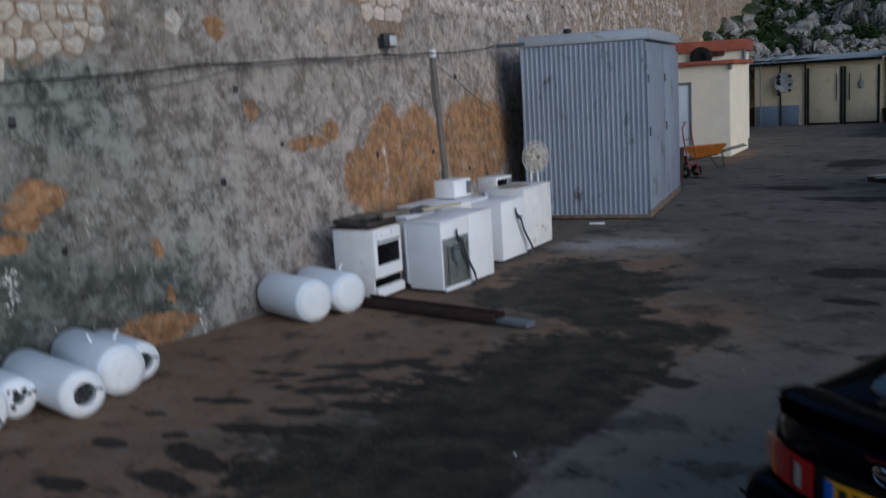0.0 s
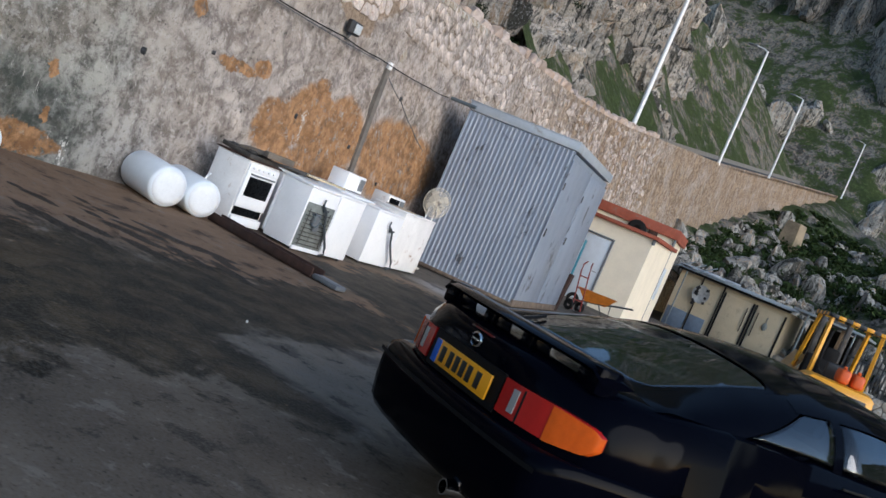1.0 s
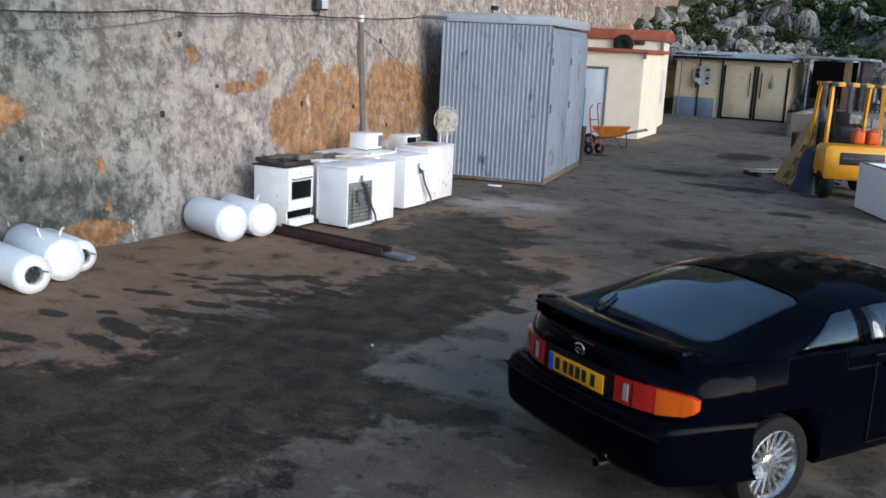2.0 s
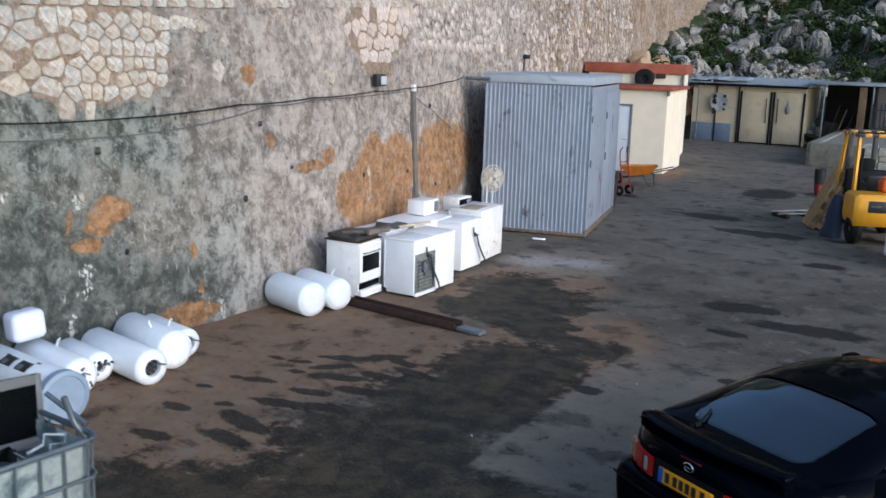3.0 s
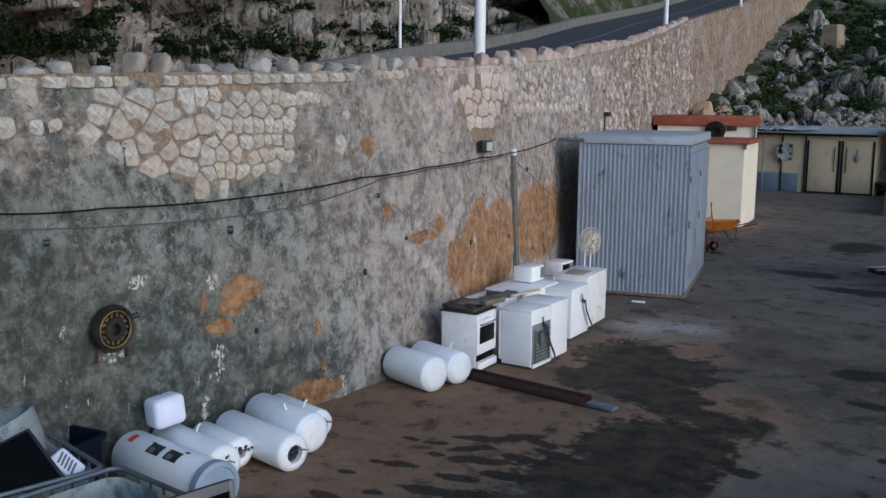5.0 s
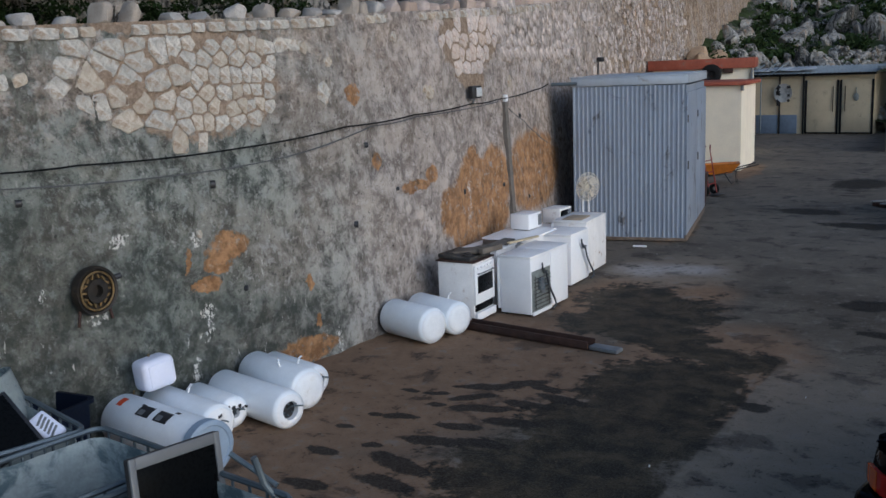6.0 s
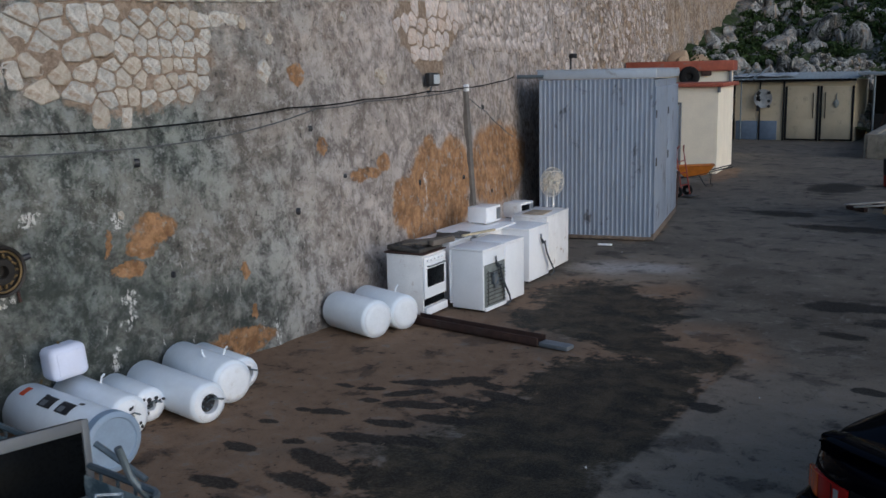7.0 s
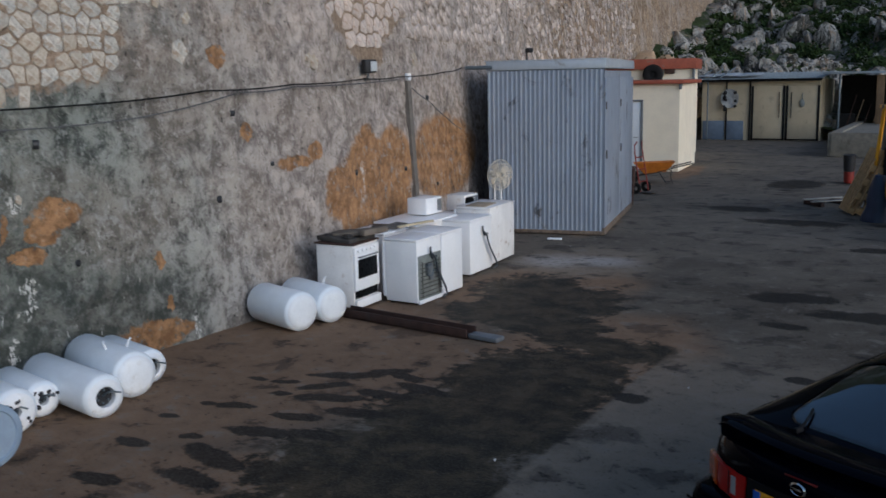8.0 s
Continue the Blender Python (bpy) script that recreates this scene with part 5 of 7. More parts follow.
# ---- discarded kitchen appliances ----
def fridge(m, w, d, h, label, grille=True, cord=True, rusty=False):
    """A small fridge whose back looks along +x; w along y, d along x, origin at the back's near lower corner."""
    t = thing("fridge", label, "fridge", m, "discarded appliances along the wall")
    coat = ENAMEL_OLD if rusty else ENAMEL
    bm = B()
    box(bm, (d, w, h - 0.06), (-d / 2, w / 2, 0.03 + (h - 0.06) / 2), 0.012)
    part("cabinet", bm, coat, t)
    bm = B()
    box(bm, (d + 0.03, w + 0.012, 0.035), (-d / 2 - 0.01, w / 2, h - 0.012), 0.01)
    part("top", bm, coat, t)
    bm = B()
    box(bm, (0.05, w - 0.01, h - 0.12), (-d - 0.03, w / 2, h / 2 + 0.02), 0.012)
    part("door", bm, ENAMEL, t)
    if grille:
        bm = B()
        box(bm, (0.008, w * 0.92, h * 0.68), (0.006, w / 2, h * 0.41), 0.002)
        part("back_panel", bm, PANEL_GREY, t, "grey recessed back panel")
        bm = B()
        n = 9
        for k in range(n):
            z = h * 0.12 + h * 0.5 * k / (n - 1)
            rod(bm, (0.03, w * 0.08, z), (0.03, w * 0.92, z), 0.006, seg=6)
        for y in (0.16, 0.84):
            rod(bm, (0.026, w * y, h * 0.1), (0.026, w * y, h * 0.66), 0.005, seg=6)
        part("condenser_grille", bm, DARK_METAL, t, "dark wire condenser coil")
        bm = B()
        box(bm, (0.05, 0.13, 0.16), (0.03, w * 0.42, h * 0.52), 0.015)
        box(bm, (0.04, 0.1, 0.1), (0.03, w * 0.5, h * 0.4), 0.015)
        part("relay_box", bm, GREY, t)
        bm = B()
        tube(bm, [(0.05, w * 0.30, h * 0.62), (0.06, w * 0.36, h * 0.50), (0.05, w * 0.30, h * 0.44), (0.06, w * 0.45, h * 0.42), (0.05, w * 0.56, h * 0.50), (0.06, w * 0.66, h * 0.47)], 0.011, 6)
        tube(bm, [(0.05, w * 0.22, h * 0.60), (0.06, w * 0.30, h * 0.56), (0.06, w * 0.42, h * 0.60), (0.05, w * 0.52, h * 0.56)], 0.009, 6)
        part("copper_tube", bm, GALV, t, "pale bent refrigerant tube")
        bm = B()
        box(bm, (0.03, w * 0.96, 0.05), (0.02, w / 2, 0.04), 0.006)
        part("base_rail", bm, ENAMEL, t)
    if cord:
        bm = B()
        pts = [(0.03, w * 0.55, h * 0.75), (0.06, w * 0.62, h * 0.66), (0.05, w * 0.72, h * 0.5), (0.06, w * 0.85, h * 0.33), (0.08, w * 0.98, h * 0.16), (0.09, w * 1.0, 0.06), (0.06, w * 0.9, 0.02)]
        tube(bm, pts, 0.015, 6)
        tube(bm, [(x + 0.02, y * 0.93, z * 0.9 + 0.03) for x, y, z in pts[1:6]], 0.012, 6)
        pts = [(0.03, w * 0.5, h * 0.85), (0.05, w * 0.45, h * 0.78), (0.04, w * 0.55, h * 0.68), (0.05, w * 0.68, h * 0.7)]
        tube(bm, pts, 0.014, 6)
        part("cord", bm, DARK_CORD, t, "tangled dark power cord")
    for fy in (0.06, w - 0.06):
        for fx in (-0.06, -d + 0.06):
            bm = B()
            rod(bm, (fx, fy, 0), (fx, fy, 0.04), 0.02)
            part("foot", bm, BLACK, t)
    return t


def stove(m):
    t = thing("stove", "old white cooker with a sooty hob and open oven drawer", "stove", m, "discarded appliances along the wall")
    w, d, h = 0.60, 0.56, 0.86
    bm = B()
    box(bm, (d, w, h - 0.05), (-d / 2, w / 2, 0.04 + (h - 0.05) / 2), 0.01)
    part("body", bm, ENAMEL_OLD, t)
    bm = B()
    box(bm, (0.03, w - 0.01, 0.47), (0.017, w / 2, 0.49), 0.012)
    door = part("oven_door", bm, ENAMEL, t)
    bm = B()
    box(bm, (0.006, w * 0.76, 0.25), (0.035, w / 2, 0.535), 0.002)
    part("oven_window", bm, SCREEN, door, "dark oven window")
    bm = B()
    tube(bm, [(0.03, 0.08, 0.695), (0.065, 0.08, 0.695), (0.065, w - 0.08, 0.695), (0.03, w - 0.08, 0.695)], 0.01, 8)
    part("door_handle", bm, GREY, door)
    bm = B()
    box(bm, (0.03, w - 0.01, 0.1), (0.017, w / 2, 0.775), 0.012)
    panel = part("control_panel", bm, ENAMEL, t)
    for k in range(5):
        bm = B()
        rod(bm, (0.03, 0.08 + 0.1 * k, 0.775), (0.055, 0.08 + 0.1 * k, 0.775), 0.018, seg=12)
        part("knob", bm, ENAMEL, panel)
    # a flat near-black strip stands in for the slot's shaded inside
    bm = B()
    box(bm, (0.012, w * 0.9, 0.10), (0.005, w / 2, 0.20), 0.004)
    part("slot_shade", bm, SCREEN, t, "dark strip for the shaded drawer slot")
    bm = B()
    box(bm, (0.05, w - 0.02, 0.11), (0.03, w / 2, 0.085), 0.012)
    part("drawer", bm, ENAMEL, t)
    bm = B()
    box(bm, (d + 0.06, w + 0.03, 0.02), (-d / 2, w / 2, h + 0.004), 0.006)
    part("hob_plate", bm, RUST, t, "rusted hob plate")
    bm = B()
    box(bm, (d * 0.95, w * 0.96, 0.06), (-d / 2 - 0.02, w / 2 + 0.02, h + 0.05), 0.012, (0, 3, -3))
    hob = part("hob", bm, DARK_METAL, t, "sooty hob tray")
    for bx, by in ((-0.16, 0.15), (-0.16, 0.42), (-0.46, 0.15), (-0.46, 0.42)):
        bm = B()
        lathe(bm, [(0, 0), (0.085, 0), (0.085, 0.015), (0.05, 0.02), (0.05, 0.03), (0, 0.03)], 16, pose(bx, by, h + 0.08))
        part("burner", bm, BLACK, hob)
    return t


stove(turned(-6.80, 8.75, 3))
bm = B()
box(bm, (0.5, 0.22, 0.05), (0, 0, 0.03), 0.012, (4, -5, 20))
box(bm, (0.1, 0.46, 0.08), (0.25, 0.12, 0.05), 0.015, (0, 0, -8))
solid("cooker_panel", bm, surf("brown_stained_panel", (0.15, 0.125, 0.10), 0.7, var=0.4, dirt=(0.1, 0.07, 0.05)), "stained brown metal sheet lying on the hob", "metal sheet", turned(-7.0, 9.05, 0, 0.945))
fridge(turned(-6.22, 9.36, -1), 0.60, 0.50, 0.87, "white fridge turned back to front, showing its wire condenser", True, True)
fridge(turned(-6.2, 9.965, -1), 0.55, 0.54, 0.88, "plain white fridge standing with its bare side outwards", False, False)
fridge(turned(-6.5, 11.29, 2), 0.74, 0.52, 0.85, "white fridge with a dark cord hanging down its back", False, True)
fridge(turned(-6.60, 12.12, 5), 1.02, 0.58, 0.93, "taller white fridge with a stained top", False, False, True)
bm = B()
box(bm, (0.34, 0.5, 0.012), (0, 0, 0.006), 0.003)
solid("cardboard", bm, surf("stained_card", (0.42, 0.33, 0.23), 0.9, var=0.3), "flat brown cardboard lying on a fridge", "cardboard", turned(-6.92, 12.42, 6, 0.938))

wm = thing("washing_machine", "white top-loading washer with a flat pale lid", "washing machine", turned(-6.95, 9.75, 0), "discarded appliances along the wall")
bm = B()
box(bm, (0.58, 0.6, 0.82), (-0.33, 0.3, 0.42), 0.015)
part("body", bm, ENAMEL_OLD, wm)
bm = B()
box(bm, (0.62, 0.64, 0.03), (-0.33, 0.3, 0.85), 0.01)
part("lid", bm, ENAMEL, wm)
cooker = thing("worktop_unit", "low white unit with a loose white board on top", "cabinet", turned(-6.96, 10.5, 0), "discarded appliances along the wall")
bm = B()
box(bm, (0.6, 1.15, 0.84), (-0.32, 0.57, 0.42), 0.012)
part("body", bm, ENAMEL_OLD, cooker)
bm = B()
box(bm, (0.72, 1.3, 0.03), (-0.32, 0.55, 0.875), 0.006, (0, 2, 3))
part("board", bm, ENAMEL, cooker)
back = thing("back_cabinet", "old white cabinet behind the fridges", "cabinet", turned(-7.12, 11.95, 2), "discarded appliances along the wall")
bm = B()
box(bm, (0.5, 0.95, 0.8), (-0.25, 0.5, 0.40), 0.012)
part("body", bm, ENAMEL_OLD, back)


def microwave(m, mat, label):
    t = thing("microwave", label, "microwave", m)
    bm = B()
    box(bm, (0.34, 0.46, 0.25), (0, 0, 0.135), 0.012)
    part("case", bm, mat, t)
    bm = B()
    box(bm, (0.012, 0.28, 0.18), (0.172, -0.07, 0.135), 0.004)
    part("door_window", bm, SCREEN if mat is ENAMEL_OLD else ENAMEL, t)
    bm = B()
    box(bm, (0.012, 0.12, 0.18), (0.172, 0.15, 0.135), 0.004)
    part("control_panel", bm, GREY, t, "grey keypad")
    for fy in (-0.18, 0.18):
        bm = B()
        box(bm, (0.25, 0.03, 0.012), (0, fy, 0.006))
        part("foot", bm, BLACK, t)
    return t


microwave(turned(-7.36, 11.42, 0, 0.897), ENAMEL, "small white microwave on top of a white board")
microwave(turned(-7.42, 12.7, 0, 0.802), ENAMEL_OLD, "dingy white microwave on the cabinet behind the fridges")
bm = B()
for k in range(5):
    tube(bm, [(-0.2 + 0.05 * k, -0.3 + 0.13 * k, 0.02), (0.05, -0.1 + 0.1 * k, 0.05), (0.2, 0.0 + 0.09 * k, 0.03)], 0.02, 6)
box(bm, (0.25, 0.3, 0.03), (-0.1, 0.1, 0.02), 0.006, (2, 2, 20))
solid("burner_parts", bm, DARK_METAL, "heap of dark burner parts and pan supports", "scrap metal", turned(-7.15, 10.0, 10, 0.868))
bm = B()
box(bm, (0.05, 0.7, 0.03), (0, 0, 0.015), 0.005)
solid("cooker_trim", bm, surf("yellowed_trim", (0.5, 0.42, 0.28), 0.6, var=0.2), "yellowed strip of trim lying across the tops", "trim strip", turned(-6.85, 10.35, -12, 0.905))


# ---- pedestal fan ----
fan = thing("pedestal_fan", "pedestal fan with a yellowed round guard and twin struts", "fan", turned(-7.62, 14.35, 62))
FANP = surf("yellowed_fan_plastic", (0.60, 0.55, 0.46), 0.6, var=0.15, bump=0.05)
bm = B()
lathe(bm, [(0, 0), (0.2, 0), (0.2, 0.02), (0.06, 0.05), (0, 0.05)], 20)
part("base", bm, FANP, fan)
for sx in (-0.07, 0.07):
    bm = B()
    rod(bm, (sx, 0, 0.04), (sx, 0, 1.16), 0.016)
    part("strut", bm, ENAMEL, fan)
bm = B()
rod(bm, (0, 0.14, 1.22), (0, -0.04, 1.22), 0.07, 0.055, 16)
part("motor_case", bm, FANP, fan)
bm = B()
for k in range(44):
    a = k * math.tau / 44
    tube(bm, [(0.05 * math.cos(a), -0.13, 1.22 + 0.05 * math.sin(a)), (0.2 * math.cos(a), -0.125, 1.22 + 0.2 * math.sin(a)), (0.27 * math.cos(a), -0.07, 1.22 + 0.27 * math.sin(a)),
              (0.2 * math.cos(a), -0.015, 1.22 + 0.2 * math.sin(a)), (0.06 * math.cos(a), -0.01, 1.22 + 0.06 * math.sin(a))], 0.004, 4)
for rr, yy in ((0.27, -0.07), (0.2, -0.125), (0.12, -0.128), (0.055, -0.13)):
    tube(bm, [(rr * math.cos(k * math.tau / 32), yy, 1.22 + rr * math.sin(k * math.tau / 32)) for k in range(33)], 0.006, 5)
part("guard", bm, FANP, fan, "yellowed wire guard")
for k in range(4):
    bm = B()
    a = k * math.tau / 4 + 0.3
    sheet(bm, [[(r * math.cos(a + s), -0.07 + 0.035 * (s - 0.3) / 0.3, 1.22 + r * math.sin(a + s)) for s in (0.0, 0.3, 0.6)] for r in (0.04, 0.13, 0.23)])
    part("blade", bm, FANP, fan)


# ---- water heaters ----
def heater(p0, p1, r, label, cap0=None, cap1=None, hole=None, pipe=None, m_group="scrapped water heaters", torn=0):
    """A cylinder lying from p0 (back) to p1 (front end), its axis at height r."""
    a, b = Vector((*p0, r)), Vector((*p1, r))
    L = (b - a).length
    rot = (b - a).to_track_quat("Z", "Y").to_matrix().to_4x4()
    t = thing("water_heater", label, "water heater", Matrix.Translation(a) @ rot, m_group)
    bm = B()
    lathe(bm, [(0, 0.03), (r - 0.05, 0.02), (r - 0.012, 0.035), (r, 0.06), (r, L * 0.5), (r, L - 0.06), (r - 0.01, L - 0.03), (r - 0.035, L - 0.012)], 36)
    part("shell", bm, HEATER, t)
    bm = B()
    if hole:
        lathe(bm, [(r - 0.036, L - 0.012), (r - 0.06, L), (hole + 0.02, L + 0.006), (hole, L), (hole, L - 0.07), (0, L - 0.07)], 36)
        part("end_cap", bm, cap1 or HEATER_CAP, t)
        bm = B()
        lathe(bm, [(hole - 0.002, L - 0.068), (hole - 0.002, L - 0.06), (0, L - 0.06)], 24)
        part("recess", bm, BLACK, t, "dark flange recess")
        for k in range(6):
            bm = B()
            an = k * math.tau / 6 + 0.4
            rod(bm, (hole * 0.62 * math.cos(an), hole * 0.62 * math.sin(an), L - 0.062), (hole * 0.62 * math.cos(an), hole * 0.62 * math.sin(an), L - 0.035), 0.011, seg=6)
            part("flange_bolt", bm, GALV, t)
        bm = B()
        tube(bm, [(0, 0, L - 0.06), (0.01, 0.03, L - 0.02), (0.03, 0.05, L + 0.02), (hole + 0.04, 0.02, L + 0.03)], 0.008, 6)
        part("stray_wire", bm, GALV, t)
    else:
        lathe(bm, [(r - 0.036, L - 0.012), (r - 0.05, L + 0.004), (r * 0.6, L + 0.014), (0, L + 0.018)], 36)
        part("end_cap", bm, cap1 or HEATER_CAP, t)
    bm = B()
    lathe(bm, [(r - 0.06, 0.022), (r - 0.06, -0.015), (0, -0.015)], 24)
    part("back_cap", bm, cap0 or DARK_METAL, t)
    g = random.Random(torn)
    for k in range(torn):
        bm = B()
        q, an = r * g.uniform(0.35, 0.8), g.uniform(0, math.tau)
        lathe(bm, [(0, 0.004), (g.uniform(0.012, 0.03), 0.004), (g.uniform(0.014, 0.034), -0.01)], 7, Matrix.Translation((q * math.cos(an), q * math.sin(an), L + 0.004)) @ pose(0, 0, 0, 0, 0, 40 * k) @ Matrix.Diagonal((1, g.uniform(0.4, 1.2), 1, 1)))
        part("torn_hole", bm, BLACK, t, "black torn hole")
    for s in (pipe or ()):
        bm = B()
        ang, z = s
        d = Vector((math.cos(ang), math.sin(ang), 0))
        tube(bm, [d * (r - 0.01) + Vector((0, 0, z)), d * (r + 0.06) + Vector((0, 0, z)), d * (r + 0.09) + Vector((0, 0, z + 0.03))], 0.012, 6)
        part("pipe_stub", bm, HEATER_CAP, t)
    return t


def upang(p0, p1):
    """Angle about the heater's axis that points upwards."""
    rot = (Vector((*p1, 0)) - Vector((*p0, 0))).to_track_quat("Z", "Y").to_matrix()
    u = rot.transposed() @ Vector((0, 0, 1))
    return math.atan2(u.y, u.x)


heater((-7.60, 7.88), (-6.74, 7.64), 0.24, "long white water heater with a black end ring, by the wall", BLACK)
u = upang((-7.55, 8.42), (-6.66, 8.14))
heater((-7.55, 8.42), (-6.66, 8.14), 0.228, "white water heater lying beside another in front of the cooker", pipe=((u - 0.3, 0.62),))
ua = upang((-7.62, 4.68), (-6.40, 4.45))
heater((-7.62, 4.68), (-6.40, 4.45), 0.20, "white water heater lying with its dark flange facing the yard", hole=0.095, pipe=((ua + math.pi - 0.25, 0.85),))
heater((-7.67, 5.24), (-6.60, 4.98), 0.225, "fat white water heater with a smooth domed end", pipe=((upang((-7.67, 5.24), (-6.60, 4.98)) - 0.35, 0.8), (upang((-7.67, 5.24), (-6.60, 4.98)) + 0.4, 0.7)))
heater((-7.72, 5.58), (-6.80, 5.36), 0.175, "slim white water heater with a dark flange opening", hole=0.085)
heater((-7.88, 4.0), (-6.74, 3.80), 0.205, "dented white water heater with a torn end and dark hole", hole=0.045, torn=9, pipe=((upang((-7.88, 4.0), (-6.74, 3.80)) - 0.3, 0.55),))
heater((-7.7, 4.36), (-6.92, 4.20), 0.17, "short white water heater wedged between larger ones", hole=0.05, torn=7)
hf = heater((-7.72, 3.42), (-6.33, 3.26), 0.25, "white water heater with red and black stickers and a blue-grey cap", cap1=GREY_CAP)
uf = upang((-7.72, 3.42), (-6.33, 3.26))
STICK_RED = surf("red_sticker", (0.55, 0.07, 0.02), 0.5, var=0.15, bump=0)
STICK_BLACK = surf("black_sticker", (0.02, 0.022, 0.028), 0.4, var=0.2, bump=0)


def sticker(parent, r, ang, half, z0, z1, mat, name, label):
    bm = B()
    sheet(bm, [[((r + 0.003) * math.cos(ang + s), (r + 0.003) * math.sin(ang + s), z) for s in np.linspace(-half, half, 7)] for z in (z0, z1)])
    return part(name, bm, mat, parent, label)


sticker(hf, 0.25, uf + 0.35, 0.22, 0.17, 0.25, STICK_RED, "sticker", "red sticker")
for z0 in (0.52, 0.80):
    s = sticker(hf, 0.25, uf + 0.45, 0.26, z0, z0 + 0.2, STICK_BLACK, "sticker", "black label with a pale square")
    sticker(s, 0.2525, uf + 0.54, 0.12, z0 + 0.03, z0 + 0.11, GREY, "pale_square", "")
sticker(hf, 0.25, uf + 0.05, 0.07, 0.98, 1.04, STICK_BLACK, "sticker", "small black mark")
sticker(hf, 0.25, uf + 0.2, 0.05, 0.50, 0.56, STICK_BLACK, "sticker", "small black mark")
bm = B()
lathe(bm, [(0.25, 1.34), (0.262, 1.345), (0.262, 1.43), (0.25, 1.44), (0.215, 1.445), (0.205, 1.43), (0.0, 1.43)], 36)
part("grey_cap", bm, GREY_CAP, hf, "blue-grey plastic end cap")

wb = thing("small_heater", "small square white water heater balanced on a larger one", "water heater", pose(-7.58, 3.79, 0.47, 4, -3, -8))
bm = B()
box(bm, (0.27, 0.37, 0.32), (0, 0, 0.165), 0.07, seg=5)
part("case", bm, WHITE_PLASTIC, wb)
bm = B()
box(bm, (0.02, 0.26, 0.22), (0.13, 0.0, 0.165), 0.009)
part("front", bm, WHITE_PLASTIC, wb)
bm = B()
tube(bm, [(-0.1, -0.2, 0.02), (-0.05, -0.25, -0.02), (0.05, -0.22, -0.04)], 0.012, 6)
rod(bm, (-0.05, 0, 0.31), (-0.05, 0, 0.35), 0.012)
part("pipe_stub", bm, BRASSY, wb)

# ---- steel beam ----
beam = thing("steel_beam", "long rusty steel channel lying on the ground with a grey painted end", "beam", turned(-6.76, 8.52, -6.5))
bm = B()
for yy in (-0.09, 0.09):
    box(bm, (1.95, 0.02, 0.11), (0.97, yy, 0.06), 0.004)
box(bm, (1.95, 0.2, 0.02), (0.97, 0, 0.02), 0.004)
part("channel", bm, RUST, beam, "deep brown rusted channel")
bm = B()
box(bm, (0.4, 0.17, 0.06), (2.15, 0, 0.035), 0.02)
part("grey_end", bm, GREY, beam, "grey painted end piece")


# ---- the car: y forward from the rear plate, x to its right ----
PAINT, nt, b = shader("black_car_paint")
v = coords(nt)
dust = ramp(nt, grain(nt, v, 6, 6, 0.7), 0.45, 0.8, 0.07, 0.18)
b.inputs["Base Color"].default_value = (0.0010, 0.0013, 0.0036, 1)
nt.links.new(dust, b.inputs["Roughness"])
b.inputs["Specular IOR Level"].default_value = 0.035
TRIM = surf("black_car_trim", (0.008, 0.008, 0.009), 0.5, var=0.2, bump=0.03, spec=0.12)
CAR_GLASS = glass_material("tinted_car_glass", (0.16, 0.23, 0.30), 0.02, 1.0)
CAR_GLASS.node_tree.nodes["Principled BSDF"].inputs["IOR"].default_value = 1.85
RED_LENS = surf("red_lamp_lens", (0.42, 0.012, 0.009), 0.15, var=0.1, scale=30, bump=0.1, bump_scale=300, coat=0.6)
AMBER_LENS = surf("amber_lamp_lens", (0.60, 0.095, 0.004), 0.15, var=0.1, scale=30, bump=0.1, bump_scale=300, coat=0.6)
CLEAR_LENS = surf("clear_lamp_lens", (0.36, 0.34, 0.33), 0.2, var=0.1, bump=0.05, coat=0.5)
PLATE = surf("yellow_number_plate", (0.85, 0.36, 0.004), 0.4, var=0.04, bump=0)
PLATE_BLUE = surf("blue_plate_band", (0.02, 0.10, 0.45), 0.4, var=0.05, bump=0)
INK = surf("black_plate_ink", (0.012, 0.012, 0.012), 0.5, var=0.1, bump=0)
ALLOY = surf("alloy_wheel", (0.50, 0.50, 0.50), 0.3, 0.8, var=0.15, scale=8, dirt=(0.15, 0.14, 0.13), bump=0.05)
CHROME = surf("chrome", (0.7, 0.7, 0.7), 0.12, 1.0, var=0.05, bump=0)
CABIN = surf("dark_cabin_trim", (0.06, 0.062, 0.066), 0.8, var=0.2, bump=0.1)

car = thing("car", "glossy black two-door coupe with a rear spoiler, parked in the yard", "car", turned(-0.35, 3.84, -29))
AX_R, AX_F, WR = 0.68, 3.22, 0.31            # rear axle, front axle, wheel radius
ST = [-0.13, -0.115, -0.08, -0.04, 0.0, 0.06, 0.16, 0.4, 0.7, 1.0, 1.4, 2.2, 3.0, 3.4, 3.7, 3.92, 4.06, 4.14]
HALF = [0.34, 0.44, 0.55, 0.63, 0.69, 0.76, 0.82, 0.862, 0.878, 0.874, 0.868, 0.868, 0.868, 0.86, 0.82, 0.74, 0.62, 0.45]
DECK = [0.87, 0.905, 0.925, 0.935, 0.94, 0.945, 0.952, 0.968, 0.975, 0.97, 0.96, 0.95, 0.94, 0.89, 0.81, 0.73, 0.66, 0.60]
BELT = [0.80, 0.815, 0.83, 0.84, 0.85, 0.865, 0.885, 0.93, 0.955, 0.95, 0.93, 0.90, 0.86, 0.80, 0.72, 0.66, 0.61, 0.56]


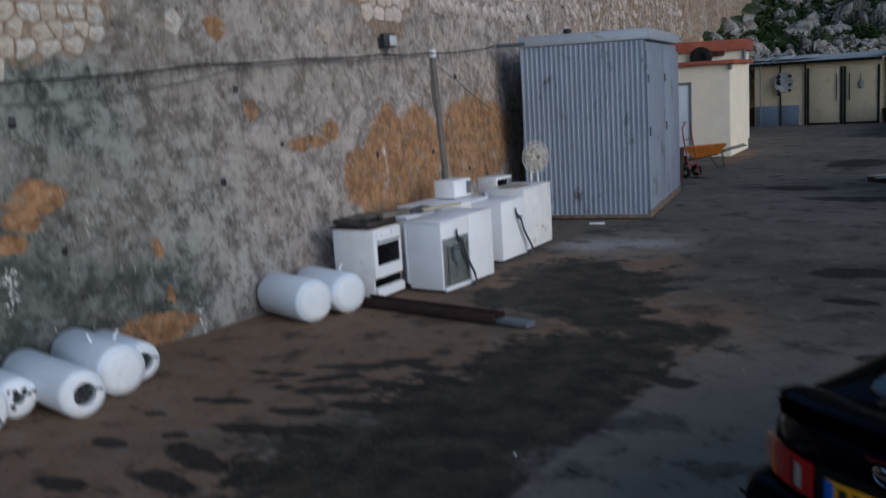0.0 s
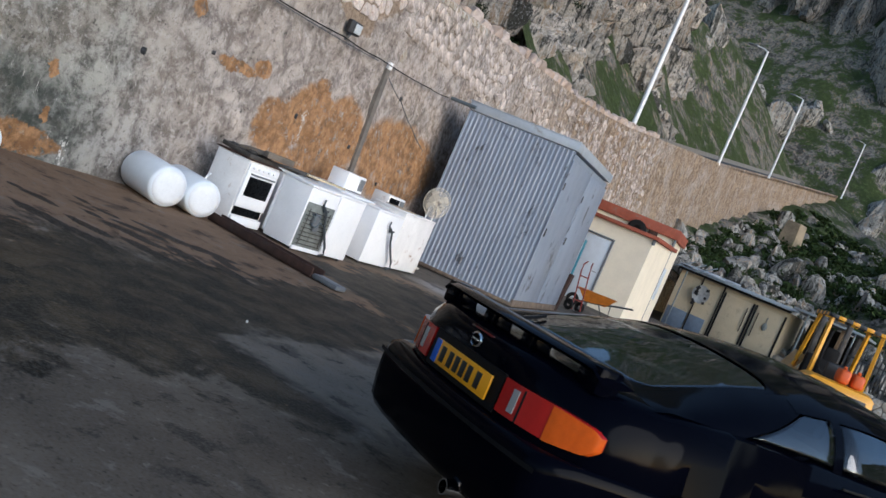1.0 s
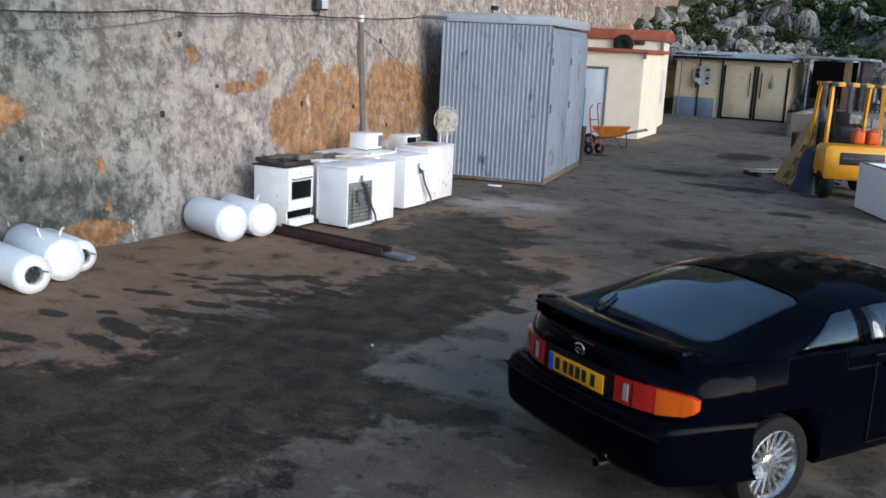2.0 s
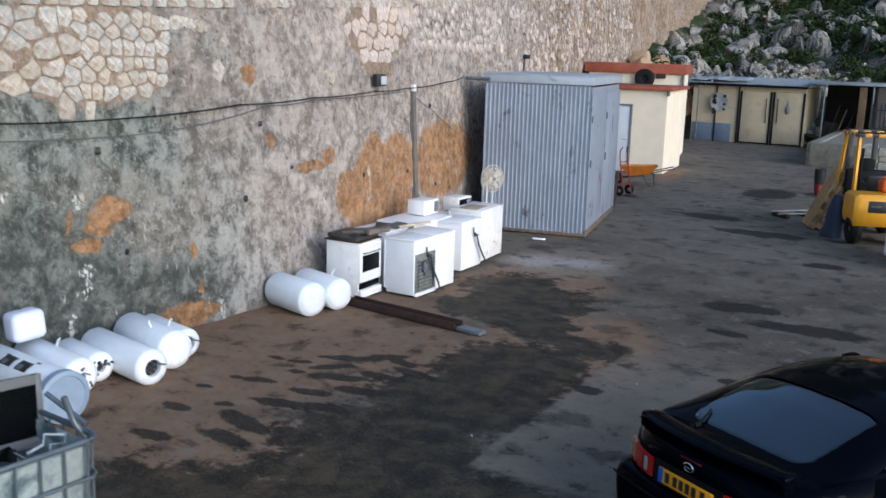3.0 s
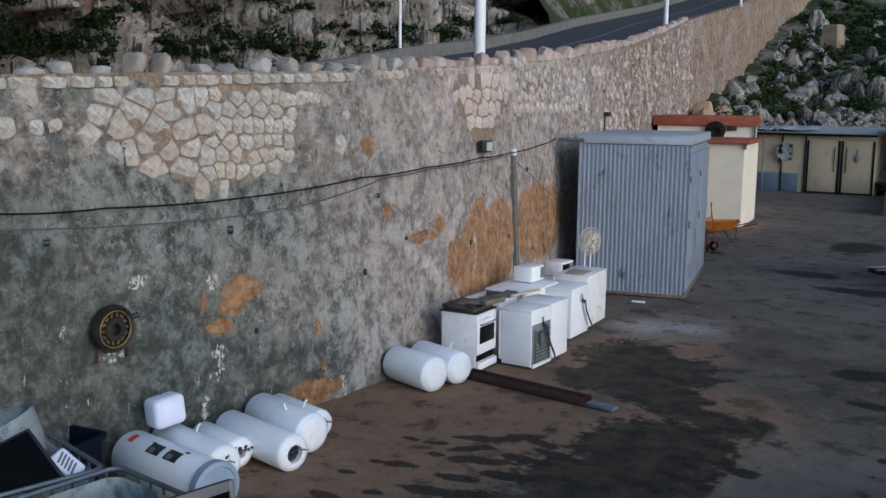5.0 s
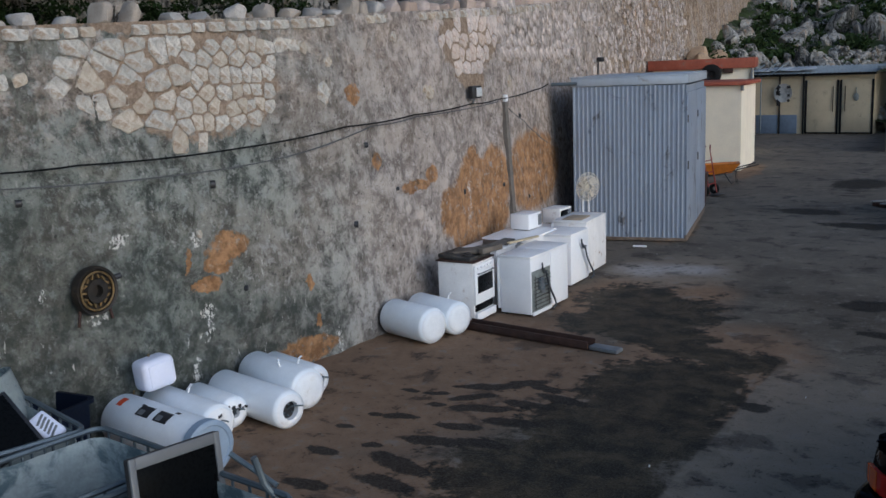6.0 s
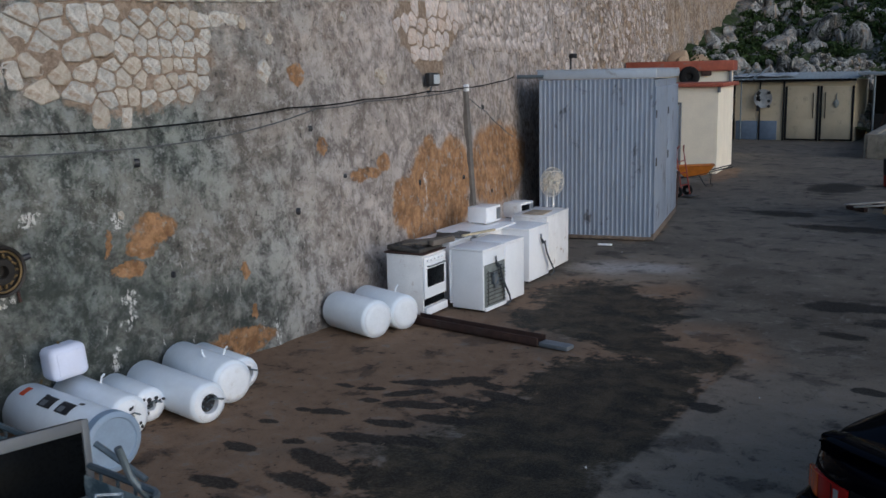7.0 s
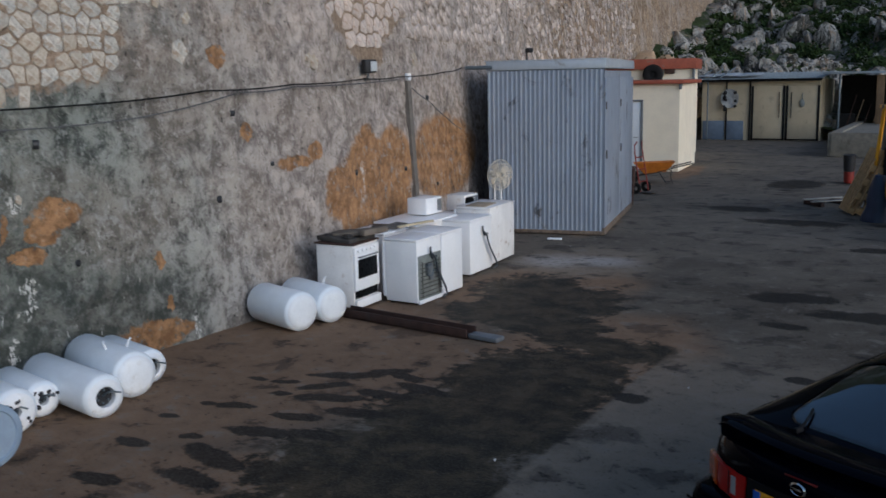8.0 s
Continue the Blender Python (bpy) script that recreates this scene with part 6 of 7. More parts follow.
def body_section(y):
    d = min(0.28, max(0.0, y + 0.08) * 0.6)
    hw, deck, belt = (sum(float(np.interp(y + k * d, ST, a)) for k in (-1, -0.5, 0, 0.5, 1)) / 5 for a in (HALF, DECK, BELT))
    zb = 0.25 if y > 0.25 else 0.36
    for ax in (AX_R, AX_F):
        d = abs(y - ax)
        if d < 0.36:
            zb = max(zb, 0.29 + math.sqrt(0.36 ** 2 - d * d))
    mid = min(belt - 0.03, max(zb + 0.02, 0.66))
    fl = 0.016 * max(0.0, 1 - min(abs(y - AX_R), abs(y - AX_F)) / 0.5)
    half = [(0, zb + 0.02), (hw * 0.75, zb + 0.02), (hw - 0.05 + fl, zb), (hw - 0.012 + fl, min(mid - 0.005, zb + 0.07)), (hw + fl, mid), (hw - 0.01, (mid + belt) / 2), (hw - 0.035, belt), (hw - 0.10, belt + 0.65 * (deck - belt)), (hw * 0.72, deck - 0.004), (hw * 0.4, deck + 0.008), (0, deck + 0.012)]
    pts = [(x, y, z) for x, z in half]
    return pts + [(-x, y, z) for x, z in reversed(half[1:-1])]


bm = B()
ys = sorted(set([round(a, 3) for a in np.arange(-0.1, 4.101, 0.05)] + [round(ax + k * 0.02, 3) for ax in (AX_R, AX_F) for k in range(-19, 20)] + ST))
vs = sheet(bm, [body_section(y) for y in ys], close=True)
bm.faces.new(vs[0])
bm.faces.new(vs[-1])
body = part("body", bm, PAINT, car, "black glossy bodywork", smooth=65)

GY = [0.26, 0.36, 0.6, 0.9, 1.15, 1.4, 1.7, 2.0, 2.3, 2.55, 2.8, 3.1, 3.35]
GZ = [0.945, 0.972, 1.052, 1.148, 1.215, 1.258, 1.28, 1.272, 1.235, 1.17, 1.085, 0.975, 0.89]
GW = [0.58, 0.60, 0.615, 0.61, 0.60, 0.585, 0.575, 0.57, 0.58, 0.59, 0.61, 0.63, 0.66]
GB = [0.74, 0.765, 0.79, 0.80, 0.805, 0.81, 0.815, 0.815, 0.815, 0.812, 0.808, 0.80, 0.79]


def roof_point(y, a, grow=0.0):
    """On the cabin: a = 0 at the waist on the right, 1 at the middle of the roof, 2 at the waist on the left."""
    s = 1 if a <= 1 else -1
    t = a if a <= 1 else 2 - a
    zr, rw, bw = (float(np.interp(y, GY, k)) for k in (GZ, GW, GB))
    zb = min(float(np.interp(y, (0.5, 0.9, 1.5, 2.2, 3.3), (0.955, 0.955, 0.93, 0.91, 0.88))), zr - 0.02)
    p = [(bw, zb), (bw - 0.05, zb + 0.62 * (zr - zb)), (rw + 0.06, zr + 0.005), (0, zr + 0.012)]
    q = [(1 - t) ** 3, 3 * t * (1 - t) ** 2, 3 * t * t * (1 - t), t ** 3]
    x, z = sum(w * c[0] for w, c in zip(q, p)), sum(w * c[1] for w, c in zip(q, p))
    k = math.hypot(x, z - 0.6) or 1
    return (s * (x + grow * x / k), y, z + grow * (z - 0.6) / k)


def cabin_patch(name, y_of, a0, a1, mat, grow, label="", n=10, na=14, parent=None):
    bm = B()
    sheet(bm, [[roof_point(y_of(a, k / n), a, grow) for a in np.linspace(a0, a1, na)] for k in range(n + 1)])
    ob = part(name, bm, mat, parent or car, label, smooth=60)
    if mat is CAR_GLASS:
        pane = ob.modifiers.new("pane", "SOLIDIFY")
        pane.thickness = 0.005
    return ob


# cabin shell: roof, pillars; the windows are open gaps filled with glass
def lerp(a, b):
    return lambda _, t: a + (b - a) * t


def quarter_edge(a):
    """The quarter window's sloping rear edge, and above it the end of the rear pillar."""
    return 0.78 + 1.0 * min(a, 2 - a, 0.46)


def screen_edge(a):
    return 2.35 + 0.80 * (1 - 2.0 * min(a, 2 - a))


cabin_patch("roof_panel", lerp(1.20, 2.37), 0.44, 1.56, PAINT, 0.0, n=16, na=20)
for s in (0, 1):
    def sd(a0, a1, s=s):
        return (a0, a1) if not s else (2 - a1, 2 - a0)
    cabin_patch("rear_pillar", lambda a, t: 0.27 + t * (quarter_edge(a) - 0.27), *sd(0.0, 0.62), PAINT, 0.0, n=14)
    cabin_patch("roof_rail", lerp(1.17, 2.60), *sd(0.42, 0.54), PAINT, 0.002, n=16)
    cabin_patch("door_pillar", lambda a, t: 1.40 + 0.02 * min(a, 2 - a) + 0.07 * t, *sd(0.0, 0.45), PAINT, 0.003)
    cabin_patch("windscreen_pillar", lambda a, t: screen_edge(a) + 0.09 * t, *sd(0.0, 0.5), PAINT, 0.002)
    cabin_patch("quarter_window", lambda a, t: quarter_edge(a) + 0.02 + t * (1.38 - quarter_edge(a)), *sd(0.05, 0.43), CAR_GLASS, -0.003, "tinted quarter window")
    cabin_patch("door_window", lambda a, t: 1.47 + t * (screen_edge(a) - 1.47), *sd(0.05, 0.43), CAR_GLASS, -0.003, "tinted door window")
    bm = B()
    sg = -1 if s else 1
    box(bm, (0.10, 0.18, 0.12), (sg * 0.93, 2.78, 0.97), 0.03)
    rod(bm, (sg * 0.80, 2.78, 0.9), (sg * 0.92, 2.78, 0.94), 0.025)
    part("wing_mirror", bm, PAINT, car)
    bm = B()
    box(bm, (0.012, 1.35, 0.012), (sg * 0.862, 2.12, 0.89), 0.004)
    part("waist_trim", bm, TRIM, car)
    bm = B()
    for yy in (1.46, 2.86):
        box(bm, (0.006, 0.008, 0.5), (sg * 0.870, yy, 0.60))
    box(bm, (0.006, 1.40, 0.008), (sg * 0.868, 2.16, 0.33))
    part("door_gap", bm, TRIM, car)
    bm = B()
    box(bm, (0.03, 0.16, 0.035), (sg * 0.872, 1.64, 0.82), 0.012)
    part("door_handle", bm, TRIM, car)
def glass_foot(a):
    u = abs(1 - a)
    return 0.35 + 0.06 * u ** 2 + 8.0 * max(0.0, u - 0.28) ** 2


def glass_head(a):
    u = abs(1 - a)
    return 1.15 - 0.25 * max(0.0, u - 0.2) ** 2 - 5.0 * max(0.0, u - 0.3) ** 2


cabin_patch("rear_window", lambda a, t: glass_foot(a) + t * (glass_head(a) - glass_foot(a)), 0.60, 1.40, CAR_GLASS, -0.002, "sloping tinted rear window", n=16, na=20)
cabin_patch("rear_window_seal", lambda a, t: 0.27 + t * (glass_foot(a) + 0.012 - 0.27), 0.58, 1.42, PAINT, 0.001, n=6, na=22)
cabin_patch("window_surround", lambda a, t: glass_head(a) - 0.015 + t * (1.235 - glass_head(a)), 0.58, 1.42, PAINT, 0.001, n=6, na=22)
cabin_patch("windscreen", lerp(2.35, 3.30), 0.44, 1.56, CAR_GLASS, -0.002, "windscreen", n=12)
bm = B()
tube(bm, [(-0.36, 0.30, 0.985), (-0.37, 0.36, 1.0), (-0.40, 0.44, 1.02), (-0.43, 0.50, 1.035)], 0.009, 6)
box(bm, (0.03, 0.06, 0.03), (-0.36, 0.30, 0.975), 0.008)
part("rear_wiper", bm, TRIM, car)
bm = B()
box(bm, (1.25, 0.6, 0.04), (0, 0.95, 0.90), 0.015)
box(bm, (1.2, 1.7, 0.05), (0, 2.1, 0.45), 0.02)
part("cabin_floor", bm, CABIN, car, "dark parcel shelf and floor")
for sx in (-0.36, 0.36):
    bm = B()
    box(bm, (0.46, 0.16, 0.62), (sx, 1.75, 0.75), 0.05, (-14, 0, 0))
    box(bm, (0.26, 0.1, 0.18), (sx, 1.66, 1.10), 0.04, (-10, 0, 0))
    part("seat", bm, CABIN, car)
bm = B()
box(bm, (1.3, 0.3, 0.2), (0, 2.75, 0.82), 0.06)
part("dashboard", bm, CABIN, car)


def tail_y(x, z=0.7):
    """The rear face's place, rounded at its corners."""
    return float(np.interp(abs(x), [0, 0.34, 0.44, 0.55, 0.63, 0.69, 0.76, 0.80, 0.82], [-0.137, -0.13, -0.115, -0.08, -0.04, 0.0, 0.06, 0.12, 0.16]))


def taper(x):
    """The lamps narrow towards the car's flanks."""
    k = abs(x)
    return 0.03 * max(0.0, (k - 0.6) / 0.18) ** 1.5 + 0.035 * max(0.0, (k - 0.735) / 0.04) ** 2


def tail_piece(name, x0, x1, z0, z1, mat, out, parent, label="", n=21):
    bm = B()
    rows = []
    for x in np.linspace(x0, x1, n):
        rows.append([(x + (0.004 if x > 0 else -0.004) * out * 100 * (abs(x) > 0.72), tail_y(x) - out, z) for z in np.linspace(z0 + taper(x), z1 - 0.6 * taper(x), 4)])
    top = sheet(bm, rows)
    r = bmesh.ops.extrude_face_region(bm, geom=bm.faces[:])
    for g in r["geom"]:
        if isinstance(g, bmesh.types.BMVert):
            g.co.y += 0.03
    return part(name, bm, mat, parent, label)


for s in (-1, 1):
    cl = tail_piece("tail_lamp", s * 0.335, s * 0.772, 0.66, 0.808, RED_LENS, 0.010, car, "red and amber tail lamp cluster")
    tail_piece("turn_signal", s * 0.60, s * 0.772, 0.658, 0.805, AMBER_LENS, 0.014, cl, "amber turn signal")
    tail_piece("reversing_lamp", s * 0.405, s * 0.44, 0.685, 0.785, CLEAR_LENS, 0.014, cl, "pale reversing lamp")
    tail_piece("lamp_gap", s * 0.46, s * 0.468, 0.66, 0.80, TRIM, 0.013, cl)
tail_piece("plate_recess", -0.32, 0.32, 0.64, 0.815, TRIM, 0.006, car)
bm = B()
box(bm, (0.51, 0.012, 0.112), (0, -0.150, 0.722), 0.004)
plate = part("number_plate", bm, PLATE, car, "yellow number plate with a blue band")
bm = B()
box(bm, (0.045, 0.004, 0.108), (-0.236, -0.157, 0.722), 0.001)
part("blue_band", bm, PLATE_BLUE, plate)
for k, bx in enumerate((-0.17, -0.095, -0.035, 0.025, 0.085, 0.165)):
    bm = B()
    box(bm, (0.042, 0.003, 0.074), (bx, -0.1565, 0.722), 0.001)
    part("plate_bar", bm, INK, plate)
bm = B()
lathe(bm, [(0.034, 0), (0.042, 0.006), (0.034, 0.012)], 20, pose(0, -0.128, 0.866, 90, 0, 0) @ Matrix.Diagonal((1.2, 0.85, 1, 1)))
box(bm, (0.05, 0.006, 0.012), (0, -0.138, 0.866), 0.002)
part("badge", bm, CHROME, car, "oval chrome badge")
bm = B()
box(bm, (0.20, 0.012, 0.026), (0.0, -0.112, 0.905), 0.004)
part("brake_lamp", bm, surf("dark_red_lens", (0.10, 0.008, 0.008), 0.2, var=0.1, bump=0), car, "dark red high brake lamp")
# bumper
bm = B()
rows = []
for x in np.linspace(-0.872, 0.872, 41):
    k = abs(x) / 0.872
    y0 = -0.205 + 0.09 * k ** 2.5 + 0.55 * (max(0, k - 0.80) / 0.20) ** 1.8
    prof = [(0.16, 0.26), (0.07, 0.275), (0.025, 0.33), (0.008, 0.43), (0.0, 0.53), (0.004, 0.585), (0.025, 0.62), (0.075, 0.636), (0.16, 0.64)]
    rows.append([(x, y0 + d, z) for d, z in prof])
sheet(bm, rows)
part("bumper", bm, PAINT, car, "deep black rear bumper", smooth=50)
bm = B()
sheet(bm, [[(x, -0.211 + 0.09 * (abs(x) / 0.872) ** 2.5, z) for z in (0.555, 0.575)] for x in np.linspace(-0.74, 0.74, 25)])
part("bumper_groove", bm, TRIM, car)
# spoiler: arched wing on two feet
bm = B()
rows = []
for x in np.linspace(-0.68, 0.68, 35):
    k = abs(x) / 0.68
    z = 1.0 + 0.012 * (1 - k ** 2) - 0.03 * (max(0, k - 0.9) / 0.1) ** 2
    y = -0.07 + 0.10 * k ** 2
    c = 0.19
    rows.append([(x, y - 0.012, z), (x, y + 0.02, z + 0.018), (x, y + c * 0.6, z + 0.020), (x, y + c, z + 0.004), (x, y + c * 0.6, z - 0.014), (x, y + 0.015, z - 0.016)])
vs = sheet(bm, rows, close=True)
bm.faces.new(vs[0])
bm.faces.new(vs[-1])
wing = part("spoiler", bm, PAINT, car, "arched black rear spoiler", smooth=50)
for x in (-0.60, -0.17, 0.17, 0.60):
    bm = B()
    wide = 0.15 if abs(x) > 0.5 else 0.09
    box(bm, (wide, 0.13, 0.12), (x, 0.04 + 0.08 * abs(x), 0.965), 0.02)
    part("spoiler_foot", bm, PAINT, wing)
bm = B()
lathe(bm, [(0.036, -0.12), (0.036, 0.06), (0.030, 0.06), (0.030, -0.1), (0, -0.1)], 18, pose(0.29, -0.13, 0.27, 90, 0, 0))
part("exhaust_tip", bm, CHROME, car, "chrome exhaust tip")
bm = B()
box(bm, (0.9, 0.25, 0.1), (0, 0.05, 0.32), 0.03)
rod(bm, (0.29, -0.05, 0.27), (0.29, 0.5, 0.30), 0.04)
part("underside", bm, TRIM, car)


def wheel(x, y):
    s = 1 if x > 0 else -1
    hub = new("wheel")
    hub.parent = car
    hub.empty_display_size = 0.1
    m = pose(x, y, WR, 0, 90 * s, 0)
    bm = B()
    lathe(bm, [(0.205, -0.09), (0.26, -0.1), (0.29, -0.085), (0.30, -0.05), (0.30, 0.05), (0.29, 0.085), (0.26, 0.1), (0.205, 0.09)], 36, m)
    part("tyre", bm, RUBBER, hub)
    bm = B()
    lathe(bm, [(0.208, 0.095), (0.216, 0.088), (0.205, 0.075), (0.185, 0.02), (0.18, -0.09)], 36, m)
    lathe(bm, [(0.0, 0.058), (0.05, 0.058), (0.06, 0.05), (0.062, 0.0)], 20, m)
    part("rim", bm, ALLOY, hub, "polished alloy rim")
    bm = B()
    for k in range(18):
        for d in (-0.16, 0.16):
            a = k * math.tau / 18
            p = Vector((0.055 * math.cos(a), 0.055 * math.sin(a), 0.05))
            q = Vector((0.195 * math.cos(a + d), 0.195 * math.sin(a + d), 0.058))
            rod(bm, m @ p, m @ q, 0.0075, 0.006, 5)
    part("spokes", bm, ALLOY, hub, "fine crossed mesh spokes")
    bm = B()
    lathe(bm, [(0, -0.02), (0.18, -0.02), (0.18, -0.03), (0, -0.03)], 24, m)
    part("brake_disc", bm, DARK_METAL, hub)


for x in (-0.745, 0.745):
    wheel(x, AX_R)
    wheel(x, AX_F)
bm = B()
for ax in (AX_R, AX_F):
    box(bm, (1.2, 0.62, 0.5), (0, ax, 0.42), 0.02)
part("wheel_well", bm, TRIM, car)
bm = B()
box(bm, (1.3, 0.05, 0.09), (0, 4.12, 0.60), 0.02)
part("nose_trim", bm, TRIM, car)
for sx in (-0.52, 0.52):
    bm = B()
    lathe(bm, [(0, 0.03), (0.06, 0.025), (0.08, 0), (0, 0)], 16, pose(sx, 4.02, 0.62, -75, 0, 0))
    part("head_lamp", bm, CLEAR_LENS, car, "round head lamp")


# ---- caged tanks full of scrap ----
def round_rect(w, d, r, z, n=5):
    pts = []
    for cx, cy, a0 in ((w / 2 - r, d / 2 - r, 0), (-w / 2 + r, d / 2 - r, 90), (-w / 2 + r, -d / 2 + r, 180), (w / 2 - r, -d / 2 + r, 270)):
        for k in range(n + 1):
            a = radians(a0 + 90 * k / n)
            pts.append((cx + r * math.cos(a), cy + r * math.sin(a), z))
    return pts


def tank(m, label, fill=0.62, w=1.0, d=1.2, h=1.06):
    t = thing("caged_tank", label, "tank", m, "cut-open caged tanks")
    bm = B()
    for y in (-d / 2 + 0.07, 0, d / 2 - 0.07):
        box(bm, (w, 0.1, 0.1), (0, y, 0.05), 0.008)
    box(bm, (w, d, 0.03), (0, 0, 0.115), 0.006)
    part("base_pallet", bm, GALV, t)
    bm = B()
    rr = [round_rect(w - 0.07, d - 0.07, 0.13, 0.135), round_rect(w - 0.05, d - 0.05, 0.14, 0.3), round_rect(w - 0.06, d - 0.06, 0.14, 0.62), round_rect(w - 0.05, d - 0.05, 0.14, h - 0.05),
          round_rect(w - 0.075, d - 0.075, 0.13, h - 0.04), round_rect(w - 0.10, d - 0.10, 0.12, h - 0.1), round_rect(w - 0.10, d - 0.10, 0.12, fill)]
    vs = sheet(bm, rr, close=True)
    bm.faces.new(vs[-1])
    bm.faces.new(vs[0])
    part("tank_shell", bm, TANK_PLASTIC, t, "weathered translucent white plastic shell with its top cut away")
    for z in (0.16, 0.36, 0.58, 0.80, h):
        bm = B()
        loop = round_rect(w, d, 0.1, z)
        tube(bm, loop + loop[:2], 0.014 if z < h else 0.02, 6)
        part("cage_ring", bm, GALV, t)
    for k in range(6):
        for s in (-1, 1):
            bm = B()
            x = -w / 2 + 0.1 + (w - 0.2) * k / 5
            rod(bm, (x, s * d / 2, 0.1), (x, s * d / 2, h), 0.011, seg=6)
            part("cage_bar", bm, GALV, t)
    for k in range(7):
        for s in (-1, 1):
            bm = B()
            y = -d / 2 + 0.1 + (d - 0.2) * k / 6
            rod(bm, (s * w / 2, y, 0.1), (s * w / 2, y, h), 0.011, seg=6)
            part("cage_bar", bm, GALV, t)
    return t


tank(turned(-4.25, 0.97, -5), "caged plastic tank with its top cut off, full of scrap")
tank(turned(-5.36, 1.12, -6), "caged plastic tank cut open and half empty", 0.5)
tank(turned(-6.52, 1.28, -13), "caged plastic tank cut open and loaded with dead screens", 0.72, 1.12, 1.1)

tv = thing("television", "dead silver-framed flat television propped up in the cut tank", "television", pose(-4.42, 1.26, 1.08, -5, -9, 0))
bm = B()
box(bm, (0.045, 0.70, 0.50), (0, 0, 0.02), 0.012)
part("case", bm, BLACK, tv)
bm = B()
for sy in (-0.328, 0.328):
    box(bm, (0.02, 0.045, 0.50), (0.028, sy, 0.02), 0.006)
box(bm, (0.02, 0.61, 0.07), (0.028, 0, 0.235), 0.006)
box(bm, (0.02, 0.61, 0.07), (0.028, 0, -0.195), 0.006)
part("bezel", bm, SILVER, tv, "silver bezel")
bm = B()
box(bm, (0.006, 0.61, 0.36), (0.024, 0, 0.02), 0.002)
part("screen", bm, SCREEN, tv, "dead black screen")
bm = B()
box(bm, (0.08, 0.14, 0.32), (0.0, 0.05, -0.36), 0.01)
part("stand", bm, BLACK, tv)

LEANING = Matrix(((-0.782, -0.154, 0.604, 0), (-0.040, -0.954, -0.297, 0), (0.622, -0.257, 0.740, 0), (0, 0, 0, 1)))
mon = thing("flat_screen", "large black flat screen leaning in the cut tank", "screen", Matrix.Translation((-6.21, 1.03, 1.10)) @ LEANING)
bm = B()
box(bm, (0.50, 0.80, 0.045), (0, 0, 0), 0.012)
part("case", bm, BLACK, mon)
bm = B()
box(bm, (0.45, 0.74, 0.006), (0, 0, 0.024), 0.002)
part("screen", bm, SCREEN, mon)
mon2 = thing("flat_screen", "second dark screen wedged underneath", "screen", pose(-6.52, 0.95, 0.86, 6, -14, 10))
bm = B()
box(bm, (0.5, 0.6, 0.05), (0, 0, 0), 0.012)
part("case", bm, BLACK, mon2)
router = thing("router", "small white plastic router with a patterned grille, leaning on the screens", "router", Matrix.Translation((-6.13, 1.56, 1.07)) @ LEANING @ pose(0, 0, 0, 0, 0, 12))
bm = B()
box(bm, (0.25, 0.16, 0.06), (0, 0, 0), 0.025, seg=3)
part("case", bm, WHITE_PLASTIC, router)
for k in range(5):
    bm = B()
    box(bm, (0.018, 0.10, 0.006), (-0.07 + 0.034 * k, 0, 0.031), 0.002, (0, 0, 25))
    part("grille_bar", bm, GREY, router, "grey grille bar")
bm = B()
lathe(bm, [(0.0, -0.12), (0.30, -0.12), (0.36, 0.0), (0.37, 0.36), (0.35, 0.36), (0.34, 0.0), (0.28, -0.08), (0, -0.08)], 28)
solid("tub", bm, TANK_PLASTIC, "big round white plastic tub tipped among the scrap", "tub", pose(-7.10, 1.68, 0.84, 14, -16, 0))
bm = B()
box(bm, (0.34, 0.42, 0.1), (0, 0, 0.05), 0.012)
solid("set_top_case", bm, GREY, "dark grey metal case lying in the tank", "metal case", pose(-5.15, 1.05, 0.505, 0, 0, 14))
bm = B()
g = random.Random(3)
for k in range(26):
    p = Vector((g.uniform(-0.3, 0.3), g.uniform(-0.4, 0.4), g.uniform(0.0, 0.2)))
    pts = [p]
    for s in range(7):
        p = p + Vector((g.uniform(-0.14, 0.14), g.uniform(-0.14, 0.14), g.uniform(-0.08, 0.08)))
        p = Vector((max(-0.4, min(0.4, p.x)), max(-0.48, min(0.48, p.y)), max(0.0, min(0.36, p.z))))
        pts.append(p)
    tube(bm, pts, g.choice((0.006, 0.009, 0.012)), 5)
solid("cable_heap", bm, surf("pale_wire", (0.42, 0.46, 0.48), 0.5, var=0.5, scale=20, bump=0), "tangle of pale and grey cables in the tank", "cables", pose(-4.2, 0.95, 0.72))
for k in range(9):
    bm = B()
    box(bm, (g.uniform(0.12, 0.3), g.uniform(0.12, 0.3), g.uniform(0.06, 0.14)), (0, 0, 0), 0.012)
    solid("scrap_case", bm, (BLACK, GREY, SCREEN)[k % 3], "dark discarded electronics case", "electronics", pose(-4.25 + g.uniform(-0.3, 0.3), 0.95 + g.uniform(-0.42, 0.42), 0.71 + 0.03 * k, g.uniform(-25, 25), g.uniform(-25, 25), g.uniform(0, 180)), "dead electronics in the tank")
bm = B()
tube(bm, [(-3.95, 1.45, 1.30), (-3.93, 1.5, 1.12), (-3.86, 1.56, 0.98)], 0.022, 8)
solid("bent_pipe", bm, GALV, "bent pale pipe hooked over the tank's rim", "pipe")
bm = B()
tube(bm, [(-4.2, 1.5, 1.26), (-4.05, 1.55, 1.16), (-3.9, 1.58, 1.08)], 0.018, 8)
solid("bent_pipe", bm, GALV, "bent pale pipe hooked over the tank's rim", "pipe")
bm = B()
box(bm, (0.22, 0.1, 0.012), (0, 0, 0), 0.003)
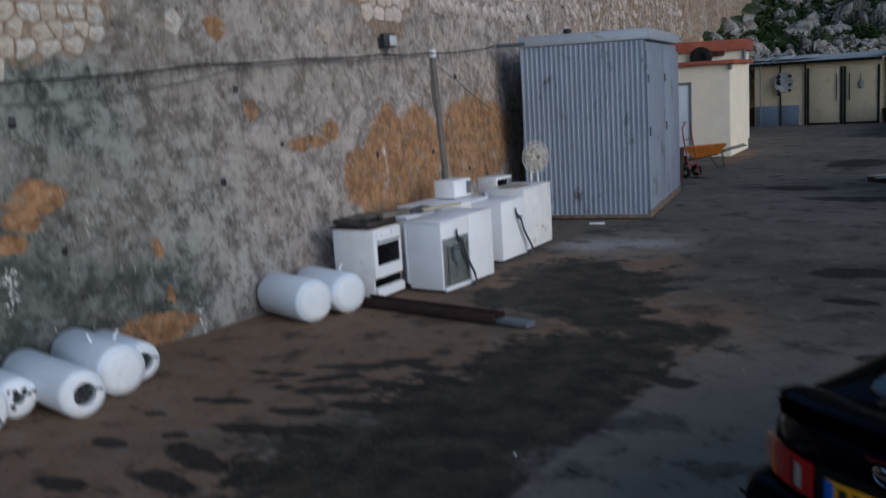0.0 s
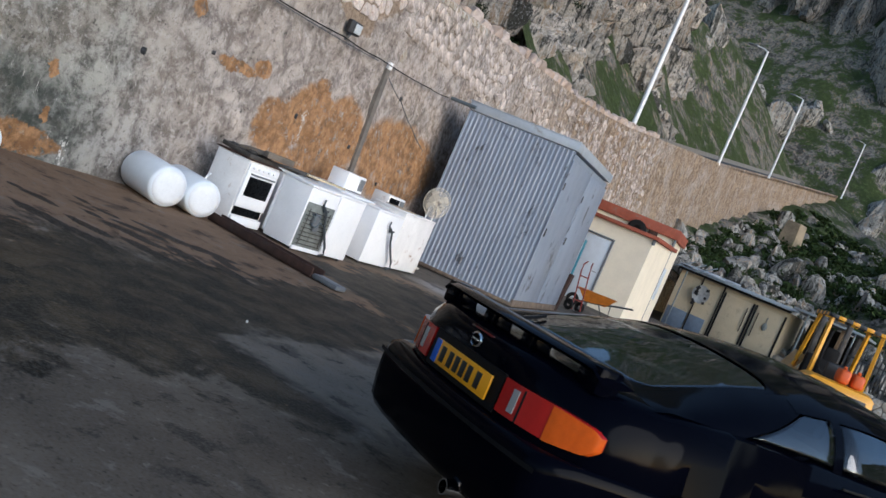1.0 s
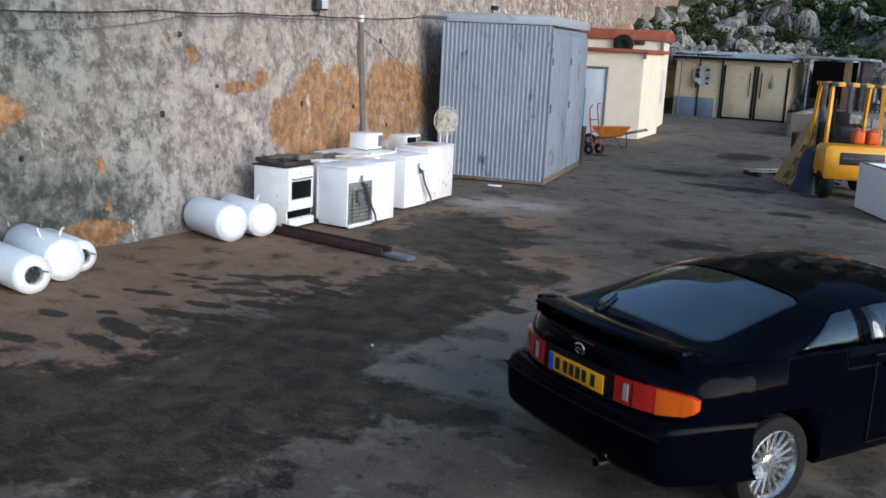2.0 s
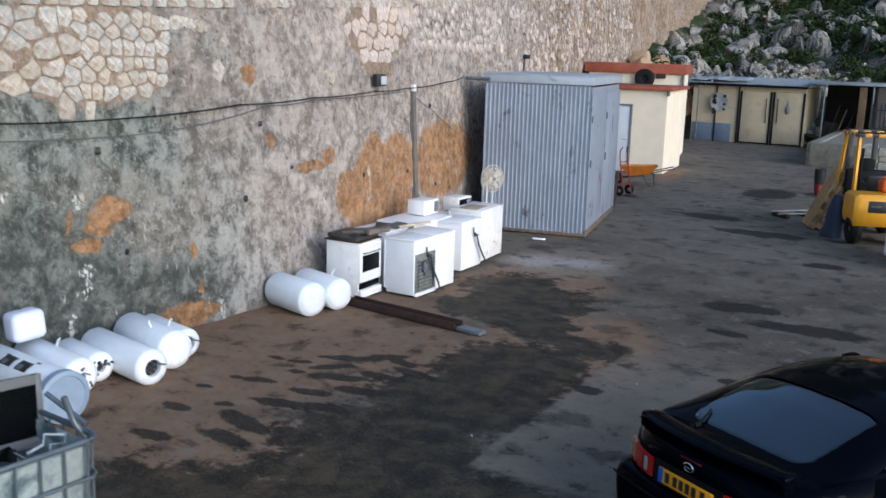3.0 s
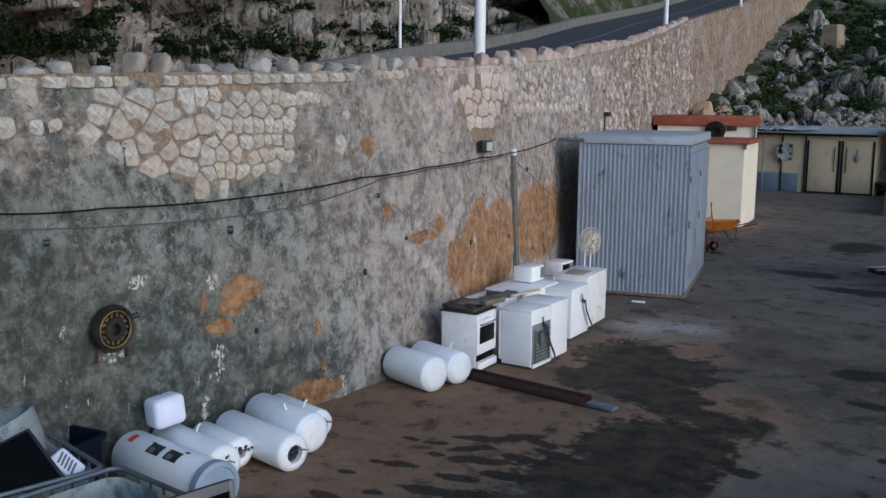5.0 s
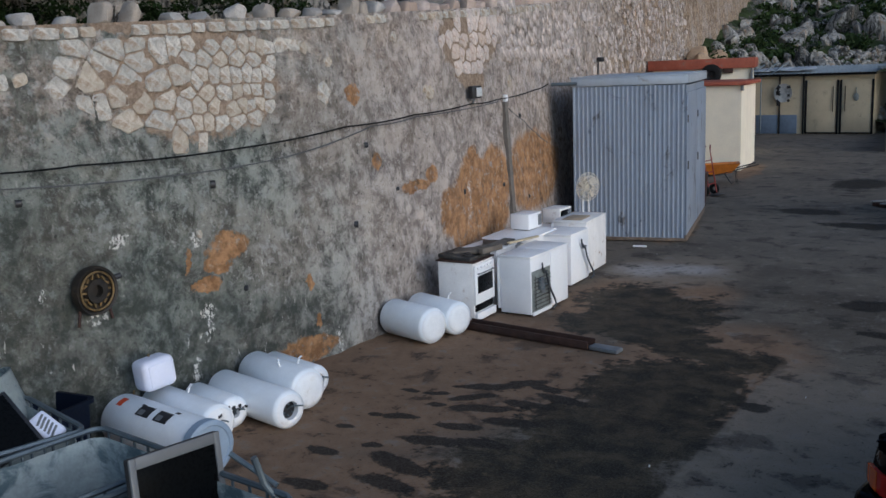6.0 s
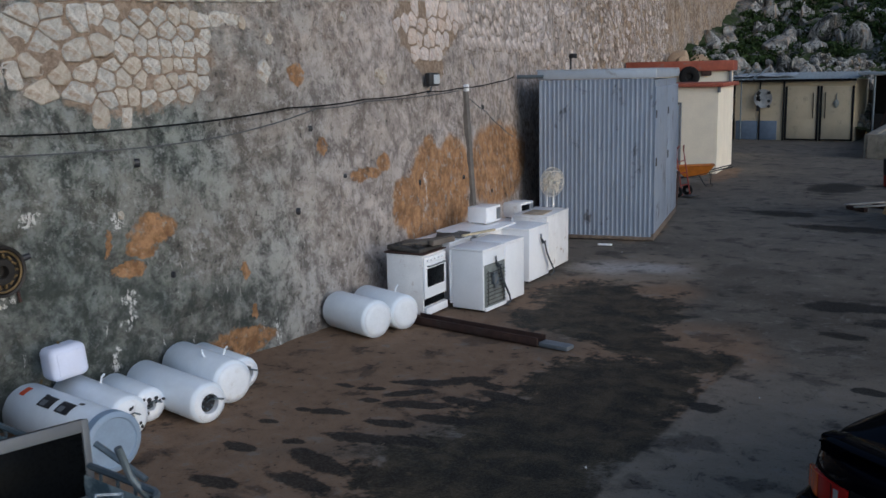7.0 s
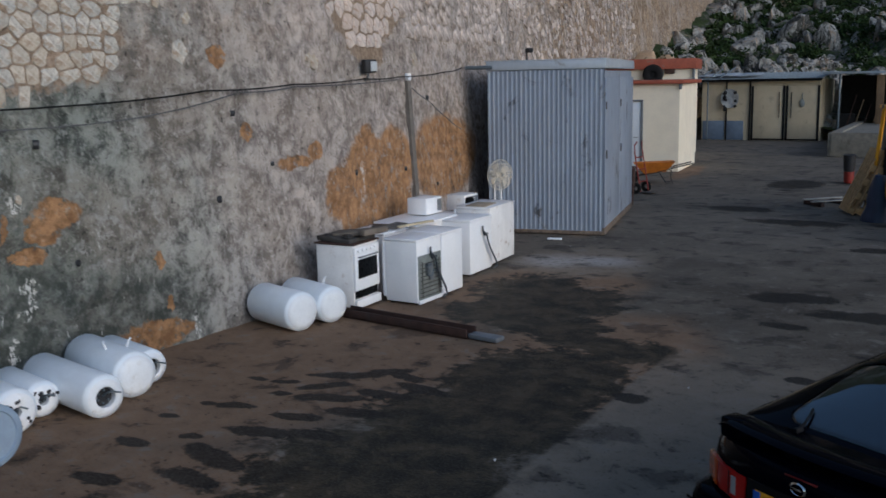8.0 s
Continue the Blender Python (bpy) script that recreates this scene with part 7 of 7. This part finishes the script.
solid("yellow_tag", bm, surf("yellow_tag", (0.6, 0.45, 0.03), 0.6, var=0.1), "small yellow tag in the tank", "tag", pose(-4.92, 1.45, 0.51, 0, 0, 20))

bm = B()
rr = [round_rect(0.5, 0.74, 0.08, 0.0), round_rect(0.56, 0.8, 0.09, 0.70), round_rect(0.62, 0.86, 0.09, 0.71), round_rect(0.62, 0.86, 0.09, 0.76), round_rect(0.54, 0.78, 0.08, 0.76), round_rect(0.47, 0.7, 0.07, 0.06)]
vs = sheet(bm, rr, close=True)
bm.faces.new(vs[0])
bm.faces.new(vs[-1])
solid("crate", bm, NAVY, "deep navy plastic crate standing by the wall", "crate", turned(-7.80, 2.60, 8) @ Matrix.Diagonal((1, 1, 0.8, 1)))


# ---- forklift ----
YELLOW = surf("yellow_truck_paint", (0.72, 0.33, 0.012), 0.4, var=0.12, scale=4, dirt=(0.22, 0.14, 0.06), dirt_at=(0.6, 0.8), bump=0.05)
ORANGE = surf("orange_canister", (0.60, 0.09, 0.010), 0.5, var=0.15, bump=0.05)
fk = thing("forklift", "yellow forklift with a striped overhead guard and orange canisters", "forklift", turned(-1.34, 18.45, 23))
bm = B()
rows = []
for y, zt, zb in ((0.0, 0.98, 0.50), (0.06, 1.07, 0.42), (0.35, 1.10, 0.44), (0.8, 1.06, 0.44), (0.85, 0.86, 0.44)):
    w0, w1 = (-0.04, 1.16) if y > 0.03 else (0.03, 1.10)
    rows.append([(w0, y, zb), (w1, y, zb), (w1 + 0.03, y, zb + 0.15), (w1 + 0.02, y, zt - 0.06), (w1 - 0.06, y, zt), (w0 + 0.06, y, zt), (w0 - 0.02, y, zt - 0.06), (w0 - 0.03, y, zb + 0.15)])
vs = sheet(bm, rows, close=True)
bm.faces.new(vs[0])
bm.faces.new(vs[-1])
cw = part("counterweight", bm, YELLOW, fk, "yellow cast counterweight")
bm = B()
box(bm, (0.84, 0.03, 0.24), (0.62, 0.006, 0.83), 0.01)
part("grille", bm, BLACK, cw, "black rear grille")
for k in range(3):
    bm = B()
    box(bm, (0.2, 0.02, 0.03), (0.36 + 0.24 * k, -0.012, 0.84))
    part("grille_bar", bm, DARK_METAL, cw)
bm = B()
box(bm, (1.02, 1.2, 0.5), (0.59, 1.35, 0.58), 0.03)
part("chassis", bm, YELLOW, fk)
bm = B()
box(bm, (0.9, 0.7, 0.18), (0.59, 1.55, 0.42), 0.02)
part("step", bm, BLACK, fk)
for px, py, tx, ty in ((0.08, 0.72, 0.1, 0.78), (1.1, 0.72, 1.08, 0.78), (0.06, 2.0, 0.1, 1.72), (1.12, 2.0, 1.08, 1.72)):
    bm = B()
    a, c = Vector((px, py, 0.85)), Vector((tx, ty, 2.2))
    for k in range(1):
        rod(bm, a, c, 0.045, seg=4)
    part("guard_pillar", bm, YELLOW, fk)
guard = new("overhead_guard")
guard.parent = fk
guard.empty_display_size = 0.1
for (ax, ay), (bx, by) in (((0.05, 0.72), (1.13, 0.72)), ((0.05, 1.78), (1.13, 1.78)), ((0.05, 0.72), (0.05, 1.78)), ((1.13, 0.72), (1.13, 1.78))):
    n = 8
    for k in range(n):
        p, q = Vector((ax, ay, 2.22)).lerp(Vector((bx, by, 2.22)), k / n), Vector((ax, ay, 2.22)).lerp(Vector((bx, by, 2.22)), (k + 1) / n)
        bm = B()
        box(bm, (max(0.06, abs(q.x - p.x)), max(0.06, abs(q.y - p.y)), 0.07), (p + q) / 2, 0.004)
        part("guard_band", bm, YELLOW if k % 2 else BLACK, guard)
for k in range(6):
    bm = B()
    box(bm, (0.03, 1.0, 0.03), (0.18 + 0.16 * k, 1.25, 2.22))
    part("guard_slat", bm, BLACK, guard)
for x in (0.32, 0.86):
    bm = B()
    box(bm, (0.1, 0.12, 2.1), (x, 2.25, 1.2), 0.01)
    part("mast_rail", bm, DARK_METAL, fk)
    bm = B()
    box(bm, (0.1, 1.0, 0.04), (x, 2.8, 0.06), 0.01)
    part("fork", bm, DARK_METAL, fk)
for z in (0.6, 1.4, 2.2):
    bm = B()
    box(bm, (0.6, 0.08, 0.1), (0.59, 2.27, z), 0.01)
    part("mast_crossbar", bm, DARK_METAL, fk)
for x0 in (0.60, 0.86):
    bm = B()
    box(bm, (0.22, 0.34, 0.27), (x0, 0.42, 1.235), 0.06, seg=3)
    rod(bm, (x0 - 0.04, 0.34, 1.35), (x0 - 0.04, 0.30, 1.41), 0.03)
    can = part("canister", bm, ORANGE, fk, "orange fuel canister")
    bm = B()
    tube(bm, [(x0, 0.36, 1.36), (x0, 0.38, 1.41), (x0, 0.50, 1.41), (x0, 0.52, 1.36)], 0.014, 6)
    part("grip", bm, ORANGE, can)
bm = B()
box(bm, (0.86, 0.20, 0.62), (0.60, 1.78, 1.10), 0.05)
box(bm, (0.30, 0.24, 0.30), (0.60, 1.80, 1.50), 0.05)
part("dashboard", bm, FRAME, fk, "dark dashboard and cowl")
bm = B()
tube(bm, [(0.20, 0.74, 1.08), (0.18, 0.76, 1.5), (0.2, 0.78, 1.95)], 0.035, 8)
part("exhaust", bm, FRAME, fk, "sooty exhaust pipe")
bm = B()
box(bm, (0.46, 0.42, 0.12), (0.6, 1.15, 0.95), 0.04)
box(bm, (0.44, 0.1, 0.42), (0.6, 0.93, 1.18), 0.04, (8, 0, 0))
part("seat", bm, BLACK, fk)
bm = B()
tube(bm, [(0.6 + 0.17 * math.cos(k * math.tau / 20), 1.66 + 0.1 * math.sin(k * math.tau / 20), 1.25 + 0.13 * math.sin(k * math.tau / 20)) for k in range(21)], 0.015, 6)
rod(bm, (0.6, 1.66, 1.25), (0.6, 1.8, 0.85), 0.025)
part("steering_wheel", bm, BLACK, fk)
for x, y, r, wd in ((0.06, 0.36, 0.32, 0.24), (1.12, 0.36, 0.32, 0.24), (0.06, 1.95, 0.33, 0.24), (1.12, 1.95, 0.33, 0.24)):
    bm = B()
    tyre_mesh(bm, r, r * 0.36, wd, pose(x, y, r, 0, 90, 0))
    w = part("tyre", bm, RUBBER, fk)
    bm = B()
    lathe(bm, [(0, -0.06), (r * 0.5, -0.06), (r * 0.55, -0.09), (r * 0.55, 0.09), (r * 0.5, 0.06), (0, 0.06)], 18, pose(x, y, r, 0, 90, 0))
    part("wheel_disc", bm, YELLOW, w)

# ---- pallets leaning on the forklift ----
PALLET_WOOD = surf("pallet_wood", (0.46, 0.29, 0.13), 0.8, var=0.3, scale=5, stretch=(1, 1, 4), dirt=(0.18, 0.12, 0.07), bump=0.2)


def pallet(m):
    """Stands on its short side: 1.2 high, 0.8 deep along y, 0.14 thick along x."""
    t = thing("pallet", "brown wooden pallet stood on end against the forklift", "pallet", m, "leaning pallets")
    for sx in (-0.06, 0.06):
        for k in range(5 if sx < 0 else 3):
            bm = B()
            yy = -0.35 + 0.7 * k / (4 if sx < 0 else 2)
            box(bm, (0.02, 0.1, 1.2), (sx, yy, 0.6), 0.003)
            part("deck_board", bm, PALLET_WOOD, t)
    for z in (0.07, 0.335, 0.6, 0.865, 1.13):
        for yy in (-0.35, 0, 0.35):
            bm = B()
            box(bm, (0.098, 0.1, 0.12), (0, yy, z), 0.004)
            part("block", bm, PALLET_WOOD, t)
    return t


pallet(pose(-2.60, 20.45, 0.03, 0, 24, 20) @ Matrix.Diagonal((1, 1, 1.18, 1)))
pallet(pose(-2.45, 20.42, 0.03, 0, 24, 20) @ Matrix.Diagonal((1, 1, 1.15, 1)))
bm = B()
TARP = surf("blue_tarpaulin", (0.005, 0.016, 0.05), 0.5, var=0.3, bump=0.2)
rows = []
for k in range(9):
    z = 0.92 * (1 - k / 8)
    rr = 0.10 + 0.20 * (k / 8) ** 0.7
    rows.append([((rr * (1 + 0.25 * noise.noise(Vector((a * 2, k * 0.5, 1))))) * math.cos(a), 0.8 * rr * (1 + 0.3 * noise.noise(Vector((a * 2.4, k * 0.6, 4)))) * math.sin(a), z) for a in np.linspace(0, math.tau, 22)[:-1]])
vs = sheet(bm, rows, close=True)
bm.faces.new(vs[0])
solid("tarpaulin", bm, TARP, "crumpled blue tarpaulin bundled beside the forklift", "tarpaulin", pose(-1.86, 19.45, -0.01))

fz = thing("chest_freezer", "open white chest freezer standing in the yard", "freezer", turned(-0.70, 17.80, -62.5))
L, W, H = 1.65, 0.68, 0.86
bm = B()
rr = [[(0, 0, 0.03), (L, 0, 0.03), (L, W, 0.03), (0, W, 0.03)], [(0, 0, H), (L, 0, H), (L, W, H), (0, W, H)],
      [(0.07, 0.07, H), (L - 0.07, 0.07, H), (L - 0.07, W - 0.07, H), (0.07, W - 0.07, H)], [(0.07, 0.07, 0.15), (L - 0.07, 0.07, 0.15), (L - 0.07, W - 0.07, 0.15), (0.07, W - 0.07, 0.15)]]
vs = sheet(bm, rr, close=True)
bm.faces.new(vs[0])
bm.faces.new(vs[-1])
part("cabinet", bm, ENAMEL, fz, smooth=0)
bm = B()
for (x0, y0, x1, y1) in ((0, 0.035, L, 0.035), (0, W - 0.035, L, W - 0.035), (0.035, 0, 0.035, W), (L - 0.035, 0, L - 0.035, W)):
    box(bm, (max(0.06, x1 - x0), max(0.06, y1 - y0), 0.02), ((x0 + x1) / 2, (y0 + y1) / 2, H + 0.008), 0.004)
part("rim", bm, GREY, fz, "grey rim seal")
for fx in (0.1, L - 0.1):
    bm = B()
    box(bm, (0.08, W - 0.1, 0.03), (fx, W / 2, 0.015))
    part("foot", bm, BLACK, fz)

# ---- boards laid on blocks ----
tr = thing("low_boards", "pale weathered boards laid over two short blocks", "boards", turned(-3.2, 21.65, 48))
for k, yy in enumerate((-0.22, 0.22)):
    bm = B()
    box(bm, (1.05, 0.08, 0.03), (0.1 * k, yy, 0.115), 0.004, (0, 0, 3 * k - 3))
    part("board", bm, surf("weathered_board", (0.28, 0.27, 0.25), 0.85, var=0.3), tr)
for xx in (-0.3, 0.4):
    bm = B()
    box(bm, (0.10, 0.6, 0.10), (xx, 0, 0.05), 0.01)
    part("block", bm, RUST, tr)

# ---- wheelbarrow and hand truck by the steel shed ----
wbw = thing("wheelbarrow", "orange wheelbarrow with a black wheel parked by the hut", "wheelbarrow", turned(-8.05, 24.75, 202) @ Matrix.Diagonal((0.9, 0.9, 0.9, 1)))
bm = B()
rr = [[(-0.2, -0.2, 0.36), (0.45, -0.16, 0.30), (0.45, 0.16, 0.30), (-0.2, 0.2, 0.36)], [(-0.45, -0.34, 0.66), (0.75, -0.28, 0.62), (0.75, 0.28, 0.62), (-0.45, 0.34, 0.66)],
      [(-0.47, -0.36, 0.665), (0.77, -0.30, 0.625), (0.77, 0.30, 0.625), (-0.47, 0.36, 0.665)], [(-0.43, -0.325, 0.65), (0.73, -0.265, 0.61), (0.73, 0.265, 0.61), (-0.43, 0.325, 0.65)], [(-0.19, -0.19, 0.375), (0.43, -0.15, 0.315), (0.43, 0.15, 0.315), (-0.19, 0.19, 0.375)]]
vs = sheet(bm, rr, close=True)
bm.faces.new(vs[0])
bm.faces.new(vs[-1])
ORANGE_TRAY = surf("orange_tray", (0.48, 0.15, 0.012), 0.55, var=0.3, dirt=(0.22, 0.08, 0.025), bump=0.1)
part("tray", bm, ORANGE_TRAY, wbw, "orange steel tray", smooth=0)
for s in (-1, 1):
    bm = B()
    tube(bm, [(-1.0, 0.28 * s, 0.62), (-0.5, 0.24 * s, 0.50), (0.1, 0.18 * s, 0.33), (0.8, 0.05 * s, 0.2)], 0.018, 8)
    part("handle", bm, BLACK, wbw)
    bm = B()
    tube(bm, [(-0.35, 0.22 * s, 0.42), (-0.4, 0.24 * s, 0.02), (-0.2, 0.23 * s, 0.02), (0.0, 0.2 * s, 0.35)], 0.015, 8)
    part("leg", bm, BLACK, wbw)
bm = B()
tyre_mesh(bm, 0.2, 0.055, 0.1, pose(0.8, 0, 0.2, 90, 0, 0))
part("wheel", bm, RUBBER, wbw)
RED = surf("red_tube_paint", (0.22, 0.022, 0.014), 0.5, var=0.2, bump=0.05)
ht = thing("hand_truck", "red hand truck leaning against the steel shed", "hand truck", turned(-7.62, 22.35, 80))
for s in (-0.2, 0.2):
    bm = B()
    tube(bm, [(s, 0, 0.05), (s, 0.18, 1.0), (s * 0.9, 0.2, 1.2), (s * 0.6, 0.16, 1.3)], 0.018, 8)
    part("side_tube", bm, RED, ht)
    bm = B()
    tyre_mesh(bm, 0.14, 0.045, 0.08, pose(s * 1.3, 0.1, 0.14, 0, 90, 0))
    part("wheel", bm, RUBBER, ht)
for z, yy in ((0.3, 0.05), (0.6, 0.11), (0.9, 0.165)):
    bm = B()
    rod(bm, (-0.2, yy, z), (0.2, yy, z), 0.014)
    part("crossbar", bm, RED, ht)
bm = B()
box(bm, (0.42, 0.26, 0.015), (0, -0.12, 0.03), 0.004)
part("toe_plate", bm, DARK_METAL, ht)
bm = B()
box(bm, (0.1, 0.25, 0.9), (0, 0, 0.45), 0.02, (0, 4, 0))
solid("rusty_panel", bm, RUST, "rusty brown steel panel standing by the shed corner", "panel", turned(-7.08, 19.9, 13))
bm = B()
box(bm, (0.03, 0.42, 1.75), (0, 0, 0.88), 0.008)
solid("teal_board", bm, surf("teal_paint", (0.03, 0.22, 0.30), 0.5, var=0.2), "tall narrow teal board standing beside the steel shed", "board", turned(-7.66, 21.3, 20, 0.0))

# ---- litter ----
PAPER = surf("crumpled_paper", (0.7, 0.7, 0.7), 0.8, var=0.1)
g = random.Random(8)
for x, y in ((1.0, 11.0), (0.6, 10.5), (-2.1, 7.6), (-2.9, 5.2), (-6.2, 14.35)):
    vs, fs = [], []
    lump_into(vs, fs, (0, 0, 0.012), g.uniform(0.012, 0.028), int(x * 31 + y * 7), 0.6, 1)
    ob = from_lists("litter", vs, fs, PAPER, "small scrap of pale paper on the ground", "litter", "", 30)
    ob.location = (x, y, 0.0)
bm = B()
box(bm, (0.26, 0.07, 0.03), (0, 0, 0.02), 0.006)
solid("batten", bm, ENAMEL, "short white batten lying in front of the steel shed", "batten", turned(-6.75, 14.9, 14))

# ---- bin beyond the pallets ----
bn = thing("bin", "black plastic bin on a red tub beyond the pallets", "bin", turned(-3.4, 26.4, 0) @ Matrix.Diagonal((0.62, 0.62, 0.9, 1)))
bm = B()
lathe(bm, [(0, 0), (0.17, 0), (0.2, 0.05), (0.22, 0.34), (0.2, 0.34), (0, 0.33)], 20)
part("red_tub", bm, RED, bn, "red plastic tub")
bm = B()
lathe(bm, [(0, 0.335), (0.2, 0.335), (0.24, 0.42), (0.26, 0.8), (0.27, 0.82), (0.24, 0.84), (0.2, 0.5), (0, 0.48)], 20)
part("bin_body", bm, BLACK, bn)
